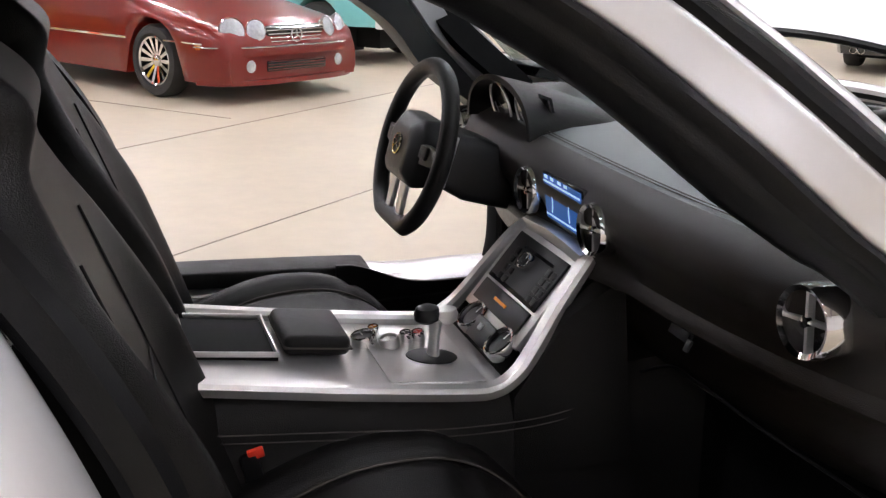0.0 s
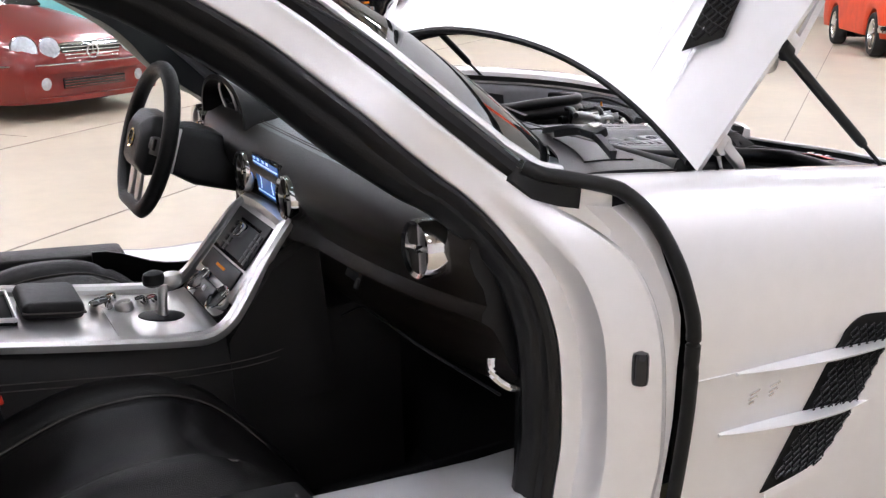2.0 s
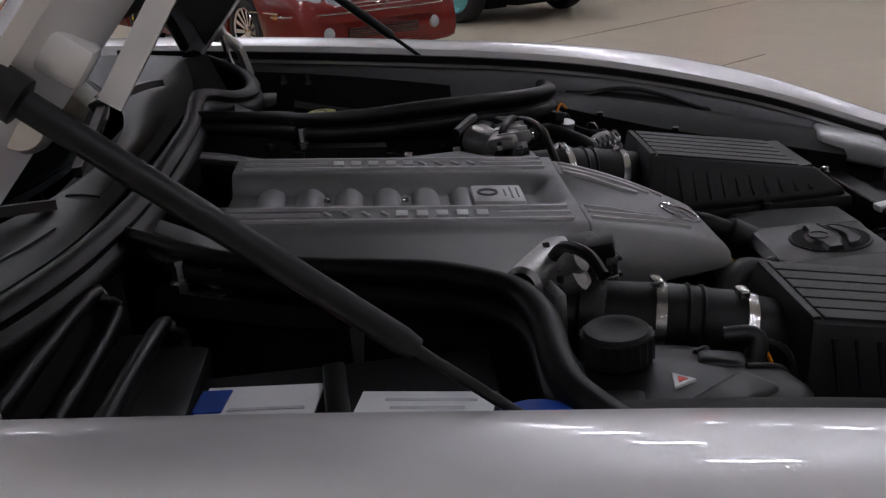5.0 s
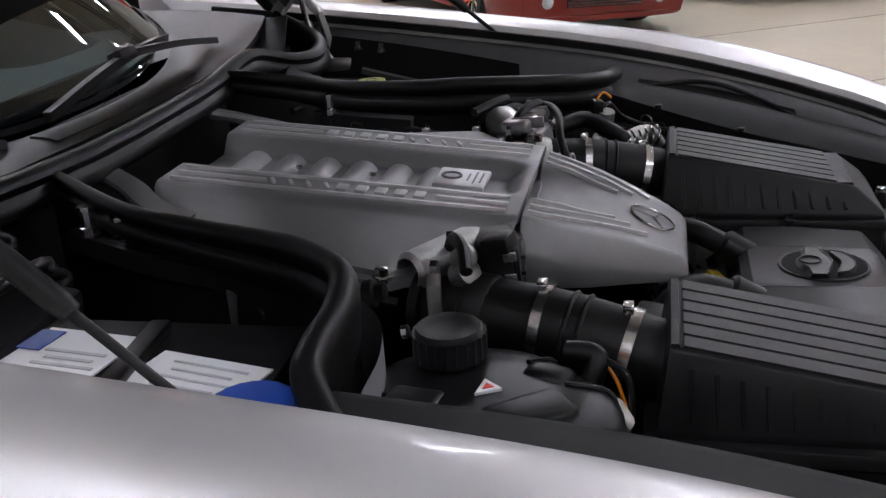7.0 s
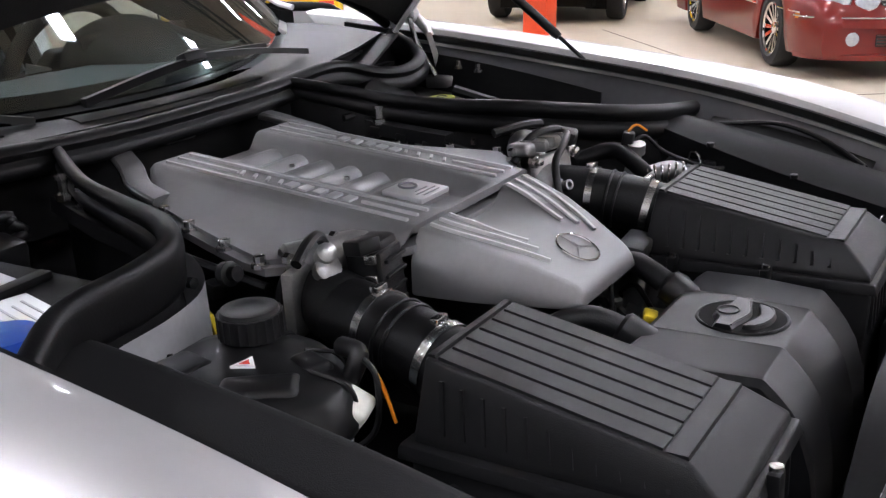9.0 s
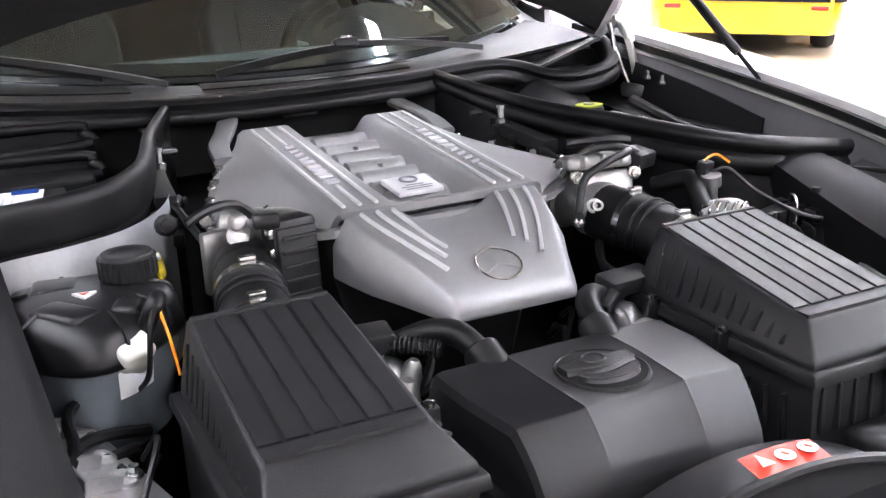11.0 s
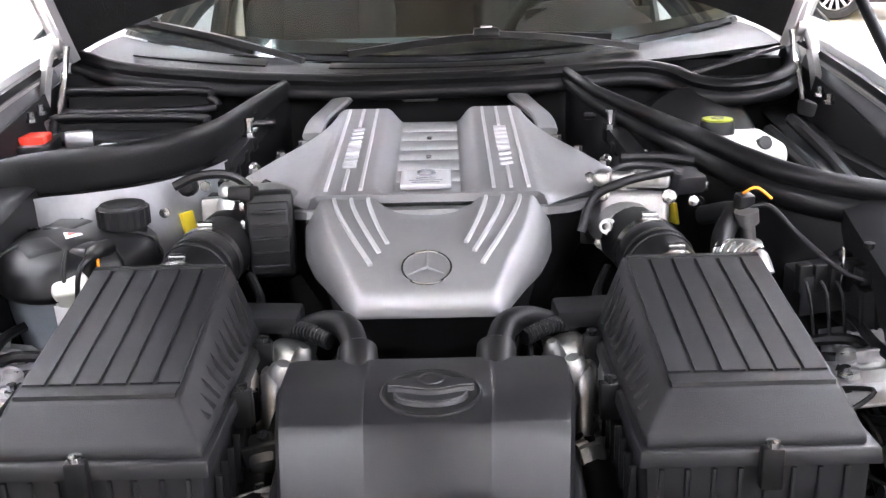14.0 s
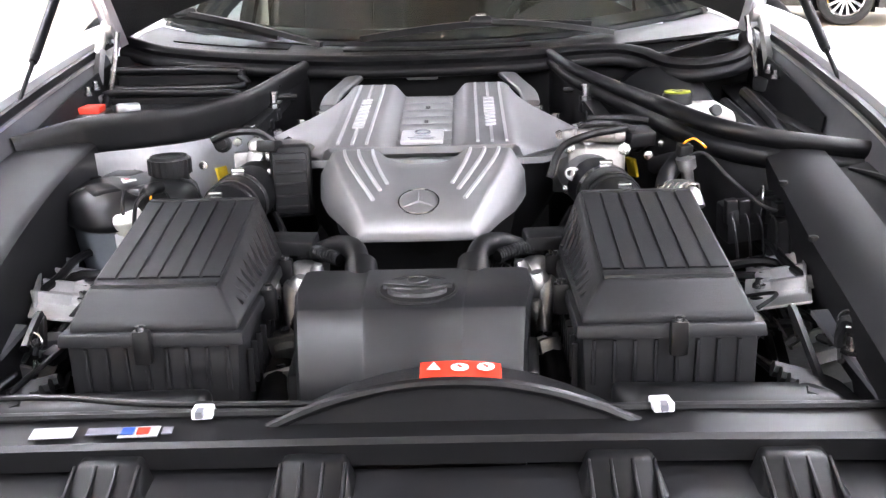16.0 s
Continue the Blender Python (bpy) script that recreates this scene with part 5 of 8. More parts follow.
def centre_box():
    """Black oil-filler housing with an oval emblem in front of the engine."""
    section = ((0.118, 0.52), (0.112, 0.69), (0.116, 0.706), (0.128, 0.716), (0.200, 0.717), (0.290, 0.7155), (0.2945, 0.7135), (0.309, 0.699), (0.325, 0.680), (0.340, 0.655), (0.352, 0.615), (0.358, 0.56), (0.358, 0.50))
    rings = []
    for y, ins in ((-0.163, 0.012), (-0.158, 0.002), (-0.150, 0.0), (-0.070, 0.0), (-0.0665, -0.0012), (-0.063, 0.0), (0.069, 0.0), (0.0725, -0.0012), (0.076, 0.0), (0.150, 0.0), (0.158, 0.002), (0.163, 0.012)):
        rings.append([(0.235 + (x - 0.235) * (1 - ins * 3), y * (1.02 if x < 0.2 else 1.02 - 0.8 * (x - 0.2)), z - (ins if z > 0.6 else 0)) for x, z in section])
    ob = part("centre_housing", loft(rings), HOUSING, car, "black plastic housing with an oval emblem", 26)
    c = Vector((0.2235, 0.006, 0.7165))
    oval = Matrix.Translation(c) @ Matrix.Diagonal((1.02, 0.95, 1, 1))
    part("emblem_rim", torus(0.056, 0.0026, oval, 44, 8), PLASTIC_SMOOTH, ob)
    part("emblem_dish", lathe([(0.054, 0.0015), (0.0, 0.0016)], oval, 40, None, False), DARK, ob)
    # a raised handle across the dish with a small ring, and a lens-shaped pad below it
    bar = []
    for t in np.linspace(-1, 1, 17):
        h = 0.030 * (1 - 0.62 * t * t) if abs(t) < 0.5 else 0.0215 * (1 - 0.16 * t * t)
        front = 0.004 + 0.005 * math.cos(math.pi * t)
        bar.append([(c.x - 0.006 - h, c.y + 0.047 * t, c.z + 0.002), (c.x - 0.006 - h * 0.75, c.y + 0.047 * t, c.z + 0.008), (c.x + front - 0.002, c.y + 0.047 * t, c.z + 0.008), (c.x + front + 0.002, c.y + 0.047 * t, c.z + 0.002)])
    part("filler_handle", loft(bar), HOUSING, ob, "black moulded handle")
    pad = []
    for t in np.linspace(-1, 1, 17):
        w = 0.026 * math.sqrt(max(0.02, 1 - t * t))
        back = 0.016 + 0.005 * math.cos(math.pi * t)
        pad.append([(c.x + back, c.y + 0.040 * t, c.z + 0.002), (c.x + back + 0.001, c.y + 0.040 * t, c.z + 0.007), (c.x + 0.012 + w, c.y + 0.040 * t, c.z + 0.007), (c.x + 0.015 + w, c.y + 0.040 * t, c.z + 0.002)])
    part("filler_pad", loft(pad), HOUSING, ob)
    part("handle_ring", torus(0.0135, 0.0016, Matrix.Translation(c + Vector((-0.018, 0, 0.0085))), 24, 6), HOUSING, ob)
    edge = [(c.x + 0.004 + 0.005 * math.cos(math.pi * t), c.y + 0.046 * t, c.z + 0.0084) for t in np.linspace(-1, 1, 13)]
    part("handle_edge", tube(edge, 0.0013, 5, steps=1), HOUSING, ob)
    edge = [(c.x + 0.012 + 0.026 * math.sqrt(max(0.0, 1 - t * t)), c.y + 0.040 * t, c.z + 0.0074) for t in np.linspace(-1, 1, 15)]
    part("pad_edge", tube(edge, 0.0013, 5, steps=1), HOUSING, ob)
    for s in (-1, 1):
        part("pipe_stub", lathe([(0.024, 0), (0.025, 0.004), (0.024, 0.045), (0.018, 0.050)], along((0.135, s * 0.080, 0.692), (0.088, s * 0.085, 0.720))[0], 20), PLASTIC_SMOOTH, ob)
        pts = [(0.095, s * 0.086, 0.715), (0.06, s * 0.098, 0.728), (0.03, s * 0.125, 0.725), (0.0, s * 0.165, 0.705), (-0.02, s * 0.20, 0.70)]
        hose = part("braided_hose", tube(pts, 0.017, 12), RUBBER, car, "black braided breather hose")
        part("hose_tip", tube([(-0.015, s * 0.19, 0.702), (-0.045, s * 0.235, 0.705)], 0.011, 10, steps=2), ALU, hose)
        part("side_cheek", box((0.245, s * 0.160, 0.57), (0.13, 0.02, 0.12), (0, 0, -3 * s), 0.006), PLASTIC, ob)
        # castings, pumps and pipes beside it
        for k, (x, y, z, r, h) in enumerate(((0.015, 0.192, 0.62, 0.033, 0.075), (0.070, 0.192, 0.625, 0.022, 0.065), (-0.035, 0.185, 0.64, 0.028, 0.06), (0.042, 0.168, 0.64, 0.015, 0.06), (0.100, 0.186, 0.60, 0.017, 0.055), (0.055, 0.215, 0.60, 0.013, 0.08))):
            o = part("accessory_casting", lathe([(r * 1.15, 0), (r * 1.15, 0.012), (r, 0.016), (r, h * 0.7), (r * 0.7, h), (r * 0.4, h + 0.006)], pose(x, s * y, z, 12 * s, 10, 0), 16), ALU, car, "cast aluminium pump housing")
            part("casting_bolt", lathe([(0.006, 0), (0.006, 0.01)], Matrix.Translation((x + r, s * y, z + 0.016)), 6), STEEL, o)
        part("coolant_pipe", tube([(0.11, s * 0.185, 0.58), (0.06, s * 0.20, 0.64), (0.085, s * 0.195, 0.672), (0.125, s * 0.187, 0.63), (0.13, s * 0.185, 0.57)], 0.011, 10), ALU, car)
        part("hose", tube([(0.10, s * 0.185, 0.58), (0.2, s * 0.195, 0.585), (0.33, s * 0.19, 0.56)], 0.024, 12), RUBBER, car)
        part("spring_clamp", torus(0.025, 0.003, along((0.13, s * 0.188, 0.582), (0.2, s * 0.195, 0.585))[0], 20, 6), STEEL, car, "bright spring hose clamp")
        part("bracket", box((0.10, s * 0.19, 0.545), (0.10, 0.05, 0.012), (8, 12, 20), 0.003), ALU, car)
    for x, y, z, dx, dz, turn in ((0.165, -0.190, 0.60, 0.05, 0.07, 20), (0.225, -0.188, 0.575, 0.04, 0.05, -15), (0.165, 0.190, 0.59, 0.05, 0.06, -20)):
        o = part("cast_bracket", box((x, y, z), (dx, 0.032, dz), (10, turn, 12), 0.008), ALU, car, "bright cast aluminium bracket")
        part("casting_bolt", lathe([(0.007, 0), (0.007, 0.012), (0.004, 0.013)], pose(x, y, z + dz * 0.45, 10, turn, 0), 6), STEEL, o)
        part("web", box((x + 0.01, y, z + 0.005), (0.006, 0.042, dz * 1.05), (10, turn, 12), 0.002), ALU, o)
    part("pulley_cover", box((0.08, 0.0, 0.62), (0.05, 0.22, 0.10), bevel=0.01), PLASTIC, car)
    part("plug", box((0.085, 0.045, 0.68), (0.02, 0.03, 0.012), (0, 15, 20), 0.003), YELLOW_PLASTIC, car, "small ochre wiring plug")
    part("plug", box((0.09, -0.055, 0.682), (0.014, 0.02, 0.01), bevel=0.002), STEEL, car)


centre_box()


def coolant_tank():
    def outline(r, a):
        k = r * (1 + 0.05 * math.cos(3 * a + 0.6) + 0.025 * math.cos(5 * a))
        return -0.160 + k * 1.20 * math.cos(a), -0.505 + k * math.sin(a)
    rings = []
    for z, r in ((0.62, 0.085), (0.70, 0.100), (0.744, 0.106)):
        rings.append([(*outline(r, a), z) for a in np.linspace(0, 2 * math.pi, 36, endpoint=False)])
    tank = part("coolant_tank", loft(rings), TANK_GREY, car, "smoky coolant tank with black lobed lid and screw cap")
    rings = []
    for z, r in ((0.738, 0.106), (0.742, 0.113), (0.752, 0.114), (0.760, 0.110), (0.776, 0.108), (0.787, 0.098), (0.794, 0.074), (0.797, 0.03)):
        rings.append([(*outline(r, a), z) for a in np.linspace(0, 2 * math.pi, 48, endpoint=False)])
    part("tank_lid", loft(rings), PLASTIC_SMOOTH, tank, "glossy black lobed lid", 60)
    # raised pads and mould seams across the lid
    for x, y, dx, dy, turn in ((-0.105, -0.535, 0.085, 0.05, 35), (-0.215, -0.535, 0.06, 0.06, -10), (-0.095, -0.465, 0.05, 0.035, -20)):
        part("lid_pad", box((x, y, 0.786), (dx, dy, 0.026), (0, 0, turn), 0.010, seg=3), PLASTIC_SMOOTH, tank)
    for a in (0.25, 1.0, 1.7, 3.4, 4.3, 5.3):
        pts = [(*outline(r, a), z + 0.001) for z, r in ((0.758, 0.111), (0.776, 0.108), (0.787, 0.098), (0.795, 0.070))]
        part("lid_seam", tube(pts, 0.003, 6, steps=3), PLASTIC_SMOOTH, tank)
    part("side_label", loft([[(*outline(r + 0.002, a), z) for z, r in ((0.70, 0.100), (0.736, 0.105))] for a in np.linspace(0.10, 0.62, 7)], closed=False, caps=False), WHITE_LABEL, tank, "white label on the tank side")
    part("side_boss", frustum([(-0.030, -0.024, 0.024, -0.020, 0.020), (0.022, -0.030, 0.030, -0.024, 0.024)], 0.008, seg=3, xform=pose(-0.050, -0.478, 0.755, 0, 32, 20)), CREAM_PLASTIC, tank, "milky plastic boss")
    cap = Matrix.Translation((-0.195, -0.444, 0.800))
    part("neck", lathe([(0.032, -0.05), (0.032, 0.0)], cap, 24), PLASTIC_SMOOTH, tank)
    teeth = [((0.038 if i % 2 else 0.0362) * math.cos(i * math.pi / 24), (0.038 if i % 2 else 0.0362) * math.sin(i * math.pi / 24)) for i in range(48)]
    bm = prism(teeth, 0.0, 0.026)
    bmesh.ops.transform(bm, matrix=cap, verts=bm.verts)
    part("screw_cap", bm, PLASTIC, tank, "ribbed black screw cap")
    part("cap_top", lathe([(0.034, 0.026), (0.032, 0.031), (0.022, 0.031), (0.020, 0.0295), (0.0, 0.0295)], cap, 30, None, False), PLASTIC, tank)
    part("warning_label", prism([(-0.157, -0.520), (-0.133, -0.508), (-0.152, -0.491)], 0.7965, 0.8000), WHITE_LABEL, tank, "white warning triangle")
    part("label_mark", prism([(-0.151, -0.512), (-0.141, -0.507), (-0.149, -0.500)], 0.800, 0.8008), RED_PLASTIC, tank)
    part("wire", tube([(-0.045, -0.435, 0.795), (-0.03, -0.43, 0.765), (-0.02, -0.425, 0.72)], 0.0022, 6), AMBER, tank, "thin orange wire")
    part("level_sensor", tube([(-0.06, -0.455, 0.765), (-0.05, -0.44, 0.80), (-0.08, -0.43, 0.80)], 0.011, 10), PLASTIC_SMOOTH, tank)
    part("sensor_wire", tube([(-0.05, -0.44, 0.80), (-0.02, -0.452, 0.785), (-0.02, -0.46, 0.73), (-0.05, -0.47, 0.70)], 0.0035, 8), PLASTIC_SMOOTH, tank, "black sensor wire")
    part("overflow_hose", tube([(-0.16, -0.60, 0.70), (-0.05, -0.62, 0.68), (0.05, -0.58, 0.64), (0.10, -0.50, 0.62)], 0.019, 12), RUBBER, car, "thick black coolant hose")
    for s in (-1, 1):
        o = part("inner_bracket", loft([[(0.02, s * 0.56, 0.60), (0.02, s * 0.66, 0.645), (0.02, s * 0.67, 0.63), (0.02, s * 0.57, 0.585)], [(0.26, s * 0.52, 0.57), (0.26, s * 0.65, 0.60), (0.26, s * 0.66, 0.585), (0.26, s * 0.53, 0.555)]]), ALU, car, "bare aluminium bracket")
        for x in (0.07, 0.14, 0.21):
            part("bracket_rib", box((x, s * 0.60, 0.612), (0.008, 0.11, 0.02), (18 * s, 6, 0), 0.002), ALU, o)
        brace = part("strut_brace", box((0.060, s * 0.545, 0.668), (0.22, 0.095, 0.005), (14 * s, 4, -16 * s), 0.002), BRACE_METAL, car, "bare aluminium brace with punched edge")
        part("flange", box((0.048, s * 0.588, 0.692), (0.21, 0.005, 0.035), (8 * s, 4, -16 * s), 0.002), BRACE_METAL, brace)
        for k in range(4):
            x = -0.03 + 0.05 * k
            part("brace_rib", box((x, s * (0.570 - 0.287 * (x - 0.045)), 0.687 - 0.07 * x), (0.007, 0.06, 0.020), (14 * s, 4, -16 * s), 0.001), BRACE_METAL, brace)
        for x in (-0.005, 0.045, 0.095):
            part("brace_boss", lathe([(0.017, -0.004), (0.016, 0.004), (0.010, 0.008), (0.010, 0.004), (0.0, 0.004)], pose(x, s * (0.532 - 0.287 * (x - 0.045)), 0.672 - 0.07 * x, 14 * s, 4, 0), 16, None, False), BRACE_METAL, brace)
        for x in (0.0, 0.10):
            part("brace_bolt", lathe([(0.010, 0), (0.010, 0.005), (0.006, 0.006), (0.006, 0.014)], Matrix.Translation((x, s * (0.522 - 0.287 * (x - 0.045)), 0.668)), 8), STEEL, brace)
        part("brace_loom", tube([(-0.09, s * 0.52, 0.70), (-0.02, s * 0.555, 0.70), (0.06, s * 0.56, 0.69), (0.15, s * 0.60, 0.665)], 0.007, 8), RUBBER, brace)
        part("line", tube([(-0.12, s * 0.60, 0.72), (0.0, s * 0.625, 0.70), (0.16, s * 0.60, 0.66), (0.27, s * 0.57, 0.62)], 0.0045, 8), GREY_METAL, brace, "thin grey metal line")
        stay = part("stay", sweep([(0.20, s * 0.565, 0.665), (0.33, s * 0.585, 0.63), (0.47, s * 0.60, 0.60)], [(-0.016, -0.004), (0.016, -0.004), (0.016, 0.004), (-0.016, 0.004)], steps=3), GREY_METAL, car, "grey painted stay")
        part("stay_bolt", lathe([(0.016, 0), (0.016, 0.006), (0.009, 0.008), (0.009, 0.024)], Matrix.Translation((0.30, s * 0.572, 0.645)), 8), STEEL, stay)
        for k in range(4):
            pts = [(-0.02 + 0.04 * k, s * (0.47 + 0.02 * k), 0.66), (0.02 + 0.03 * k, s * 0.55, 0.68 - 0.02 * k), (0.0 + 0.05 * k, s * 0.60, 0.60)]
            part("wire_loom", tube(pts, 0.008, 8), RUBBER, car)
        part("wire", tube([(0.05, s * 0.47, 0.66), (0.12, s * 0.53, 0.62), (0.16, s * 0.55, 0.56), (0.22, s * 0.53, 0.52)], 0.0025, 6), DASH_LEATHER, car, "thin brown wire")
    # left-hand clutter: sensors and lines
    part("pressure_sensor", lathe([(0.014, 0), (0.018, 0.004), (0.018, 0.03), (0.010, 0.034), (0.010, 0.06), (0.016, 0.062), (0.016, 0.08)], pose(-0.10, 0.445, 0.75, 10, 8, 0), 14), ALU, car, "metal pressure sensor")
    part("sensor_wire", tube([(-0.10, 0.435, 0.825), (-0.085, 0.46, 0.835), (-0.06, 0.495, 0.80), (0.0, 0.53, 0.77), (0.03, 0.55, 0.765)], 0.0035, 8), PLASTIC_SMOOTH, car, "black sensor wire")
    part("ribbed_pipe", tube([(-0.06, 0.39, 0.78), (-0.02, 0.42, 0.79), (0.0, 0.43, 0.765)], 0.016, 12), ALU, car, "ribbed metal pipe")
    o = part("control_unit", box((-0.04, 0.585, 0.715), (0.10, 0.07, 0.075), (6, 4, 8), 0.006), PLASTIC, car, "black control unit with plugs")
    for i in range(3):
        part("plug", box((-0.07 + 0.035 * i, 0.565, 0.762), (0.022, 0.030, 0.022), (0, 0, 8), 0.003), PLASTIC_SMOOTH, o)
    part("bright_clip", tube([(-0.01, 0.535, 0.74), (-0.012, 0.537, 0.785), (-0.03, 0.54, 0.79), (-0.034, 0.542, 0.745)], 0.0022, 6), STEEL, o, "bent wire clip")
    for k in range(6):
        part("pipe_ridge", torus(0.0165, 0.0025, along((-0.055 + 0.010 * k, 0.394 + 0.0055 * k, 0.782 + 0.001 * k), (-0.04 + 0.010 * k, 0.402 + 0.0055 * k, 0.783))[0], 18, 6), STEEL, car)
    part("sensor_plug", box((-0.105, 0.432, 0.835), (0.020, 0.024, 0.026), (0, 10, 15), 0.004), PLASTIC_SMOOTH, car)
    part("wire", tube([(-0.105, 0.43, 0.848), (-0.095, 0.445, 0.858), (-0.082, 0.462, 0.845)], 0.0022, 6), AMBER, car, "short orange wire")
    part("vent_hose", tube([(-0.19, 0.40, 0.795), (-0.13, 0.425, 0.815), (-0.08, 0.40, 0.80), (-0.05, 0.39, 0.782)], 0.015, 10), RUBBER, car)
    # cast throttle front on the left bank
    cast = part("throttle_casting", box((-0.190, 0.300, 0.792), (0.020, 0.098, 0.084), (0, -8, -14), 0.014, seg=3), ALU, car, "square cast aluminium throttle flange")
    for dy, dz in ((-0.046, 0.036), (0.046, 0.036), (-0.046, -0.034), (0.044, -0.034)):
        part("casting_bolt", lathe([(0.011, -0.004), (0.011, 0.006), (0.007, 0.007), (0.007, 0.016), (0.0, 0.017)], pose(-0.182 - 0.14 * dz + 0.25 * dy, 0.300 + dy, 0.792 + dz, 0, 82, -14), 8, None, False), STEEL, cast)
    part("casting_web", box((-0.215, 0.300, 0.846), (0.050, 0.110, 0.022), (0, -6, -14), 0.008, seg=3), ALU, cast)
    for y in (0.265, 0.300, 0.335):
        part("web_rib", box((-0.205, y, 0.852), (0.055, 0.005, 0.018), (0, -6, -14), 0.001), ALU, cast)
    part("loom", tube([(-0.215, 0.372, 0.856), (-0.175, 0.330, 0.862), (-0.155, 0.275, 0.855), (-0.150, 0.235, 0.835), (-0.135, 0.215, 0.79)], 0.0065, 10), PLASTIC_SMOOTH, cast, "black wiring loom")
    # fixings on the partitions and along the cover
    for s in (-1, 1):
        for x, y, z in ((-0.44, 0.385, 0.80), (-0.405, 0.42, 0.79), (-0.52, 0.325, 0.81), (-0.345, 0.445, 0.775)):
            f = part("partition_stud", lathe([(0.012, 0), (0.012, 0.004), (0.007, 0.006), (0.007, 0.014), (0.0, 0.015)], pose(x + 0.012, s * (y - 0.014), z, 0, 78, -50 * s), 10, None, False), STEEL if x < -0.42 else PLASTIC_SMOOTH, car)
        part("heat_shield_patch", box((-0.475, s * 0.352, 0.80), (0.05, 0.004, 0.055), (0, 10, 38 * s), 0.0015), GREY_METAL, car, "dull metal patch on the partition")
        part("vacuum_line", tube([(-0.615, s * 0.285, 0.872), (-0.60, s * 0.318, 0.874), (-0.585, s * 0.335, 0.872)], 0.007, 8), PLASTIC_SMOOTH, car, "short black vacuum line")
        for k in range(5):
            x = -0.57 + 0.055 * k
            part("injector_plug", box((x, s * (0.322 + 0.006 * k), 0.842 - 0.012 * k), (0.022, 0.018, 0.022), (0, 10, 12 * s), 0.004), PLASTIC_SMOOTH, car)
        part("injector_loom", tube([(x, s * (0.328 + 0.008 * math.sin(9 * x)), 0.832 + 0.20 * (-0.45 - x)) for x in np.linspace(-0.62, -0.28, 8)], 0.006, 8), RUBBER, car)
    # relay block and loose leads by the left wing
    rel = part("relay_block", box((-0.045, 0.530, 0.735), (0.05, 0.10, 0.06), (4, 6, 10), 0.006), PLASTIC, car, "black relay block with small leads")
    for k in range(5):
        part("relay", box((-0.020, 0.490 + 0.020 * k, 0.755), (0.016, 0.019, 0.04), (4, 6, 10), 0.003), PLASTIC_SMOOTH, rel)
        part("lead", tube([(-0.010, 0.490 + 0.020 * k, 0.752), (0.010, 0.490 + 0.021 * k, 0.735 + 0.006 * (k % 2)), (0.02, 0.495 + 0.02 * k, 0.69)], 0.0022, 6), RUBBER, rel)
    part("hard_line", tube([(-0.30, 0.30, 0.86), (-0.27, 0.36, 0.865), (-0.26, 0.40, 0.86)], 0.008, 8), PLASTIC_SMOOTH, car)


coolant_tank()


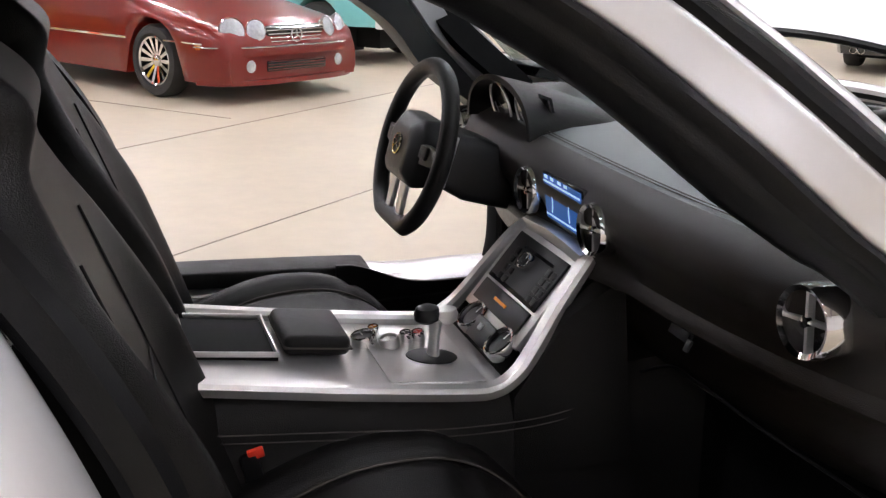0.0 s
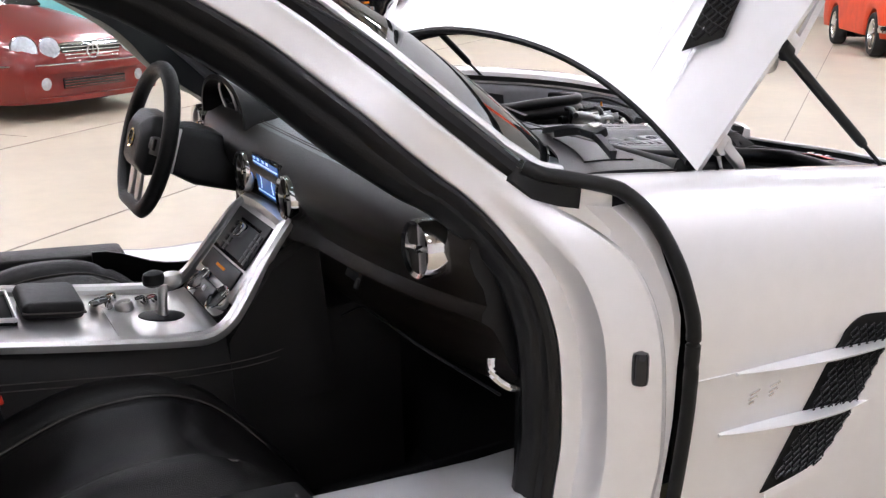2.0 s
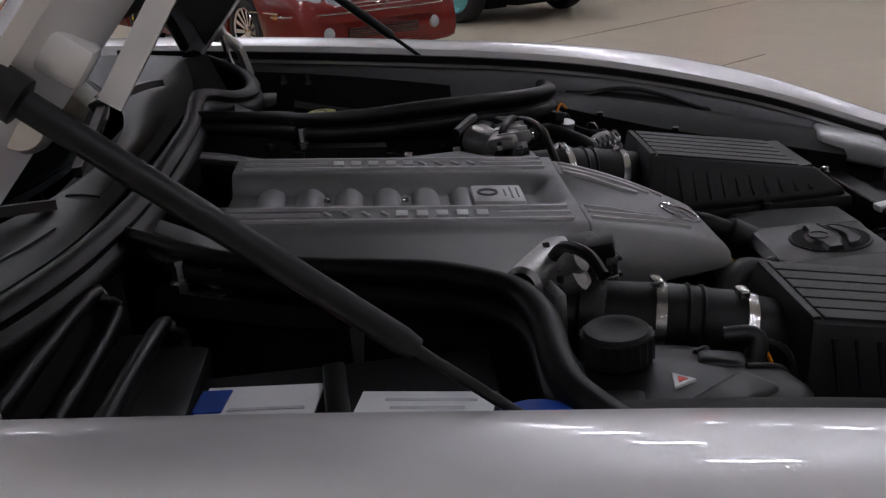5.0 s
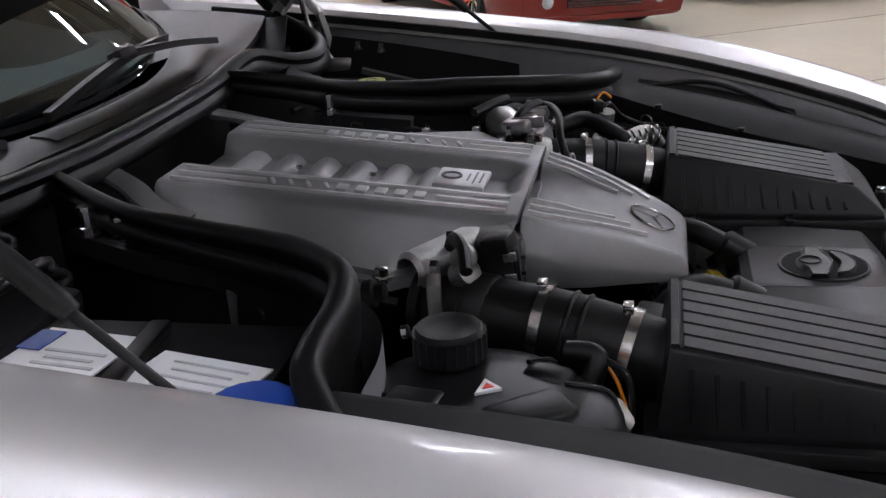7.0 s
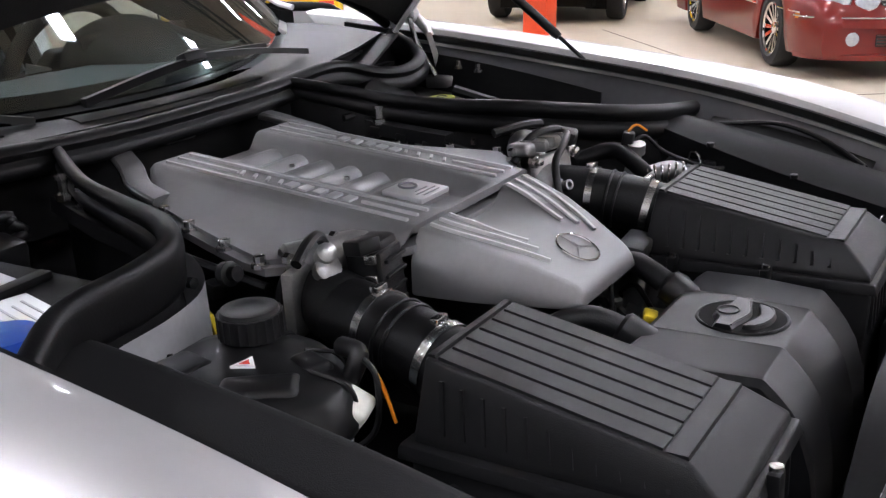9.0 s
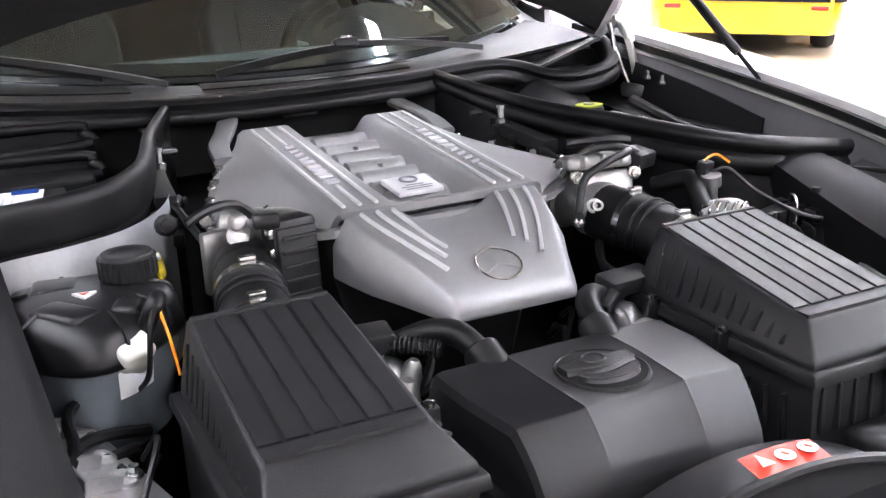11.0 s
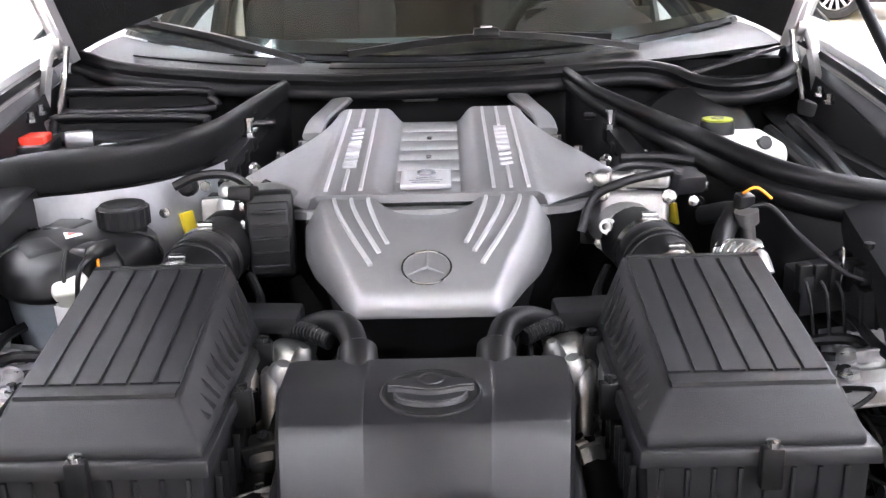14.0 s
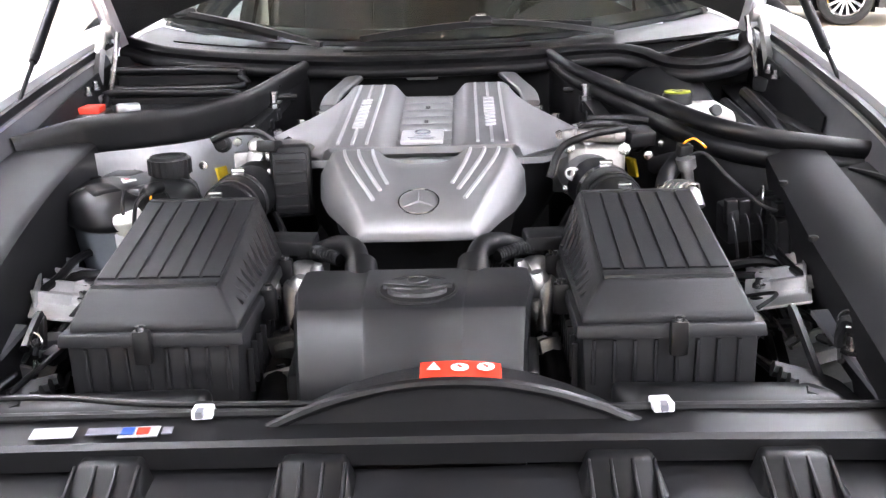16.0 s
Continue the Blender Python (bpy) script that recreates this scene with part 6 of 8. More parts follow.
def gap_fill():
    """Castings, plugs, pipes and loose wiring in the gaps round the engine."""
    rng = random.Random(5)
    for s in (-1, 1):
        # cast housings with bosses between the air boxes and the middle housing
        for x, y, z, a, b, h in ((0.035, 0.188, 0.615, 0.085, 0.055, 0.07), (-0.04, 0.205, 0.645, 0.06, 0.06, 0.05), (0.10, 0.20, 0.585, 0.06, 0.045, 0.05)):
            o = part("accessory_casting", box((x, s * y, z), (a, b, h), (8 * s, 12, 15 * s), 0.012, seg=3), ALU, car, "rough cast aluminium housing")
            for k in range(4):
                px, py = x + rng.uniform(-0.4, 0.4) * a, y + rng.uniform(-0.4, 0.4) * b
                part("boss", lathe([(0.011, 0), (0.010, 0.016), (0.007, 0.017), (0.007, 0.012), (0.0, 0.012)], pose(px, s * py, z + h * 0.42, rng.uniform(-15, 15), rng.uniform(-5, 20), 0), 12, None, False), ALU, o)
            part("casting_bolt", lathe([(0.0075, 0), (0.0075, 0.008), (0.0, 0.009)], pose(x + a * 0.3, s * (y - 0.015), z + h * 0.5, 0, 10, 0), 6, None, False), STEEL, o)
        part("boost_pipe", tube([(0.02, s * 0.215, 0.66), (0.06, s * 0.225, 0.672), (0.09, s * 0.222, 0.655)], 0.014, 12), ALU, car)
        if s > 0:
            part("pipe_flange", lathe([(0.012, 0), (0.012, 0.006), (0.007, 0.007), (0.007, 0.024), (0.0085, 0.025), (0.0085, 0.029), (0.005, 0.029), (0.005, 0.008), (0.0, 0.008)], pose(-0.158, 0.258, 0.790, 0, 75, -20), 16, None, False), ALU, car, "bright vacuum stub")
        part("black_bridge", box((0.0, s * 0.205, 0.722), (0.045, 0.085, 0.026), (0, 8, 6 * s), 0.006), PLASTIC, car, "black plastic duct bridge")
        # ribbed loom from the front cover to the air boxes
        pts = [(0.06, s * 0.12, 0.712), (0.03, s * 0.155, 0.715), (0.0, s * 0.19, 0.705)]
        loom = part("ribbed_loom", tube(pts, 0.010, 8), RUBBER, car)
        for q in smooth_path(pts, 8)[1:-1]:
            part("loom_ring", torus(0.0105, 0.0016, Matrix.Translation(q) @ pose(0, 0, 0, 90, 0, 40 * s), 12, 4), PLASTIC, loom)
        for k in range(16):
            x, y, z = rng.uniform(-0.12, 0.34), rng.uniform(0.475, 0.60), rng.uniform(0.56, 0.68)
            q = Vector((x, s * y, z))
            pts = [q, q + Vector((rng.uniform(-0.06, 0.06), s * rng.uniform(-0.03, 0.05), rng.uniform(0.0, 0.05))), q + Vector((rng.uniform(-0.12, 0.12), s * rng.uniform(-0.02, 0.06), rng.uniform(-0.06, 0.02)))]
            part("loose_wire", tube(pts, rng.choice((0.003, 0.004, 0.007)), 6), rng.choice((RUBBER, PLASTIC_SMOOTH, RUBBER, PLASTIC)), car)
            if k % 3 == 0:
                part("connector", box(pts[-1], (0.022, 0.03, 0.018), (rng.uniform(-20, 20), rng.uniform(-20, 20), rng.uniform(0, 90)), 0.003), rng.choice((PLASTIC_SMOOTH, PLASTIC_SMOOTH, GREY_METAL)), car)
            if k % 5 == 0:
                part("pipe_clip", torus(0.011, 0.002, Matrix.Translation(pts[1]) @ pose(0, 0, 0, rng.uniform(0, 90), 90, 0), 14, 5), STEEL, car)
        for k in range(12):
            x, y, z = rng.uniform(-0.13, 0.10), rng.uniform(0.10, 0.23), rng.uniform(0.60, 0.69)
            q = Vector((x, s * y, z))
            part("loose_wire", tube([q, q + Vector((0.03, s * rng.uniform(-0.03, 0.03), 0.02)), q + Vector((rng.uniform(0.04, 0.09), s * rng.uniform(-0.03, 0.04), -0.02))], rng.choice((0.004, 0.006)), 6), rng.choice((RUBBER, PLASTIC_SMOOTH)), car)
        # sensor and bracket beside the battery partition
        part("screw", lathe([(0.008, 0), (0.008, 0.006), (0.0, 0.007)], pose(-0.255, s * 0.40, 0.80, 0, 80, 0), 8, None, False), STEEL, car)
        part("plastic_nut", lathe([(0.016, 0), (0.016, 0.01), (0.010, 0.012), (0.010, 0.022), (0.0, 0.023)], pose(-0.30, s * 0.372, 0.83, 0, 80, 0), 12, None, False), PLASTIC_SMOOTH, car)
        part("strap_clip", box((-0.205, s * 0.605, 0.785), (0.02, 0.035, 0.012), (0, 20, 20), 0.003), STEEL, car)


gap_fill()


def front_panel():
    """Fan shroud, lock carrier and the brackets ahead of it."""
    before = set(bpy.data.objects)
    bar = part("lock_carrier", sweep([(0.445, -0.66, 0.628), (0.452, -0.3, 0.636), (0.455, 0.05, 0.640), (0.452, 0.35, 0.638), (0.445, 0.66, 0.630)], [(-0.030, -0.03), (0.032, -0.03), (0.032, -0.004), (0.026, 0.002), (-0.024, 0.006), (-0.030, 0.0)], steps=6), PLASTIC_SMOOTH, car, "black lock carrier beam across the nose")
    part("edge_bead", tube([(0.418, -0.66, 0.640), (0.424, -0.3, 0.646), (0.427, 0.05, 0.648), (0.424, 0.35, 0.646), (0.418, 0.66, 0.640)], 0.006, 8), RUBBER, bar)
    part("bonnet_cable", tube([(0.41, -0.66, 0.655), (0.40, -0.45, 0.66), (0.415, -0.28, 0.655), (0.42, 0.0, 0.656)], 0.004, 8), PLASTIC_SMOOTH, bar)

    def f(u, v):
        n = 2 * u - 1
        z = 0.700 - 0.085 * n * n
        return (0.345 + 0.075 * v, 0.055 + n * 0.24, z - 0.012 * v - 0.02 * (1 - v))
    shroud = part("fan_shroud", sheet(f, 24, 6, 0.008), PLASTIC, car, "black arched fan shroud")
    arch = [(0.425, 0.055 + n * 0.215, 0.692 - 0.055 * n * n) for n in np.linspace(-1, 1, 11)]
    part("arch_bead", tube(arch, 0.007, 8, steps=2), PLASTIC_SMOOTH, shroud)
    part("shroud_front", sheet(lambda u, v: (0.427, 0.055 + (2 * u - 1) * 0.225, 0.69 - 0.06 * (2 * u - 1) ** 2 - (0.69 - 0.06 * (2 * u - 1) ** 2 - 0.62) * v), 20, 3, 0.004), PLASTIC, shroud)
    lab = part("warning_sticker", sheet(lambda u, v: (0.392 + 0.032 * v, 0.018 + 0.094 * u, 0.7045 - 0.085 * ((0.018 + 0.094 * u - 0.055) / 0.24) ** 2 - 0.006 * v), 10, 2, 0.001), RED_PLASTIC, car, "red warning sticker with white symbols")
    for i, y in enumerate((0.034, 0.064, 0.094)):
        if i == 0:
            bm = prism([(0.418, y - 0.008), (0.398, y), (0.418, y + 0.008)], 0.7045, 0.7055)
        else:
            bm = lathe([(0.0105, 0), (0.0105, 0.001), (0.0, 0.0012)], Matrix.Translation((0.408, y, 0.7025)), 18, None, False)
        part("symbol", bm, WHITE_LABEL, lab)
        part("symbol_stroke", box((0.408, y, 0.7045), (0.008, 0.003, 0.001), (0, 0, 30)), RED_PLASTIC, lab)
    for y in (-0.238, 0.297):
        part("clip", box((0.428, y, 0.652), (0.03, 0.024, 0.012), (0, -6, 4), 0.002), WHITE_LABEL, bar, "white plastic clip")
        part("clip_notch", box((0.445, y, 0.657), (0.014, 0.008, 0.008)), INK, bar)
    for y, w, m in ((-0.405, 0.050, TANK_LABEL), (-0.345, 0.04, INK), (-0.305, 0.045, TANK_LABEL), (-0.318, 0.014, BLUE_PLASTIC), (-0.300, 0.014, RED_PLASTIC), (-0.272, 0.012, INK)):
        part("carrier_label", box((0.462, y, 0.643 + (0.0015 if m in (BLUE_PLASTIC, RED_PLASTIC, INK) else 0)), (0.022 if m is TANK_LABEL else 0.014, w, 0.001), (0, 6, 3)), m, bar)
    part("front_skin", sheet(lambda u, v: (0.478 + 0.40 * v - 0.10 * (2 * u - 1) ** 2, 1.22 * (u - 0.5), 0.600 - 0.012 * v), 16, 4, 0.006), PLASTIC, car, "black cover ahead of the lock carrier")
    for y in (-0.33, -0.10, 0.24, 0.43):
        b = part("grille_bracket", frustum([(0.585, 0.485, 0.57, y - 0.06, y + 0.06), (0.60, 0.485, 0.54, y - 0.045, y + 0.045), (0.625, 0.48, 0.505, y - 0.035, y + 0.035)], 0.006), PLASTIC_SMOOTH, car, "black moulded grille bracket")
        for k in range(4):
            part("bracket_rib", box((0.53, y - 0.036 + 0.024 * k, 0.606), (0.06, 0.004, 0.016), (0, 22, 0), 0.001), PLASTIC_SMOOTH, b)
    for o in set(bpy.data.objects) - before:
        arch = o.name.split(".")[0] in ("fan_shroud", "arch_bead", "shroud_front", "warning_sticker", "symbol", "symbol_stroke")
        o.data.transform(Matrix.Translation((0.044 if arch else 0.022, 0, -0.004)))
    # nose of the car, ahead of the view
    top = [(0.665, 0.70, 0.650), (0.745, 0.665, 0.622), (0.83, 0.55, 0.608), (0.90, 0.42, 0.602), (0.945, 0.24, 0.598), (0.965, 0.0, 0.597)]
    line = smooth_path(top + [(x, -y, z) for x, y, z in top[-2::-1]], 5)
    rings = []
    for p in line:
        o = Vector((p.x - 0.15, 1.1 * p.y, 0)).normalized()
        rings.append([p + o * a + Vector((0, 0, h)) for a, h in ((-0.004, -0.05), (0.0, -0.004), (0.006, 0.0), (0.05, -0.010), (0.085, -0.032), (0.105, -0.075), (0.11, -0.16), (0.10, -0.30), (0.06, -0.44))])
    bm = loft(rings, closed=False, caps=False)
    bump = part("front_bumper", bm, SILVER, car, "silver front bumper skin")
    rings = []
    for p in line:
        o = Vector((p.x - 0.15, 1.1 * p.y, 0)).normalized()
        rings.append([p + o * a + Vector((0, 0, h)) for a, h in ((-0.007, -0.010), (-0.012, -0.05), (-0.05, -0.12), (-0.10, -0.30))])
    part("bumper_liner", loft(rings, closed=False, caps=False), PLASTIC_SMOOTH, bump, "black liner behind the bumper")
    for s in (-1, 1):
        o = part("headlamp", box((0.53, s * 0.625, 0.668), (0.15, 0.11, 0.05), (0, 14, -14 * s), 0.012, seg=3), TOWER_METAL, car, "bright back of the headlamp housing")
        part("lamp_cover", box((0.62, s * 0.60, 0.66), (0.05, 0.09, 0.06), (0, 14, -14 * s), 0.01), PLASTIC, o)
        part("lamp_lens", sheet(lambda u, v: (0.50 + 0.20 * u, s * (0.70 + 0.05 * v - 0.05 * u), 0.700 - 0.07 * u - 0.05 * v), 8, 5, 0.006), CLEAR, o, "clear headlamp lens")


front_panel()


def wheels():
    for x in (0.12, -2.56):
        for s in (-1, 1):
            m = pose(x, s * 0.80, 0.335 + 0.02 - 0.038 * x - 0.028 * s * 0.80, 90, 0, 0)
            w = part("wheel", torus(0.255, 0.08, m, 36, 12), TYRE, car, "black tyre on a dark alloy wheel")
            part("rim", lathe([(0.20, -0.09), (0.24, -0.09), (0.225, 0.0), (0.24, 0.09), (0.20, 0.09), (0.05, 0.05 * s)], m, 28), GREY_METAL, w)


wheels()

# ---- cabin ----
def dashboard():
    def section(y):
        """(x, z) from under the windscreen over the roll to the knee panel."""
        mid = max(0, 1 - (abs(y) / 0.20) ** 4)
        k = -0.03 * mid
        return [(-0.90, 0.950), (-1.00, 0.962), (-1.12, 0.968), (-1.22, 0.966), (-1.285, 0.956), (-1.322, 0.940), (-1.342, 0.915), (-1.345, 0.890),
                (-1.335, 0.862), (-1.318, 0.835), (-1.312 + k, 0.805), (-1.322 + k, 0.792), (-1.322 + k, 0.780), (-1.300, 0.762), (-1.285, 0.735), (-1.262, 0.680), (-1.215, 0.622), (-1.10, 0.585)]
    ys = np.linspace(-0.715, 0.715, 41)
    def skin(lo, hi):
        return loft([[(x + 0.085 * (abs(y) / 0.715) ** 3, y, z) for x, z in section(y)[lo:hi]] for y in ys], closed=False, caps=False)
    # one leather in two colours: browned by reflection below, lit from the glass above
    dash = part("dashboard", skin(4, None), DASH_LEATHER, car, "warm black leather dashboard with stitched roll, brown floor reflection in its colour")
    part("dash_top", skin(0, 5), DASH_TOP_LIT, dash, "black leather top of the dashboard, windscreen light painted into its colour")
    for s in (-1, 1):
        pts = [(x + 0.085, s * 0.716, z) for x, z in section(0.7)]
        bm = bmesh.new()
        bm.faces.new([bm.verts.new(p) for p in pts])
        part("dash_end", bm, PLASTIC, dash)
    for dx, dz in ((-1.276, 0.9605), (-1.270, 0.9622)):
        pts = [(dx + 0.085 * (abs(y) / 0.715) ** 3, y, dz) for y in np.linspace(-0.70, 0.30, 20)]
        part("stitching", sweep(pts, ring_profile(0.0012, 5), steps=1), STITCH, dash, "pale stitched seam")
    pts = [(-1.318 + 0.085 * (abs(y) / 0.715) ** 3, y, 0.793) for y in np.linspace(-0.70, -0.18, 12)]
    part("stitching", sweep(pts, ring_profile(0.0012, 5), steps=1), STITCH, dash)
    pts = [(-1.25, -0.16, 0.60), (-1.232, -0.24, 0.645), (-1.228, -0.30, 0.645), (-1.222, -0.45, 0.640), (-1.20, -0.62, 0.633), (-1.19, -0.70, 0.63)]
    part("glovebox_seam", tube(pts, 0.003, 6), PLASTIC_SMOOTH, dash)
    part("glovebox_handle", box((-1.298, -0.35, 0.762), (0.010, 0.055, 0.022), (0, 25, 0), 0.004), SHIELD, dash, "black glovebox handle")
    part("handle_pull", box((-1.308, -0.385, 0.755), (0.006, 0.012, 0.020), (0, 25, 0), 0.002), PLASTIC, dash)
    # speaker lid on the top
    part("speaker_grille", box((-1.10, -0.28, 0.970), (0.10, 0.13, 0.006), (0, 1, 12), 0.002), HONEYCOMB, dash)
    part("demister_slot", box((-0.935, -0.05, 0.962), (0.025, 0.75, 0.008), (0, 0, 0), 0.002), GLOSS_BLACK, dash)
    # binnacle
    def hood(u, v):
        a = math.pi * v
        x = -1.05 - 0.262 * u
        return (x, 0.375 + 0.172 * math.cos(a), 0.938 + (0.020 + 0.092 * u ** 0.75) * math.sin(a) ** 0.75)
    b = part("instrument_hood", sheet(hood, 14, 24, 0.012), LEATHER, dash, "black leather instrument hood")
    face = part("instrument_face", box((-1.245, 0.375, 0.965), (0.012, 0.30, 0.12), (0, -14, 0), 0.004), GLOSS_BLACK, b)
    for y in (0.305, 0.445):
        m = pose(-1.272, y, 0.975, 0, -104, 0)
        part("dial_rim", torus(0.052, 0.0030, m, 36, 8), SATIN_SILVER, face, "chrome dial rim")
        part("dial", lathe([(0.050, 0.0), (0.0, 0.0005)], m, 32, None, False), GLOSS_BLACK, face)
        part("needle", box((-1.276, y + 0.012, 0.968), (0.002, 0.030, 0.002), (35, 0, 0)), INK, face)
    # air vents with crossed vanes
    for x, y, z, r in ((-1.335, 0.135, 0.868, 0.047), (-1.335, -0.135, 0.868, 0.047), (-1.292, -0.625, 0.890, 0.051), (-1.292, 0.625, 0.890, 0.051)):
        aim = pose(x, y, z, 0, -88, 0)
        vent = part("air_vent", lathe([(r * 0.82, -0.05), (r, -0.03), (r, 0.010), (r * 0.94, 0.018), (r * 0.80, 0.014), (r * 0.78, -0.03)], aim, 36), CHROME, dash, "round chrome air vent with crossed vanes")
        part("vent_bowl", lathe([(r * 0.80, -0.012), (0.0, -0.012)], aim, 30, None, False), GLOSS_BLACK, vent)
        for ang in (8, 98):
            m = aim @ Matrix.Rotation(math.radians(ang), 4, "Z")
            bm = box((0, 0, 0.004), (r * 1.62, 0.006, 0.012), bevel=0.0015)
            bmesh.ops.transform(bm, matrix=m, verts=bm.verts)
            part("vane", bm, SATIN_SILVER, vent)
        part("vane_hub", lathe([(0.008, 0.006), (0.008, 0.014), (0.0, 0.016)], aim, 16, None, False), CHROME, vent)
    # display between the middle vents
    scr = part("display", box((-1.332, -0.012, 0.876), (0.012, 0.165, 0.098), (0, -8, 0), 0.003), GLOSS_BLACK, dash, "lit colour display between the vents")
    part("display_glass", box((-1.3395, -0.012, 0.877), (0.002, 0.150, 0.084), (0, -8, 0)), SCREEN_GLOW, scr)
    for dz, h in ((0.030, 0.0035), (-0.034, 0.0035)):
        part("display_line", box((-1.3412 - 0.14 * dz, -0.012, 0.877 + dz), (0.001, 0.146, h), (0, -8, 0)), SCREEN_LINE, scr)
    for y in (0.05, 0.025, -0.005, -0.03):
        part("display_mark", box((-1.3465, y, 0.916), (0.001, 0.012, 0.006), (0, -8, 0)), SCREEN_LINE, scr)
    for y in (0.045, -0.05):
        pts = [(-1.3415, y, 0.90), (-1.3405, y * 0.7, 0.875), (-1.3385, y * 0.75, 0.85)]
        part("display_mark", tube(pts, 0.0012, 5), SCREEN_LINE, scr)
    part("door_lever", tube([(-1.222, -0.722, 0.715), (-1.224, -0.73, 0.690), (-1.20, -0.735, 0.665), (-1.175, -0.735, 0.655)], 0.008, 8), CHROME, car, "chrome release lever beside the dash")
    return dash


dashboard()


def deck(x):
    return spline(x, (-2.10, -2.0, -1.8, -1.6, -1.52, -1.48), (0.700, 0.688, 0.652, 0.617, 0.610, 0.622))


def console():
    tunnel = []
    for x in np.linspace(-2.35, -1.12, 16):
        zt = deck(x) - 0.012 if x < -1.48 else 0.61 + (x + 1.48) * 0.05
        tunnel.append([(x, -0.19, 0.20), (x, -0.178, zt - 0.05), (x, -0.155, zt), (x, 0.155, zt), (x, 0.178, zt - 0.05), (x, 0.19, 0.20)])
    con = part("centre_console", loft(tunnel), LEATHER, car, "black leather transmission tunnel with silver console")
    for s in (-1, 1):
        for d in (0.0, 0.014):
            pts = [(-2.0, s * 0.184, 0.625 - d), (-1.8, s * 0.184, 0.595 - d), (-1.6, s * 0.184, 0.565 - d), (-1.45, s * 0.184, 0.558 - d), (-1.36, s * 0.184, 0.575 - d), (-1.32, s * 0.184, 0.62 - d)]
            part("stitching", tube(pts, 0.0012, 5), STITCH, con)
        part("side_gusset", loft([[(-1.50, s * 0.150, 0.60), (-1.50, s * 0.178, 0.60), (-1.50, s * 0.185, 0.45)], [(-1.40, s * 0.145, 0.745), (-1.40, s * 0.176, 0.735), (-1.40, s * 0.19, 0.45)], [(-1.30, s * 0.14, 0.80), (-1.30, s * 0.176, 0.79), (-1.28, s * 0.20, 0.45)]]), LEATHER, con)
    plate = []
    for x in np.linspace(-2.02, -1.50, 14):
        z = deck(x)
        plate.append([(x, -0.150, z - 0.006), (x, -0.148, z), (x, 0.148, z), (x, 0.150, z - 0.006)])
    top = part("console_plate", loft(plate), SATIN_SILVER, con, "brushed silver console plate")
    for s in (-1, 1):
        pts = [(-1.345, s * 0.118, 0.812), (-1.375, s * 0.133, 0.785), (-1.42, s * 0.145, 0.730), (-1.462, s * 0.157, 0.675), (-1.495, s * 0.165, 0.640), (-1.535, s * 0.168, 0.621), (-1.60, s * 0.168, 0.626), (-1.80, s * 0.164, 0.660), (-2.03, s * 0.160, 0.705)]
        part("console_rail", sweep(pts, [(-0.016, -0.012), (0.013, -0.014), (0.015, 0.002), (0.008, 0.009), (-0.012, 0.009), (-0.018, 0.002)], up=(-0.4, 0, 1), steps=6), SATIN_SILVER, con, "satin silver rail round the console")
    part("stack_trim", sweep([(-1.345, -0.120, 0.812), (-1.342, 0.0, 0.817), (-1.345, 0.120, 0.812)], [(-0.014, -0.012), (0.013, -0.012), (0.013, 0.007), (-0.014, 0.007)], steps=4), SATIN_SILVER, con)
    # sloping centre stack
    origin = Matrix.Translation((-1.418, 0.0, 0.735)) @ Matrix(((0, 0.65, -0.76, 0), (1, 0, 0, 0), (0, 0.76, 0.65, 0), (0, 0, 0, 1)))

    def on(cx, cy, w, h, d, lift=0.0, bevel=0.002, bm=None):
        one = box((cx, cy, lift), (w, h, d), bevel=bevel)
        bmesh.ops.transform(one, matrix=origin, verts=one.verts)
        return merge(bm, one)
    face = part("stack_face", on(0, 0.0, 0.245, 0.185, 0.02, -0.012), SATIN_SILVER, con)
    radio = part("radio_panel", on(0, 0.028, 0.205, 0.105, 0.006, 0.001), PLASTIC_SMOOTH, con, "dark radio panel with knob and keys")
    part("cd_slot", on(-0.01, 0.060, 0.12, 0.006, 0.003, 0.005, 0), GLOSS_BLACK, radio)
    for i in range(4):
        for j in range(4):
            part("key", on(-0.088 + 0.018 * i if i < 2 else 0.040 + 0.022 * (i - 2), 0.046 - 0.019 * j, 0.015, 0.014, 0.004, 0.005, 0.001), PLASTIC, radio)
    part("key_strip", on(0, -0.020, 0.19, 0.008, 0.003, 0.005, 0.0), GLOSS_BLACK, radio)
    lower = part("climate_panel", on(0, -0.052, 0.20, 0.045, 0.006, 0.001), PLASTIC_SMOOTH, con)
    part("climate_light", on(0.0, -0.050, 0.05, 0.006, 0.002, 0.005, 0), AMBER, lower)

    def knob(at, r, h, mat, ring, name, label, parent):
        k = part(name, lathe([(r, 0), (r, h * 0.8), (r * 0.95, h * 0.95), (r * 0.87, h), (r * 0.78, h * 0.95), (r * 0.74, h * 0.6), (0.0, h * 0.6)], at, 28, None, False), ring, parent, label)
        part("knob_face", lathe([(r * 0.72, h * 0.66), (0.0, h * 0.70)], at, 24, None, False), mat, k)
        part("knob_mark", box((0, r * 0.45, h * 0.74), (r * 0.07, r * 0.4, 0.001), bm=None), WHITE_LABEL, k).data.transform(at)
    knob(origin @ Matrix.Translation((0.005, 0.038, 0.004)), 0.017, 0.016, PLASTIC, CHROME, "volume_knob", "chrome volume knob", con)
    tilt = Matrix(((0, 0.80, -0.60, 0), (1, 0, 0, 0), (0, 0.60, 0.80, 0), (0, 0, 0, 1)))
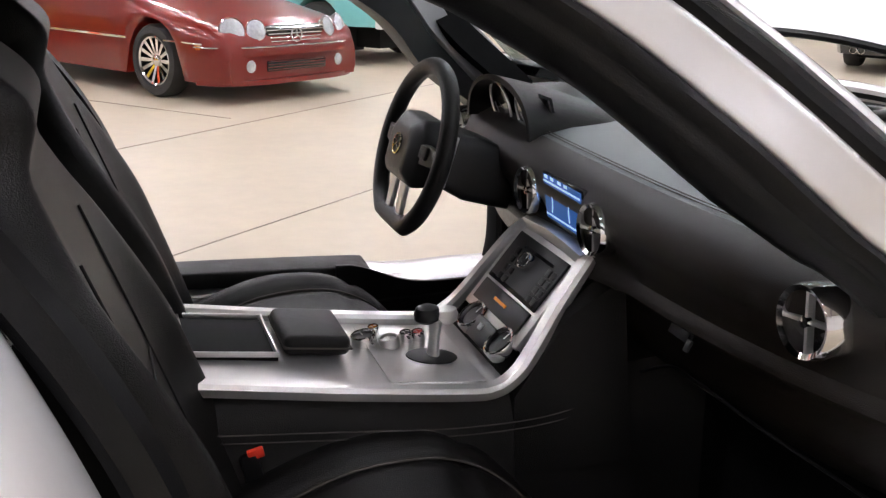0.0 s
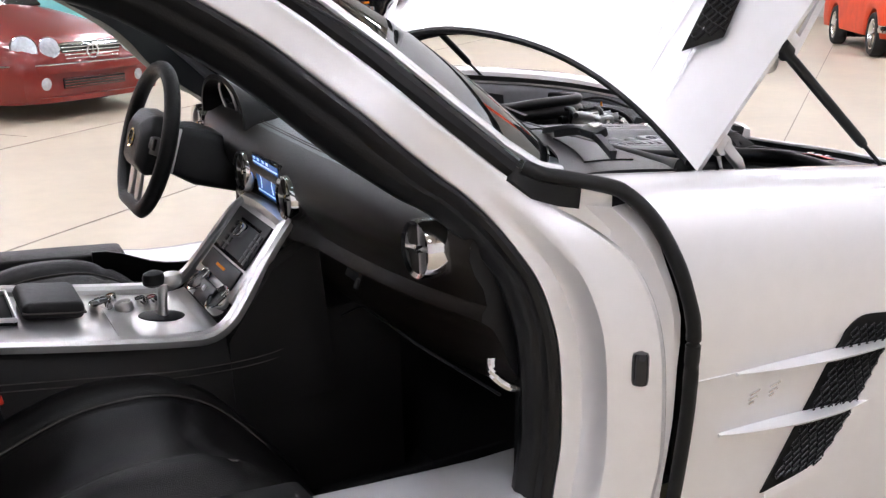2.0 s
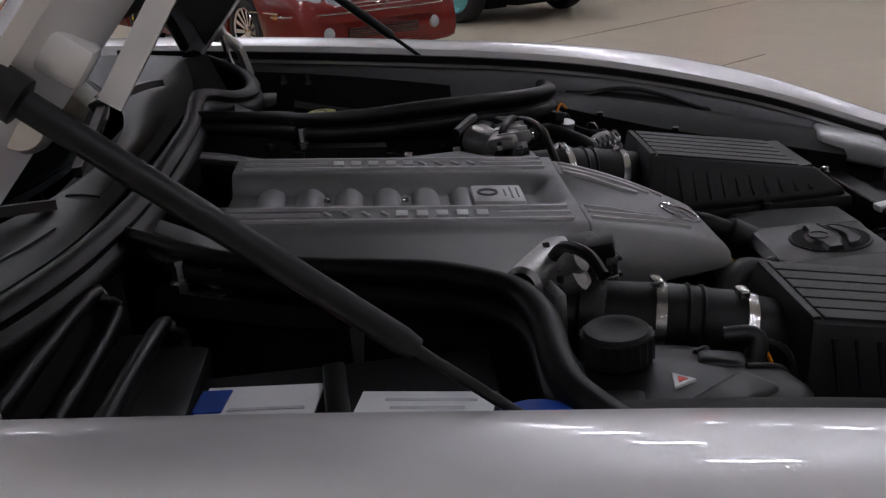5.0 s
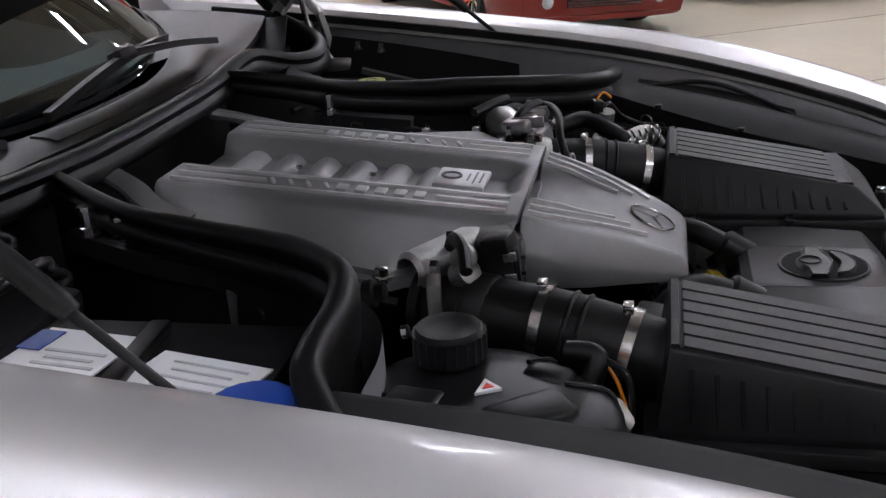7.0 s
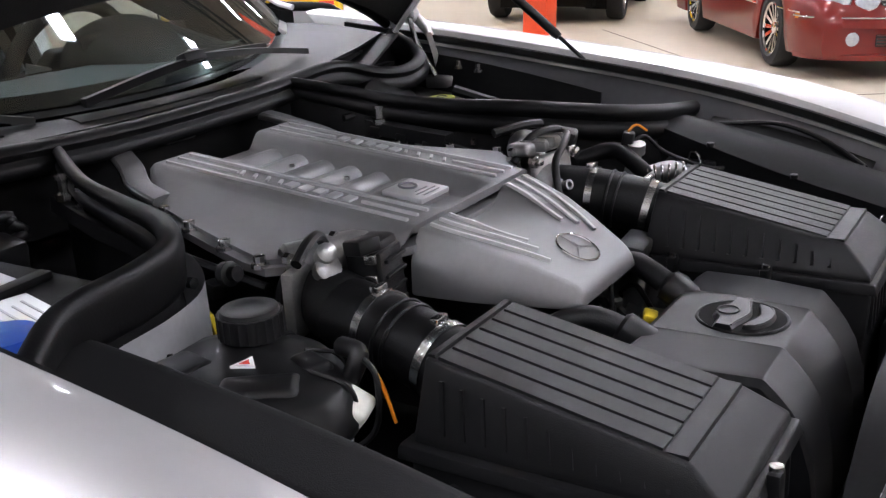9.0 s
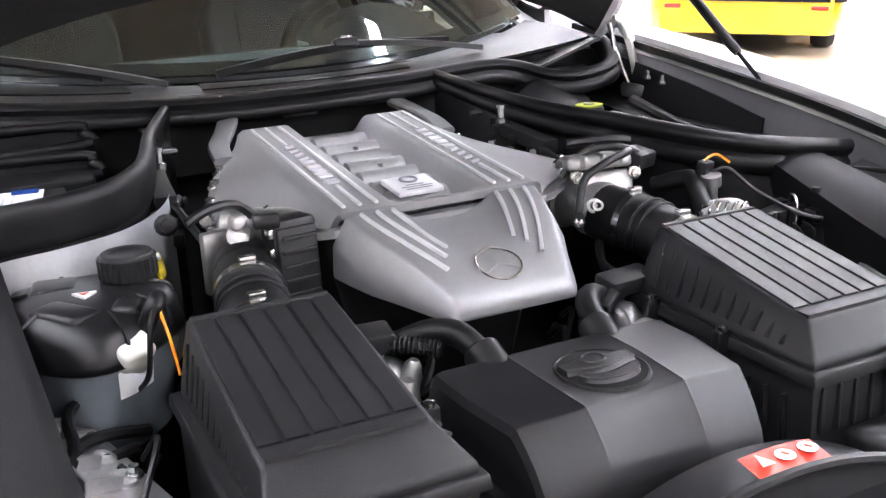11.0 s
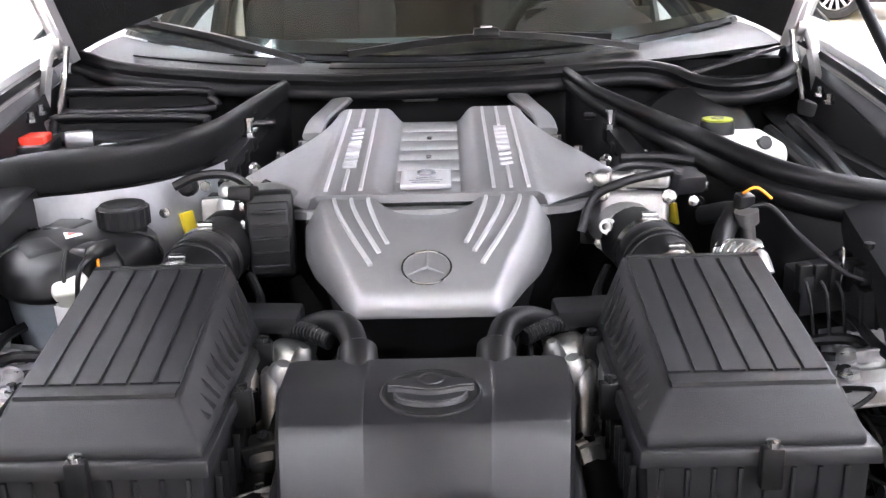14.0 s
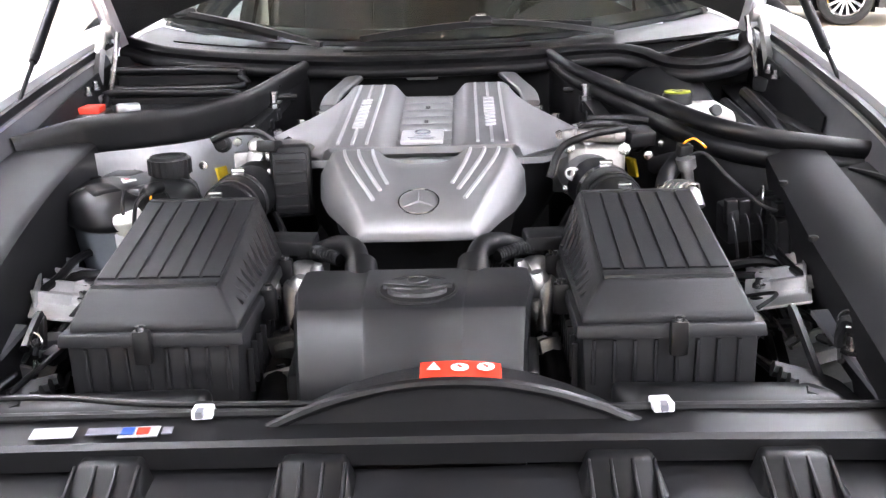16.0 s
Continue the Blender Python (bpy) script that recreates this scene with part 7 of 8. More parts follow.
    for y in (-0.082, 0.050):
        knob(Matrix.Translation((-1.478, y, 0.648)) @ tilt, 0.034, 0.022, PLASTIC, CHROME, "climate_knob", "chrome ringed climate dial", con)
    part("climate_bridge", on(-0.016, -0.112, 0.085, 0.045, 0.014, 0.004, 0.004), PLASTIC_SMOOTH, con)
    part("climate_key", on(-0.010, -0.106, 0.012, 0.012, 0.004, 0.013, 0.001), WHITE_LABEL, con)
    # console controls
    part("inlay", loft([[(x, -0.125, deck(x) + 0.001), (x, -0.123, deck(x) + 0.004), (x, 0.123, deck(x) + 0.004), (x, 0.125, deck(x) + 0.001)] for x in np.linspace(-1.70, -1.53, 5)]), SATIN_SILVER, con, "raised silver switch inlay")
    for x, y, r, mat, ring, nm in ((-1.70, 0.045, 0.024, PLASTIC, CHROME, "start_button"), (-1.655, 0.035, 0.019, SATIN_SILVER, SATIN_SILVER, "drive_knob"), (-1.615, 0.06, 0.012, PLASTIC, CHROME, "console_button"), (-1.59, 0.065, 0.012, RED_PLASTIC, CHROME, "console_button"), (-1.67, 0.085, 0.011, AMBER, CHROME, "console_button")):
        knob(Matrix.Translation((x, y, deck(x) + 0.003)) @ pose(0, 0, 0, 0, -8, 0), r, 0.020, mat, ring, nm, "round metal console control", con)
    lever = part("gear_lever", loft([[(-1.590 + 0.10 * (z - 0.62) + 0.75 * r * math.cos(a), -0.015 + r * math.sin(a), z) for a in np.linspace(0, 2 * math.pi, 18, endpoint=False)] for z, r in ((0.616, 0.016), (0.640, 0.013), (0.662, 0.012), (0.680, 0.015), (0.692, 0.017))]), SATIN_SILVER, con, "silver gear lever with a black-topped head")
    part("lever_boot", lathe([(0.040, 0), (0.038, 0.004), (0.024, 0.007), (0.0, 0.008)], pose(-1.592, -0.015, 0.618, 0, 8, 0) @ Matrix.Diagonal((1.25, 0.9, 1, 1)), 28, None, False), PLASTIC_SMOOTH, lever, "dark oval gate plate")
    part("lever_head", loft([[(-1.566 + 0.024 * k * math.cos(a), -0.015 + 0.018 * k * math.sin(a), z) for a in np.linspace(0, 2 * math.pi, 20, endpoint=False)] for z, k in ((0.682, 0.6), (0.687, 0.9), (0.699, 1.0), (0.709, 0.85), (0.713, 0.4))]), SATIN_SILVER, lever, "silver front of the lever head")
    part("lever_top", loft([[(-1.600 + 0.024 * k * math.cos(a), -0.015 + 0.020 * k * math.sin(a), z) for a in np.linspace(0, 2 * math.pi, 20, endpoint=False)] for z, k in ((0.688, 0.6), (0.694, 0.95), (0.706, 1.0), (0.716, 0.85), (0.721, 0.4))]), PLASTIC_SMOOTH, lever, "black back of the lever head")
    rest = part("armrest", box((-1.800, 0.045, 0.676), (0.118, 0.150, 0.036), (0, 9, 0), 0.014, seg=4), LEATHER, con, "black leather armrest pad")
    part("armrest_seam", box((-1.800, 0.045, 0.674), (0.120, 0.152, 0.003), (0, 9, 0), 0.0), STITCH, rest)
    # no hollow here: a solid near-black plate carries the bin's inner shade
    tray = part("storage_bin", box((-1.945, 0.045, 0.673), (0.150, 0.165, 0.03), (0, 9, 0), 0.002), DARK, con, "storage bin with silver rim, its shaded hollow a near-black plate")
    for cx, cy, dx, dy in ((-1.872, 0.045, 0.005, 0.178), (-2.018, 0.045, 0.005, 0.178), (-1.945, -0.042, 0.152, 0.005), (-1.945, 0.132, 0.152, 0.005)):
        part("bin_rim", box((cx, cy, 0.691 - 0.158 * (cx + 1.945)), (dx, dy, 0.010), (0, 9, 0), 0.002), SATIN_SILVER, tray, "satin silver bin rim")
    return con


console()


def seat(y, other):
    """A bucket seat with integrated headrest; other is the side of the tunnel."""
    low = -0.018 if y > 0 else 0.0
    # cushion
    def crest(x):
        return spline(x, (-2.04, -1.92, -1.81, -1.70, -1.63, -1.55, -1.47, -1.39), (0.500, 0.548, 0.578, 0.577, 0.558, 0.506, 0.410, 0.300)) - low
    rings = []
    for k in range(45):
        t = k / 44
        x = -2.04 + 0.65 * t
        w = 0.240 + 0.012 * math.sin(math.pi * t) - 0.03 * max(0, (t - 0.7) / 0.3) ** 2
        ring = []
        for n in np.linspace(-1, 1, 61):
            m = abs(n)
            fall = 0.045 * (1 - min(1, m / 0.66) ** 2.2) * (1 - 0.6 * max(0, t - 0.5) / 0.5)
            edge = 0.060 * max(0, (m - 0.72) / 0.28) ** 2.2
            seam = 0.009 * math.exp(-((m - 0.47 - 0.10 * t) / 0.030) ** 2) + (0.009 * math.exp(-((t - 0.60 - 0.10 * m) / 0.016) ** 2) if m < 0.95 else 0)
            ring.append((x, y + n * w, crest(x) - fall - edge - seam))
        low_z = min(0.34, crest(x) - 0.06)
        ring += [(x, y + w * 1.03, max(low_z, crest(x) - 0.13)), (x, y + w * 0.9, min(0.26, low_z)), (x, y - w * 0.9, min(0.26, low_z)), (x, y - w * 1.03, max(low_z, crest(x) - 0.13))]
        rings.append(ring)
    cushion = part("seat_cushion", loft(rings), LEATHER, car, "black leather bucket seat cushion", 75)
    for n in (-1, 1):
        pts = []
        for t in np.linspace(0.08, 0.92, 14):
            x, m = -2.04 + 0.65 * t, 0.475 + 0.10 * t
            pts.append((x, y + n * m * (0.240 + 0.012 * math.sin(math.pi * t)), crest(x) - 0.045 * (1 - (m / 0.66) ** 2.2) * (1 - 0.6 * max(0, t - 0.5) / 0.5) - 0.004))
        part("piping", tube(pts, 0.0022, 6, steps=2), STITCH, cushion, "stitched seam")
    # backrest
    rings = []
    def ease(v):
        v = min(1, max(0, v))
        return v * v * (3 - 2 * v)
    for k in range(57):
        t = k / 56
        z = 0.50 + 0.77 * t
        x = -1.985 - 0.225 * t - 0.03 * t * t
        w = 0.245 - 0.115 * ease((t - 0.62) / 0.26) - 0.03 * max(0, (t - 0.93) / 0.07) ** 2
        bol = 0.075 * (1 - ease((t - 0.40) / 0.42))
        thick = 0.15 - 0.07 * t
        if t > 0.80:
            x += 0.035 * math.sin(math.pi * min(1, (t - 0.80) / 0.20)) ** 2
        ring = []
        for n in np.linspace(-1, 1, 41):
            f = bol * max(0, (abs(n) - 0.42) / 0.58) ** 1.7
            edge = -0.035 * max(0, (abs(n) - 0.86) / 0.14) ** 2
            ring.append((x + f + edge, y + n * w, z - 0.25 * f))
        ring += [(x - thick, y + w * 0.92, z - 0.03), (x - thick, y - w * 0.92, z - 0.03)]
        rings.append(ring)
    back = part("seat_back", loft(rings), LEATHER, car, "black leather seat back with fixed headrest", 75)
    for n in (-0.5, 0.5):
        pts = []
        for t in np.linspace(0.06, 0.68, 10):
            pts.append((-1.985 - 0.225 * t - 0.03 * t * t + 0.003, y + n * 0.243, 0.50 + 0.77 * t))
        part("piping", tube(pts, 0.0022, 6, steps=2), RUBBER, back)
    t = 0.42
    pts = [(-1.985 - 0.225 * t - 0.03 * t * t + 0.004, y + 0.12 * n, 0.50 + 0.77 * t - 0.01 * n * n) for n in np.linspace(-1, 1, 7)]
    part("piping", tube(pts, 0.002, 6, steps=2), RUBBER, back)
    shell_ = part("seat_shell", box((-1.80, y, 0.30), (0.46, 0.40, 0.10), bevel=0.02), PLASTIC, car, "black seat base")
    part("belt_buckle", box((-1.945, y + other * 0.20, 0.560), (0.03, 0.035, 0.05), (0, -10, 0), 0.006), PLASTIC_SMOOTH, car, "black belt buckle with red button")
    part("buckle_button", box((-1.938, y + other * 0.20, 0.583), (0.026, 0.034, 0.016), (0, -10, 0), 0.002), RED_PLASTIC, car, "red buckle button")
    o = -other
    strap = [(-2.30, y + o * 0.17, 1.10), (-2.21, y + o * 0.21, 0.98), (-2.12, y + o * 0.235, 0.83), (-2.05, y + o * 0.25, 0.70), (-1.98, y + o * 0.26, 0.52)]
    part("seat_belt", sweep(strap, [(-0.024, -0.001), (0.024, -0.001), (0.024, 0.001), (-0.024, 0.001)], up=(0.6, 0, 0.6), steps=6), RUBBER, car, "black seat belt")
    part("belt_guide", box((-2.215, y + o * 0.205, 0.99), (0.012, 0.055, 0.016), (0, -50, 20 * o), 0.003), SATIN_SILVER, car, "silver belt guide")


seat(-0.37, 1)
seat(0.37, -1)


def steering():
    c = Vector((-1.497, 0.372, 0.912))
    # axes: local x to the right seen from the seat, y up the wheel, z away from the column
    m = Matrix.Translation(c) @ Matrix(((0, 0.31, -0.95, 0), (-1, 0, 0, 0), (0, 0.95, 0.31, 0), (0, 0, 0, 1)))

    def place(bm):
        bmesh.ops.transform(bm, matrix=m, verts=bm.verts)
        return bm
    R = 0.172
    pts = []
    for i in range(40):
        a = 2 * math.pi * i / 40
        x, y = R * math.cos(a), R * math.sin(a)
        pts.append((x, max(y, -0.148 - 0.006 * math.cos(3 * x)), 0))
    wheel = part("steering_wheel", place(tube(pts, 0.0185, 14, closed=True, steps=1, up=(0, 0, 1))), LEATHER, car, "flat-bottomed black leather steering wheel")
    hub = place(loft([[(-0.091, -0.061, -0.03), (0.091, -0.061, -0.03), (0.104, 0.024, -0.03), (0.073, 0.073, -0.03), (-0.073, 0.073, -0.03), (-0.104, 0.024, -0.03)],
                      [(-0.085, -0.073, 0.015), (0.085, -0.073, 0.015), (0.098, 0.024, 0.015), (0.067, 0.067, 0.015), (-0.067, 0.067, 0.015), (-0.098, 0.024, 0.015)],
                      [(-0.055, -0.049, 0.036), (0.055, -0.049, 0.036), (0.061, 0.018, 0.036), (0.043, 0.043, 0.036), (-0.043, 0.043, 0.036), (-0.061, 0.018, 0.036)]], bevel=0.008, seg=3))
    part("airbag_hub", hub, PLASTIC, wheel, "black airbag hub with a small emblem")
    part("hub_emblem", place(torus(0.021, 0.0022, Matrix.Translation((0, 0, 0.038)), 28, 6)), CHROME, wheel)
    for k in range(3):
        a = math.pi / 2 + k * 2 * math.pi / 3
        part("emblem_spoke", place(rod((0, 0, 0.039), (0.02 * math.cos(a), 0.02 * math.sin(a), 0.038), 0.0016, 6)), CHROME, wheel)
    for s in (-1, 1):
        part("side_spoke", place(loft([[(s * 0.07, -0.02, 0.0), (s * 0.07, 0.025, 0.0), (s * 0.07, 0.025, 0.018), (s * 0.07, -0.02, 0.018)], [(s * 0.165, -0.012, -0.004), (s * 0.165, 0.022, -0.004), (s * 0.165, 0.022, 0.008), (s * 0.165, -0.012, 0.008)]], bevel=0.003)), PLASTIC_SMOOTH, wheel)
        part("lower_spoke", place(loft([[(s * 0.012, -0.05, 0.004), (s * 0.05, -0.05, 0.004), (s * 0.05, -0.05, 0.014), (s * 0.012, -0.05, 0.014)], [(s * 0.022, -0.145, -0.004), (s * 0.048, -0.143, -0.004), (s * 0.048, -0.143, 0.008), (s * 0.022, -0.145, 0.008)]], bevel=0.003)), SATIN_SILVER, wheel, "bright metal spoke")
        part("spoke_keys", place(box((s * 0.10, 0.008, 0.016), (0.045, 0.028, 0.008), bevel=0.003)), PLASTIC, wheel)
        part("shift_paddle", place(loft([[(s * 0.085, -0.03, -0.035), (s * 0.085, 0.04, -0.035), (s * 0.085, 0.04, -0.028), (s * 0.085, -0.03, -0.028)], [(s * 0.15, -0.045, -0.030), (s * 0.15, 0.06, -0.030), (s * 0.15, 0.06, -0.024), (s * 0.15, -0.045, -0.024)]], bevel=0.002)), SATIN_SILVER, wheel, "silver shift paddle")
    col = part("steering_column", place(loft([[(-0.055, -0.055, -0.03), (0.055, -0.055, -0.03), (0.055, 0.05, -0.03), (-0.055, 0.05, -0.03)], [(-0.08, -0.075, -0.11), (0.08, -0.075, -0.11), (0.08, 0.06, -0.11), (-0.08, 0.06, -0.11)], [(-0.085, -0.07, -0.30), (0.085, -0.07, -0.30), (0.085, 0.04, -0.30), (-0.085, 0.04, -0.30)]], bevel=0.02, seg=3)), PLASTIC, car, "black steering column shroud")
    for y in (0.03, -0.03):
        part("stalk", place(rod((-0.06, y, -0.07), (-0.14, y * 1.6, -0.055), 0.007, 10)), PLASTIC_SMOOTH, col)


steering()


def cabin_floor():
    fl = part("cabin_floor", box((-1.62, 0, 0.20), (1.62, 1.36, 0.04)), CARPET, car, "black carpeted cabin floor")
    part("footwell_front", box((-0.95, 0, 0.45), (0.05, 1.4, 0.6), (0, 20, 0)), CARPET, fl)
    for s in (-1, 1):
        part("sill_carpet", sheet(lambda u, v: (-2.2 + 1.1 * u, s * (0.605 - 0.02 * v), 0.22 + (0.24 if s < 0 else 0.275) * v), 8, 3, 0.01), CARPET, fl)
        part("kick_panel", box((-1.09, s * 0.72, 0.50), (0.14, 0.03, 0.34), (0, 0, 8 * s)), CARPET, fl)
        # padded top of the sill
        up = 0.040 if s > 0 else 0.0
        part("sill_pad", loft([[(x, s * 0.612, z - 0.01), (x, s * 0.618, z + 0.028), (x, s * 0.70, z + 0.034), (x, s * 0.715, z + 0.002)] for x, z in ((-2.05, 0.540 + up), (-1.9, 0.530 + up), (-1.7, 0.515 + up), (-1.55, 0.502 + up), (-1.53, 0.498 + up))], bevel=0.006), LEATHER, fl, "black padded sill top")
        part("sill_trim", tube([(-2.05, s * 0.608, 0.515 + up), (-1.8, s * 0.606, 0.50 + up), (-1.55, s * 0.604, 0.482 + up)], 0.006, 8), SATIN_SILVER, fl, "thin silver sill strip")
        if s > 0:
            part("sill_side", sheet(lambda u, v: (-1.62 + 0.52 * u, 0.598 + 0.004 * v, 0.30 + (spline(-1.62 + 0.52 * u, (-1.62, -1.57, -1.46, -1.39, -1.24, -1.10), (0.590, 0.584, 0.537, 0.523, 0.518, 0.516)) - 0.30) * v), 14, 4, 0.010), LEATHER, fl, "black inner face of the door sill")
        # rubber and trim of the rear door edge
        pts = [(-1.95, s * 0.70, 0.50), (-2.03, s * 0.71, 0.62), (-2.075, s * 0.715, 0.76), (-2.11, s * 0.71, 0.89), (-2.17, s * 0.69, 1.02), (-2.25, s * 0.65, 1.14), (-2.36, s * 0.58, 1.28)]
        part("rear_door_seal", sweep(pts, [(-0.024, -0.025), (0.02, -0.025), (0.026, 0.0), (0.014, 0.022), (-0.014, 0.025), (-0.028, 0.008)], up=(0, s, 0), steps=5), RUBBER, fl, "black rubber door seal")
        pts = [(-1.52, s * 0.555, 1.33), (-1.42, s * 0.60, 1.22), (-1.30, s * 0.63, 1.10), (-1.18, s * 0.65, 1.00), (-1.12, s * 0.66, 0.95)]
        if s < 0:
            continue
        part("pillar_trim", sweep(pts, [(-0.04, -0.015), (0.02, -0.02), (0.03, 0.01), (-0.035, 0.02)], up=(0.5, -s, 0.5), steps=5), HEADLINER, fl, "dark inner pillar trim")


cabin_floor()

# the silver car stands on the hall floor
car.matrix_world = Matrix(((0.99928, -0.00053, -0.03796, 0), (-0.00053, 0.99961, -0.02797, 0), (0.03796, 0.02797, 0.99889, 0), (0, 0, 0, 1))) @ Matrix.Translation((0, 0, -0.02)) @ Matrix.Translation(car.location)


# ---- other cars in the hall ----
def wheel_parts(put, parent, x, y, r, width, rim_mat, style, tyre_mat=None, wall=None):
    """A road wheel standing on the floor at (x, y) of its car, its face towards the outside."""
    side = 1 if y > 0 else -1
    m = pose(x, y, r, -90 * side, 0, 0)
    k = r * 0.66
    prof = [(k, -width / 2), (r * 0.93, -width / 2), (r, -width * 0.32), (r, width * 0.32), (r * 0.93, width / 2), (k * 1.12, width / 2 + 0.006), (k, width * 0.40), (k, -width / 2)]
    tyre = put("tyre", lathe(prof, m, 36, None, False), TYRE, parent)
    if wall:
        put("whitewall", lathe([(r * 0.70, width / 2 + 0.004), (r * 0.90, width / 2 + 0.004), (r * 0.90, width / 2), (r * 0.70, width / 2), (r * 0.70, width / 2 + 0.004)], m, 36, None, False), wall, parent, "white band on the tyre wall")
    put("rim", lathe([(k, -width * 0.3), (k * 1.03, width * 0.46), (k * 0.96, width * 0.46), (k * 0.90, width * 0.30), (k * 0.86, width * 0.05), (k * 0.3, width * 0.02), (0.0, width * 0.02)], m, 32, None, False), rim_mat if style == "disc" else DARK, parent)
    if style == "spokes":
        put("rim_lip", lathe([(k * 0.93, width * 0.36), (k * 1.035, width * 0.465), (k * 1.0, width * 0.49), (k * 0.93, width * 0.44), (k * 0.93, width * 0.36)], m, 32, None, False), rim_mat, parent)
        for i in range(14):
            a = 2 * math.pi * i / 14
            bm = loft([[(0.03, -0.012, width * 0.30), (0.03, 0.012, width * 0.30), (0.03, 0.012, width * 0.2), (0.03, -0.012, width * 0.2)],
                       [(k * 0.94, -0.016, width * 0.42), (k * 0.94, 0.016, width * 0.42), (k * 0.94, 0.016, width * 0.3), (k * 0.94, -0.016, width * 0.3)]])
            bmesh.ops.transform(bm, matrix=m @ Matrix.Rotation(a, 4, "Z"), verts=bm.verts)
            put("spoke", bm, rim_mat, parent)
        put("hub_cap", lathe([(0.045, width * 0.25), (0.045, width * 0.36), (0.03, width * 0.4), (0.0, width * 0.4)], m, 16, None, False), rim_mat, parent)
    else:
        put("hub_cap", lathe([(k * 0.42, width * 0.04), (k * 0.42, width * 0.22), (k * 0.30, width * 0.36), (k * 0.12, width * 0.42), (0.0, width * 0.43)], m, 24, None, False), CHROME, parent, "domed chrome hub cap")
        for i in range(8):
            a = 2 * math.pi * i / 8
            put("rim_slot", lathe([(0.011, width * 0.03), (0.0, width * 0.035)], m @ Matrix.Translation((k * 0.68 * math.cos(a), k * 0.68 * math.sin(a), 0)), 10, None, False), DARK, parent)
    return tyre


def hall_car(name, label, at, heading, paint, length=4.5, width=1.70, nose=0.62, belt=0.86, roof=1.30, clear=0.17, r=0.30, axle=0.82, base=2.55,
             rim=None, style="spokes", wall=None, group="cars in the hall"):
    """A parked car, front at x = 0 and facing along its own x axis; returns the thing and a function that adds parts to it."""
    M = pose(*at, 0, 0, 0, heading)
    ob = thing(name, (at[0], at[1], 0), label, "car", group)

    def put(pname, bm, mat, parent=None, plabel="", sharp=38):
        bmesh.ops.transform(bm, matrix=M, verts=bm.verts)
        return part(pname, bm, mat, parent or ob, plabel, sharp)
    axles = (-axle, -axle - base)
    w = width / 2
    rings = []
    for x in np.linspace(0.0, -length, 64):
        u = -x / length
        lo = clear
        for a in axles:
            d = abs(x - a)
            if d < r * 1.14:
                lo = max(lo, r + math.sqrt(max(0, (r * 1.14) ** 2 - d * d)))
        plan = 1 - 0.16 * max(0, 1 - u / 0.10) ** 2.2 - 0.14 * max(0, (u - 0.90) / 0.10) ** 2.2
        top = spline(u, (0, 0.02, 0.06, 0.28, 0.36, 0.80, 0.93, 1.0), (nose - 0.10, nose, nose + 0.05, belt - 0.03, belt, belt + 0.02, belt - 0.02, belt - 0.16))
        hw = w * plan
        sh = top - 0.06
        ring = []
        for s in (1, -1):
            side = [(0.55, lo if lo == clear else lo), (0.97, lo), (1.0, lo + (sh - lo) * 0.25), (1.0, lo + (sh - lo) * 0.60), (0.985, lo + (sh - lo) * 0.85), (0.95, sh + 0.01), (0.80, top - 0.01), (0.45, top + 0.015)]
            if s < 0:
                side = side[::-1]
            ring += [(x, s * hw * f, z) for f, z in side]
        rings.append(ring)
    body = put("body", loft(rings), paint, None, "", 50)
    # cabin
    c0, c1 = -length * 0.30, -length * 0.88
    def house(ins, z0, z1):
        return [[(c0 - 0.02, -w * 0.86 + ins, z0), (c0 - 0.02, w * 0.86 - ins, z0), (c1 + 0.02, w * 0.84 - ins, z0), (c1 + 0.02, -w * 0.84 + ins, z0)],
                [(c0 - 0.62, -w * 0.70 + ins, z1), (c0 - 0.62, w * 0.70 - ins, z1), (c1 + 0.55, w * 0.68 - ins, z1), (c1 + 0.55, -w * 0.68 + ins, z1)]]
    put("side_glass", loft(house(0, belt - 0.02, roof), bevel=0.04, seg=3), GLOSS_BLACK, None, "dark car windows")
    put("roof", loft([[(c0 - 0.58, -w * 0.71, roof - 0.03), (c0 - 0.58, w * 0.71, roof - 0.03), (c1 + 0.51, w * 0.69, roof - 0.03), (c1 + 0.51, -w * 0.69, roof - 0.03)],
                      [(c0 - 0.72, -w * 0.60, roof + 0.03), (c0 - 0.72, w * 0.60, roof + 0.03), (c1 + 0.65, w * 0.58, roof + 0.03), (c1 + 0.65, -w * 0.58, roof + 0.03)]], bevel=0.02), paint)
    put("underbody", box((-length / 2, 0, 0.30), (length * 0.94, width * 0.62, 0.24)), DARK)
    for a in axles:
        for s in (1, -1):
            put("wheel_well", box((a, s * w * 0.62, 0.36), (0.66, w * 0.30, 0.44)), DARK)
            wheel_parts(put, None, a, s * (w - 0.11), r, 0.19, rim or SATIN_SILVER, style, wall=wall)
    return ob, put, body


def round_lamp(put, x, y, z, r, turn=0.0, lens=None, name="headlamp", tilt=12):
    m = pose(x, y, z, 0, 90 - tilt, turn)
    o = put(name, lathe([(r * 0.9, -0.05), (r * 1.08, 0.0), (r * 1.08, 0.012), (r, 0.016)], m.copy(), 28, None, False), CHROME, None, "round lamp in a chrome rim")
    put("reflector", lathe([(r * 0.98, 0.010), (r * 0.7, -0.02), (0.0, -0.03)], m.copy(), 24, None, False), CHROME)
    put("lens", lathe([(r * 0.99, 0.014), (r * 0.7, 0.026), (0.0, 0.032)], m.copy(), 24, None, False), lens or LAMP_GLASS)
    return o


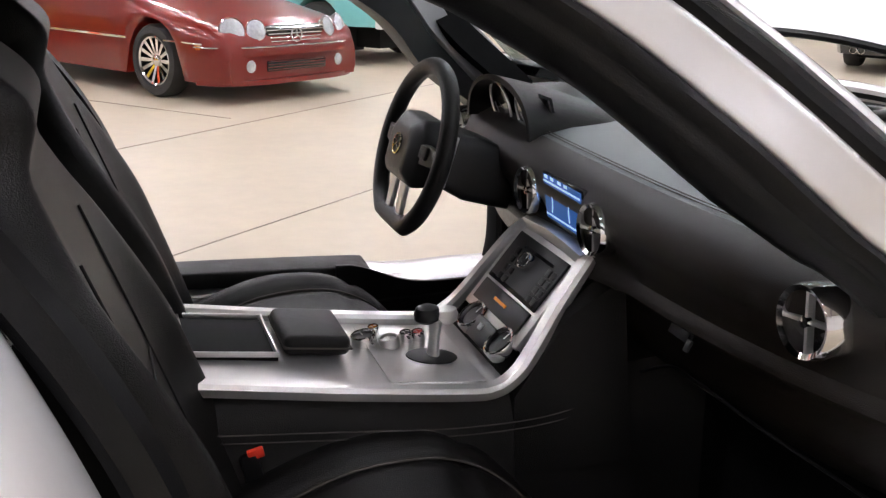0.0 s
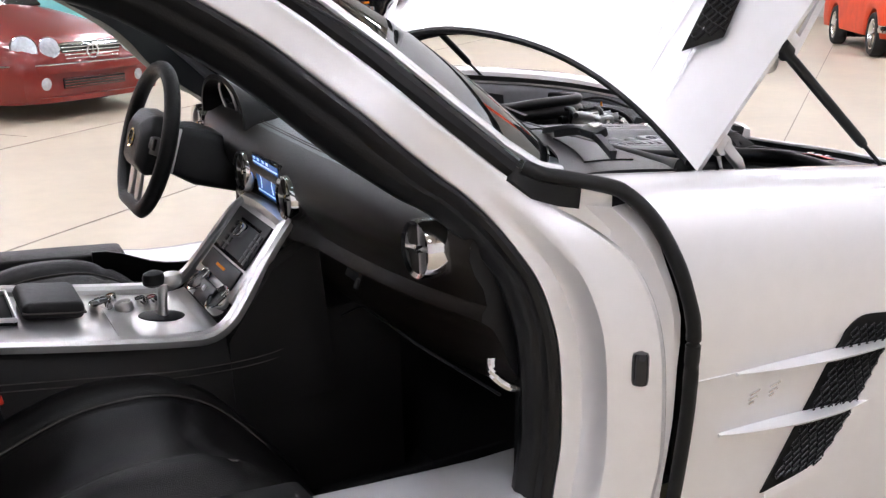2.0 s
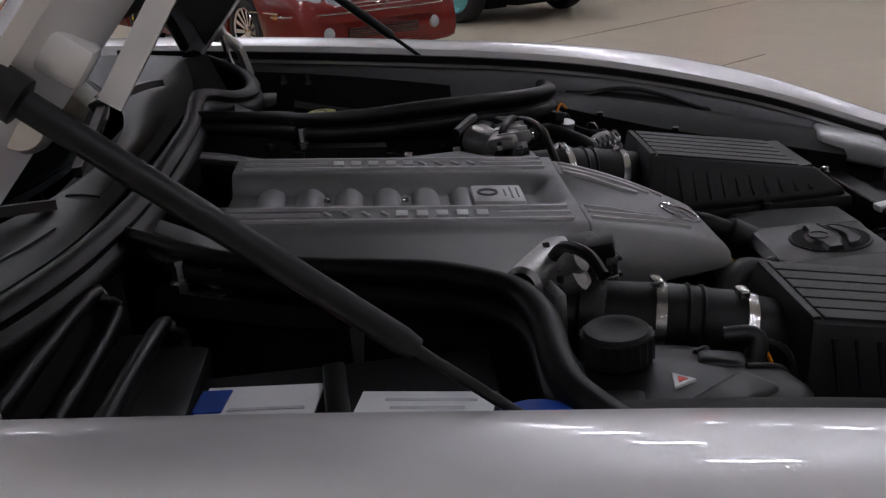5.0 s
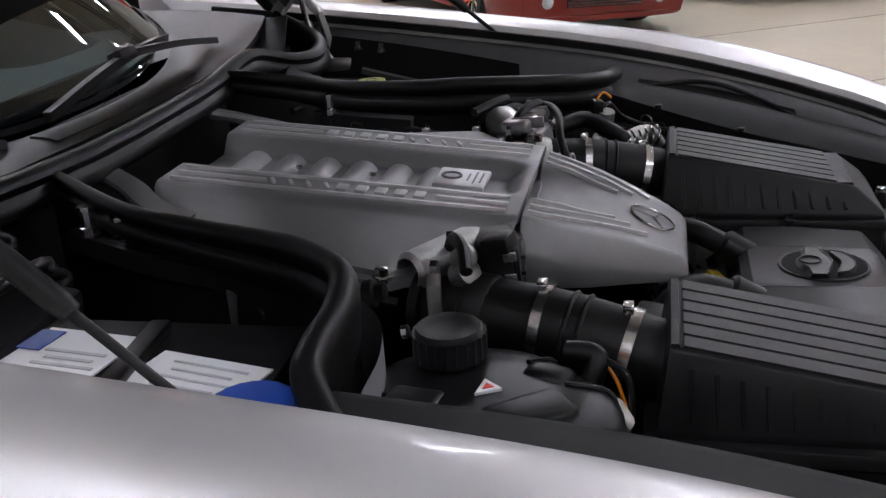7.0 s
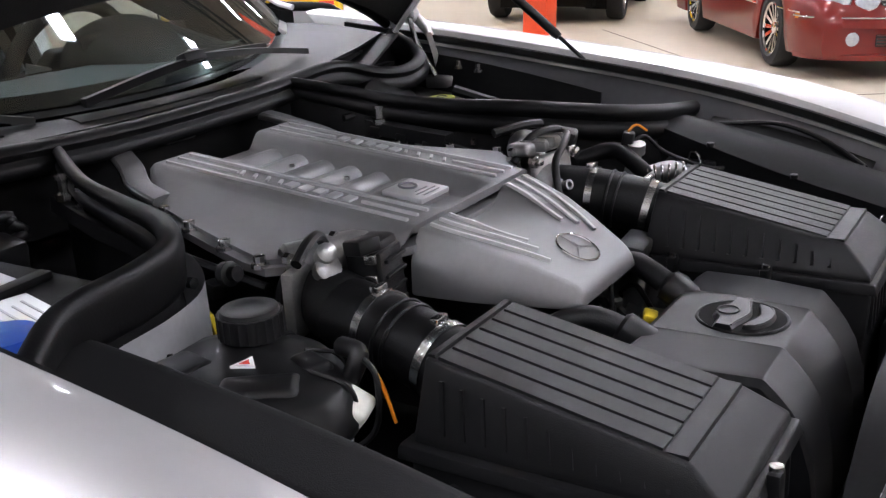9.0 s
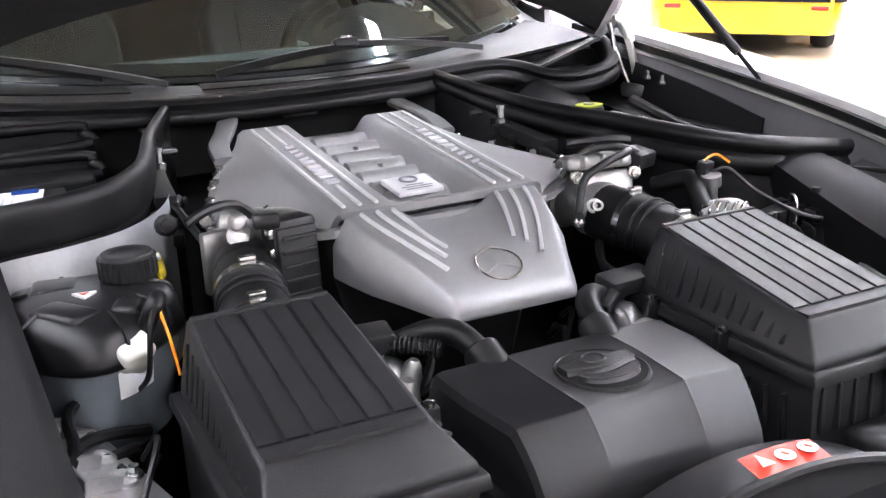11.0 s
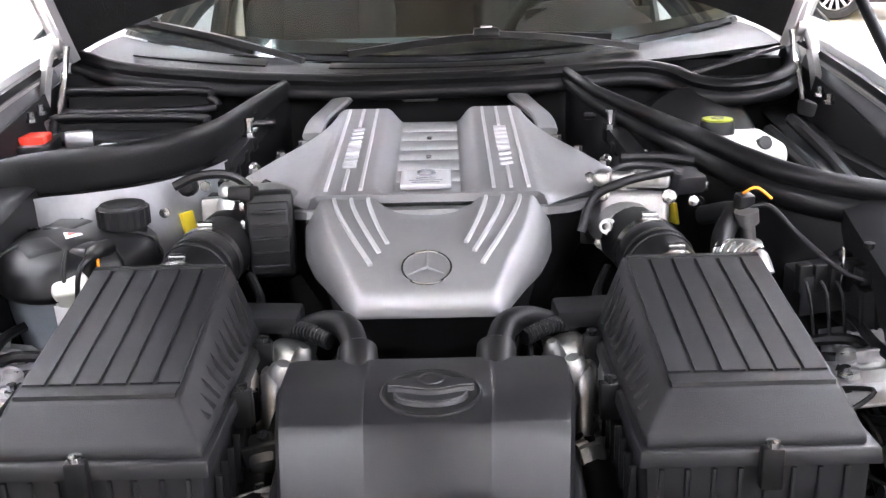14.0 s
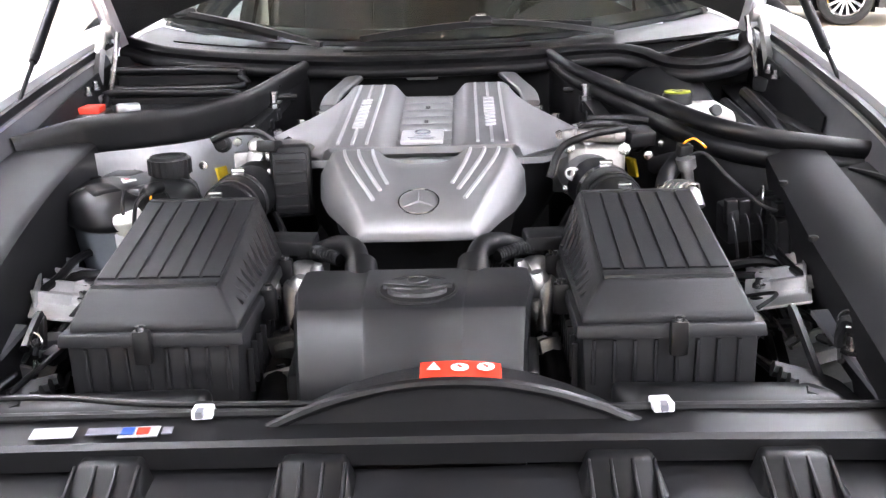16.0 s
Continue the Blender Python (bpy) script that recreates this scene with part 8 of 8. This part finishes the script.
def red_coupe():
    ob, put, body = hall_car("red_coupe", "dark red coupe with twin round headlamps and chrome wheels", (-0.46, 6.80), -58, RED_PAINT, nose=0.60, rim=CHROME)
    for s in (1, -1):
        round_lamp(put, -0.098, s * 0.605, 0.578, 0.100, s * 22, tilt=20)
        round_lamp(put, -0.042, s * 0.405, 0.578, 0.082, s * 14, tilt=20)
        round_lamp(put, -0.015, s * 0.50, 0.30, 0.052, s * 8, name="fog_lamp", tilt=2)
        put("side_marker", box((-0.30, s * 0.822, 0.44), (0.15, 0.02, 0.05), (0, 0, -5 * s), 0.006), AMBER, None, "amber side marker")
        put("chrome_strip", box((-0.42, s * 0.838, 0.478), (0.46, 0.014, 0.014), (0, 0, -2 * s), 0.004), CHROME)
        put("chrome_strip", box((-2.1, s * 0.853, 0.47), (1.9, 0.014, 0.02), (0, 0, 0), 0.004), CHROME)
    put("grille", loft([[(-0.012, y, z) for y, z in ((-0.27, 0.47), (0.27, 0.47), (0.33, 0.585), (-0.33, 0.585))], [(-0.05, y, z) for y, z in ((-0.27, 0.47), (0.27, 0.47), (0.33, 0.60), (-0.33, 0.60))]]), GLOSS_BLACK, None, "black grille with chrome bars")
    for i in range(4):
        put("grille_bar", box((-0.008, 0, 0.485 + 0.03 * i), (0.02, 0.55 + 0.03 * i, 0.009), (0, 0, 0), 0.002), CHROME)
    rim_line = [(-0.012, -0.28, 0.465), (-0.01, 0.0, 0.46), (-0.012, 0.28, 0.465), (-0.02, 0.345, 0.59), (-0.02, 0.0, 0.605), (-0.02, -0.345, 0.59)]
    put("grille_frame", tube(rim_line, 0.010, 8, closed=True, steps=5), CHROME)
    put("emblem", torus(0.058, 0.008, pose(0.004, 0, 0.53, 0, 90, 0), 28, 8), CHROME, None, "round chrome grille emblem")
    for a in (90, 210, 330):
        put("emblem_spoke", rod((0.008, 0, 0.53), (0.008, 0.055 * math.cos(math.radians(a)), 0.53 + 0.055 * math.sin(math.radians(a))), 0.006, 6), CHROME)
    put("bumper", sweep([(-0.26, -0.815, 0.43), (-0.10, -0.74, 0.43), (0.015, -0.45, 0.43), (0.03, 0.0, 0.43), (0.015, 0.45, 0.43), (-0.10, 0.74, 0.43), (-0.26, 0.815, 0.43)], [(-0.03, -0.05), (0.015, -0.05), (0.02, 0.0), (0.008, 0.02), (-0.03, 0.02)], steps=6), RED_PAINT, None, "red bumper with chrome strip")
    put("chrome_strip", sweep([(-0.28, -0.84, 0.452), (-0.10, -0.765, 0.452), (0.03, -0.46, 0.452), (0.045, 0.0, 0.452), (0.03, 0.46, 0.452), (-0.10, 0.765, 0.452), (-0.28, 0.84, 0.452)], ring_profile(0.007, 8), steps=6), CHROME)
    put("lower_grille", box((0.0, 0, 0.29), (0.03, 0.66, 0.085), bevel=0.006), GLOSS_BLACK)
    for i in range(4):
        put("lower_slat", box((0.016, 0, 0.26 + 0.022 * i), (0.008, 0.65, 0.005)), RED_PAINT)
    put("spoiler_lip", sweep([(-0.30, -0.80, 0.17), (-0.08, -0.70, 0.17), (0.02, -0.40, 0.17), (0.03, 0.0, 0.17), (0.02, 0.40, 0.17), (-0.08, 0.70, 0.17), (-0.30, 0.80, 0.17)], [(-0.05, -0.02), (0.02, -0.02), (0.02, 0.02), (-0.05, 0.02)], steps=5), RED_PAINT)


def turquoise_pickup():
    ob, put, body = hall_car("vintage_pickup", "turquoise vintage pickup truck with white bumper", (1.45, 9.3), -55, TURQUOISE, length=4.6, width=1.72, nose=0.95, belt=1.12, roof=1.62, clear=0.42, r=0.33, axle=0.80, base=2.7, rim=TURQUOISE, style="disc")
    put("bumper", box((0.10, 0, 0.50), (0.09, 1.74, 0.17), (0, 0, 0), 0.02, seg=3), WHITE_PAINT, None, "white painted front bumper")
    put("valance", box((0.02, 0, 0.66), (0.06, 1.56, 0.14), bevel=0.015), WHITE_PAINT)
    put("grille", box((0.015, 0, 0.80), (0.06, 1.40, 0.16), bevel=0.01), WHITE_PAINT, None, "white painted grille")
    for i in range(4):
        put("grille_slot", box((0.046, 0, 0.745 + 0.036 * i), (0.006, 1.1, 0.012)), DARK)
    for s in (1, -1):
        round_lamp(put, 0.05, s * 0.62, 0.82, 0.085, 0, tilt=0)
        put("bumper_iron", box((0.04, s * 0.4, 0.46), (0.12, 0.05, 0.05)), DARK)
        put("park_lamp", lathe([(0.035, 0), (0.03, 0.015), (0, 0.02)], pose(0.05, s * 0.62, 0.66, 0, 90, 0), 16, None, False), WHITE_LABEL)


def vintage_front(name, label, at, heading, paint, bumper_mat, wall=None):
    ob, put, body = hall_car(name, label, at, heading, paint, length=4.3, width=1.60, nose=0.78, belt=0.98, roof=1.45, clear=0.28, r=0.32, axle=0.70, base=2.5, rim=CHROME, style="disc", wall=wall)
    for s in (1, -1):
        round_lamp(put, -0.02, s * 0.58, 0.70, 0.085, 0, tilt=4)
        put("turn_lamp", box((0.0, s * 0.58, 0.54), (0.04, 0.14, 0.04), bevel=0.01), AMBER, None, "amber turn lamp")
    put("grille", box((0.0, 0, 0.66), (0.05, 0.72, 0.18), bevel=0.02), CHROME, None, "chrome grille")
    for i in range(5):
        put("grille_slot", box((0.027, 0, 0.60 + 0.03 * i), (0.006, 0.66, 0.012)), DARK)
    put("bumper", sweep([(-0.20, -0.80, 0.42), (0.06, -0.70, 0.42), (0.10, 0.0, 0.42), (0.06, 0.70, 0.42), (-0.20, 0.80, 0.42)], [(-0.02, -0.06), (0.02, -0.05), (0.03, 0.0), (0.02, 0.05), (-0.02, 0.06)], steps=6), bumper_mat)


def dark_sedan():
    ob, put, body = hall_car("dark_sedan", "near-black sedan seen from behind, with four exhaust pipes", (9.9, 9.9), 37.7, BLACK_PAINT, length=4.4, width=1.68, nose=0.66, belt=0.86, roof=1.30, clear=0.22, axle=0.8, base=2.6, rim=STEEL)
    for s in (1, -1):
        for dy in (0.0, 0.085):
            y = s * (0.48 + dy)
            put("exhaust_pipe", lathe([(0.036, -0.12), (0.040, 0.0), (0.034, 0.004), (0.030, -0.08)], pose(-4.43, y, 0.265, 0, -90, 0), 20, None, False), CHROME, None, "round chrome exhaust tip")
        put("tail_lamp", box((-4.36, s * 0.62, 0.66), (0.10, 0.30, 0.13), (0, 0, 8 * s), 0.02), RED_PLASTIC, None, "red tail lamp")
    put("bumper", sweep([(-4.15, -0.83, 0.42), (-4.36, -0.74, 0.42), (-4.44, 0.0, 0.42), (-4.36, 0.74, 0.42), (-4.15, 0.83, 0.42)], [(-0.03, -0.08), (0.02, -0.06), (0.02, 0.06), (-0.03, 0.08)], steps=6), BLACK_PAINT)
    put("plate", box((-4.43, 0, 0.62), (0.02, 0.42, 0.10), bevel=0.004), WHITE_LABEL)


def simple_rear(name, label, at, heading, paint):
    """A car that shows its tail."""
    ob, put, body = hall_car(name, label, at, heading, paint, length=4.3, nose=0.62, belt=0.84, roof=1.24, clear=0.20, rim=STEEL)
    put("bumper_strip", sweep([(-4.05, -0.84, 0.50), (-4.28, -0.74, 0.50), (-4.335, 0.0, 0.50), (-4.28, 0.74, 0.50), (-4.05, 0.84, 0.50)], [(-0.01, -0.02), (0.012, -0.018), (0.012, 0.018), (-0.01, 0.02)], steps=6), PLASTIC_SMOOTH, None, "black rubbing strip")
    put("lower_valance", box((-4.24, 0, 0.24), (0.10, 1.30, 0.07), bevel=0.01), PLASTIC)
    for s in (1, -1):
        put("reflector", box((-4.30, s * 0.62, 0.43), (0.03, 0.14, 0.035), (0, 0, 10 * s), 0.006), RED_PLASTIC, None, "dark red reflector")
        put("tail_lamp", box((-4.27, s * 0.62, 0.68), (0.06, 0.26, 0.10), (0, 0, 10 * s), 0.01), RED_PLASTIC)
    return put


def white_truck():
    t = thing("flatbed_truck", (9.45, 13.0, 0), "white flatbed truck with dark tyres", "truck", "cars in the hall")
    M = pose(9.45, 13.0, 0, 0, 0, 128)

    def put(n, bm, mat, parent=None, label="", sharp=38):
        bmesh.ops.transform(bm, matrix=M, verts=bm.verts)
        return part(n, bm, mat, parent or t, label, sharp)
    put("bed", box((0, 0, 0.82), (4.4, 1.9, 0.22), bevel=0.02), WHITE_PAINT, None, "white truck bed")
    put("cab", frustum([(0.60, 1.5, 3.2, -0.9, 0.9), (1.1, 1.5, 3.2, -0.9, 0.9), (1.7, 1.6, 2.7, -0.75, 0.75)], 0.06, seg=3), WHITE_PAINT)
    put("chassis", box((0, 0, 0.58), (4.2, 0.8, 0.18)), DARK)
    for x in (-1.0, 1.3):
        for s in (1, -1):
            wheel_parts(put, None, x, s * 0.78, 0.34, 0.22, STEEL, "disc")
    put("fuel_can", box((0.2, 0.62, 0.45), (0.26, 0.2, 0.3), bevel=0.02), RED_PLASTIC)


def posts():
    p = thing("post", (4.16, 12.0, 0), "orange-red square steel post on the floor", "post", "posts")
    part("shaft", box((4.16, 12.0, 2.0), (0.26, 0.26, 4.0), bevel=0.01), ORANGE_RED, p)
    part("base_plate", box((4.16, 12.0, 0.006), (0.30, 0.30, 0.012), bevel=0.003), ORANGE_RED, p)
    for x, y in ((-4.25, 8.25), (11.5, 13.0), (-11.5, 7.6)):
        copy_thing(p, Matrix.Translation((x, y, 0)))


red_coupe()
turquoise_pickup()
vintage_front("vintage_car", "dark red vintage car with chrome grille and black bumper", (3.50, 14.2), -75, RED_PAINT, BLACK_PAINT)
vintage_front("black_vintage_car", "black vintage car with chrome hub caps", (5.65, 15.4), -68, BLACK_PAINT, CHROME)
vintage_front("black_roadster", "black vintage car with white-walled tyres", (7.90, 15.4), -60, BLACK_PAINT, BLACK_PAINT, WHITE_LABEL)
vintage_front("yellow_green_car", "pale yellow-green car far back in the hall", (9.7, 18.2), -60, YELLOW_GREEN, CHROME)
white_truck()
dark_sedan()
vintage_front("orange_car", "orange car with chrome front bumper", (10.9, 6.9), -128, ORANGE_RED, CHROME)
simple_rear("yellow_car", "bright yellow sports car with black rubbing strip", (-9.0, 8.6), 138, YELLOW_PAINT)
vintage_front("yellow_coupe", "yellow car with dark lower bumper", (-4.6, 9.1), -75, YELLOW_PAINT, BLACK_PAINT)
simple_rear("grey_car", "dark grey car with silver wheels", (-10.48, 5.25), 75, BLACK_PAINT)
posts()
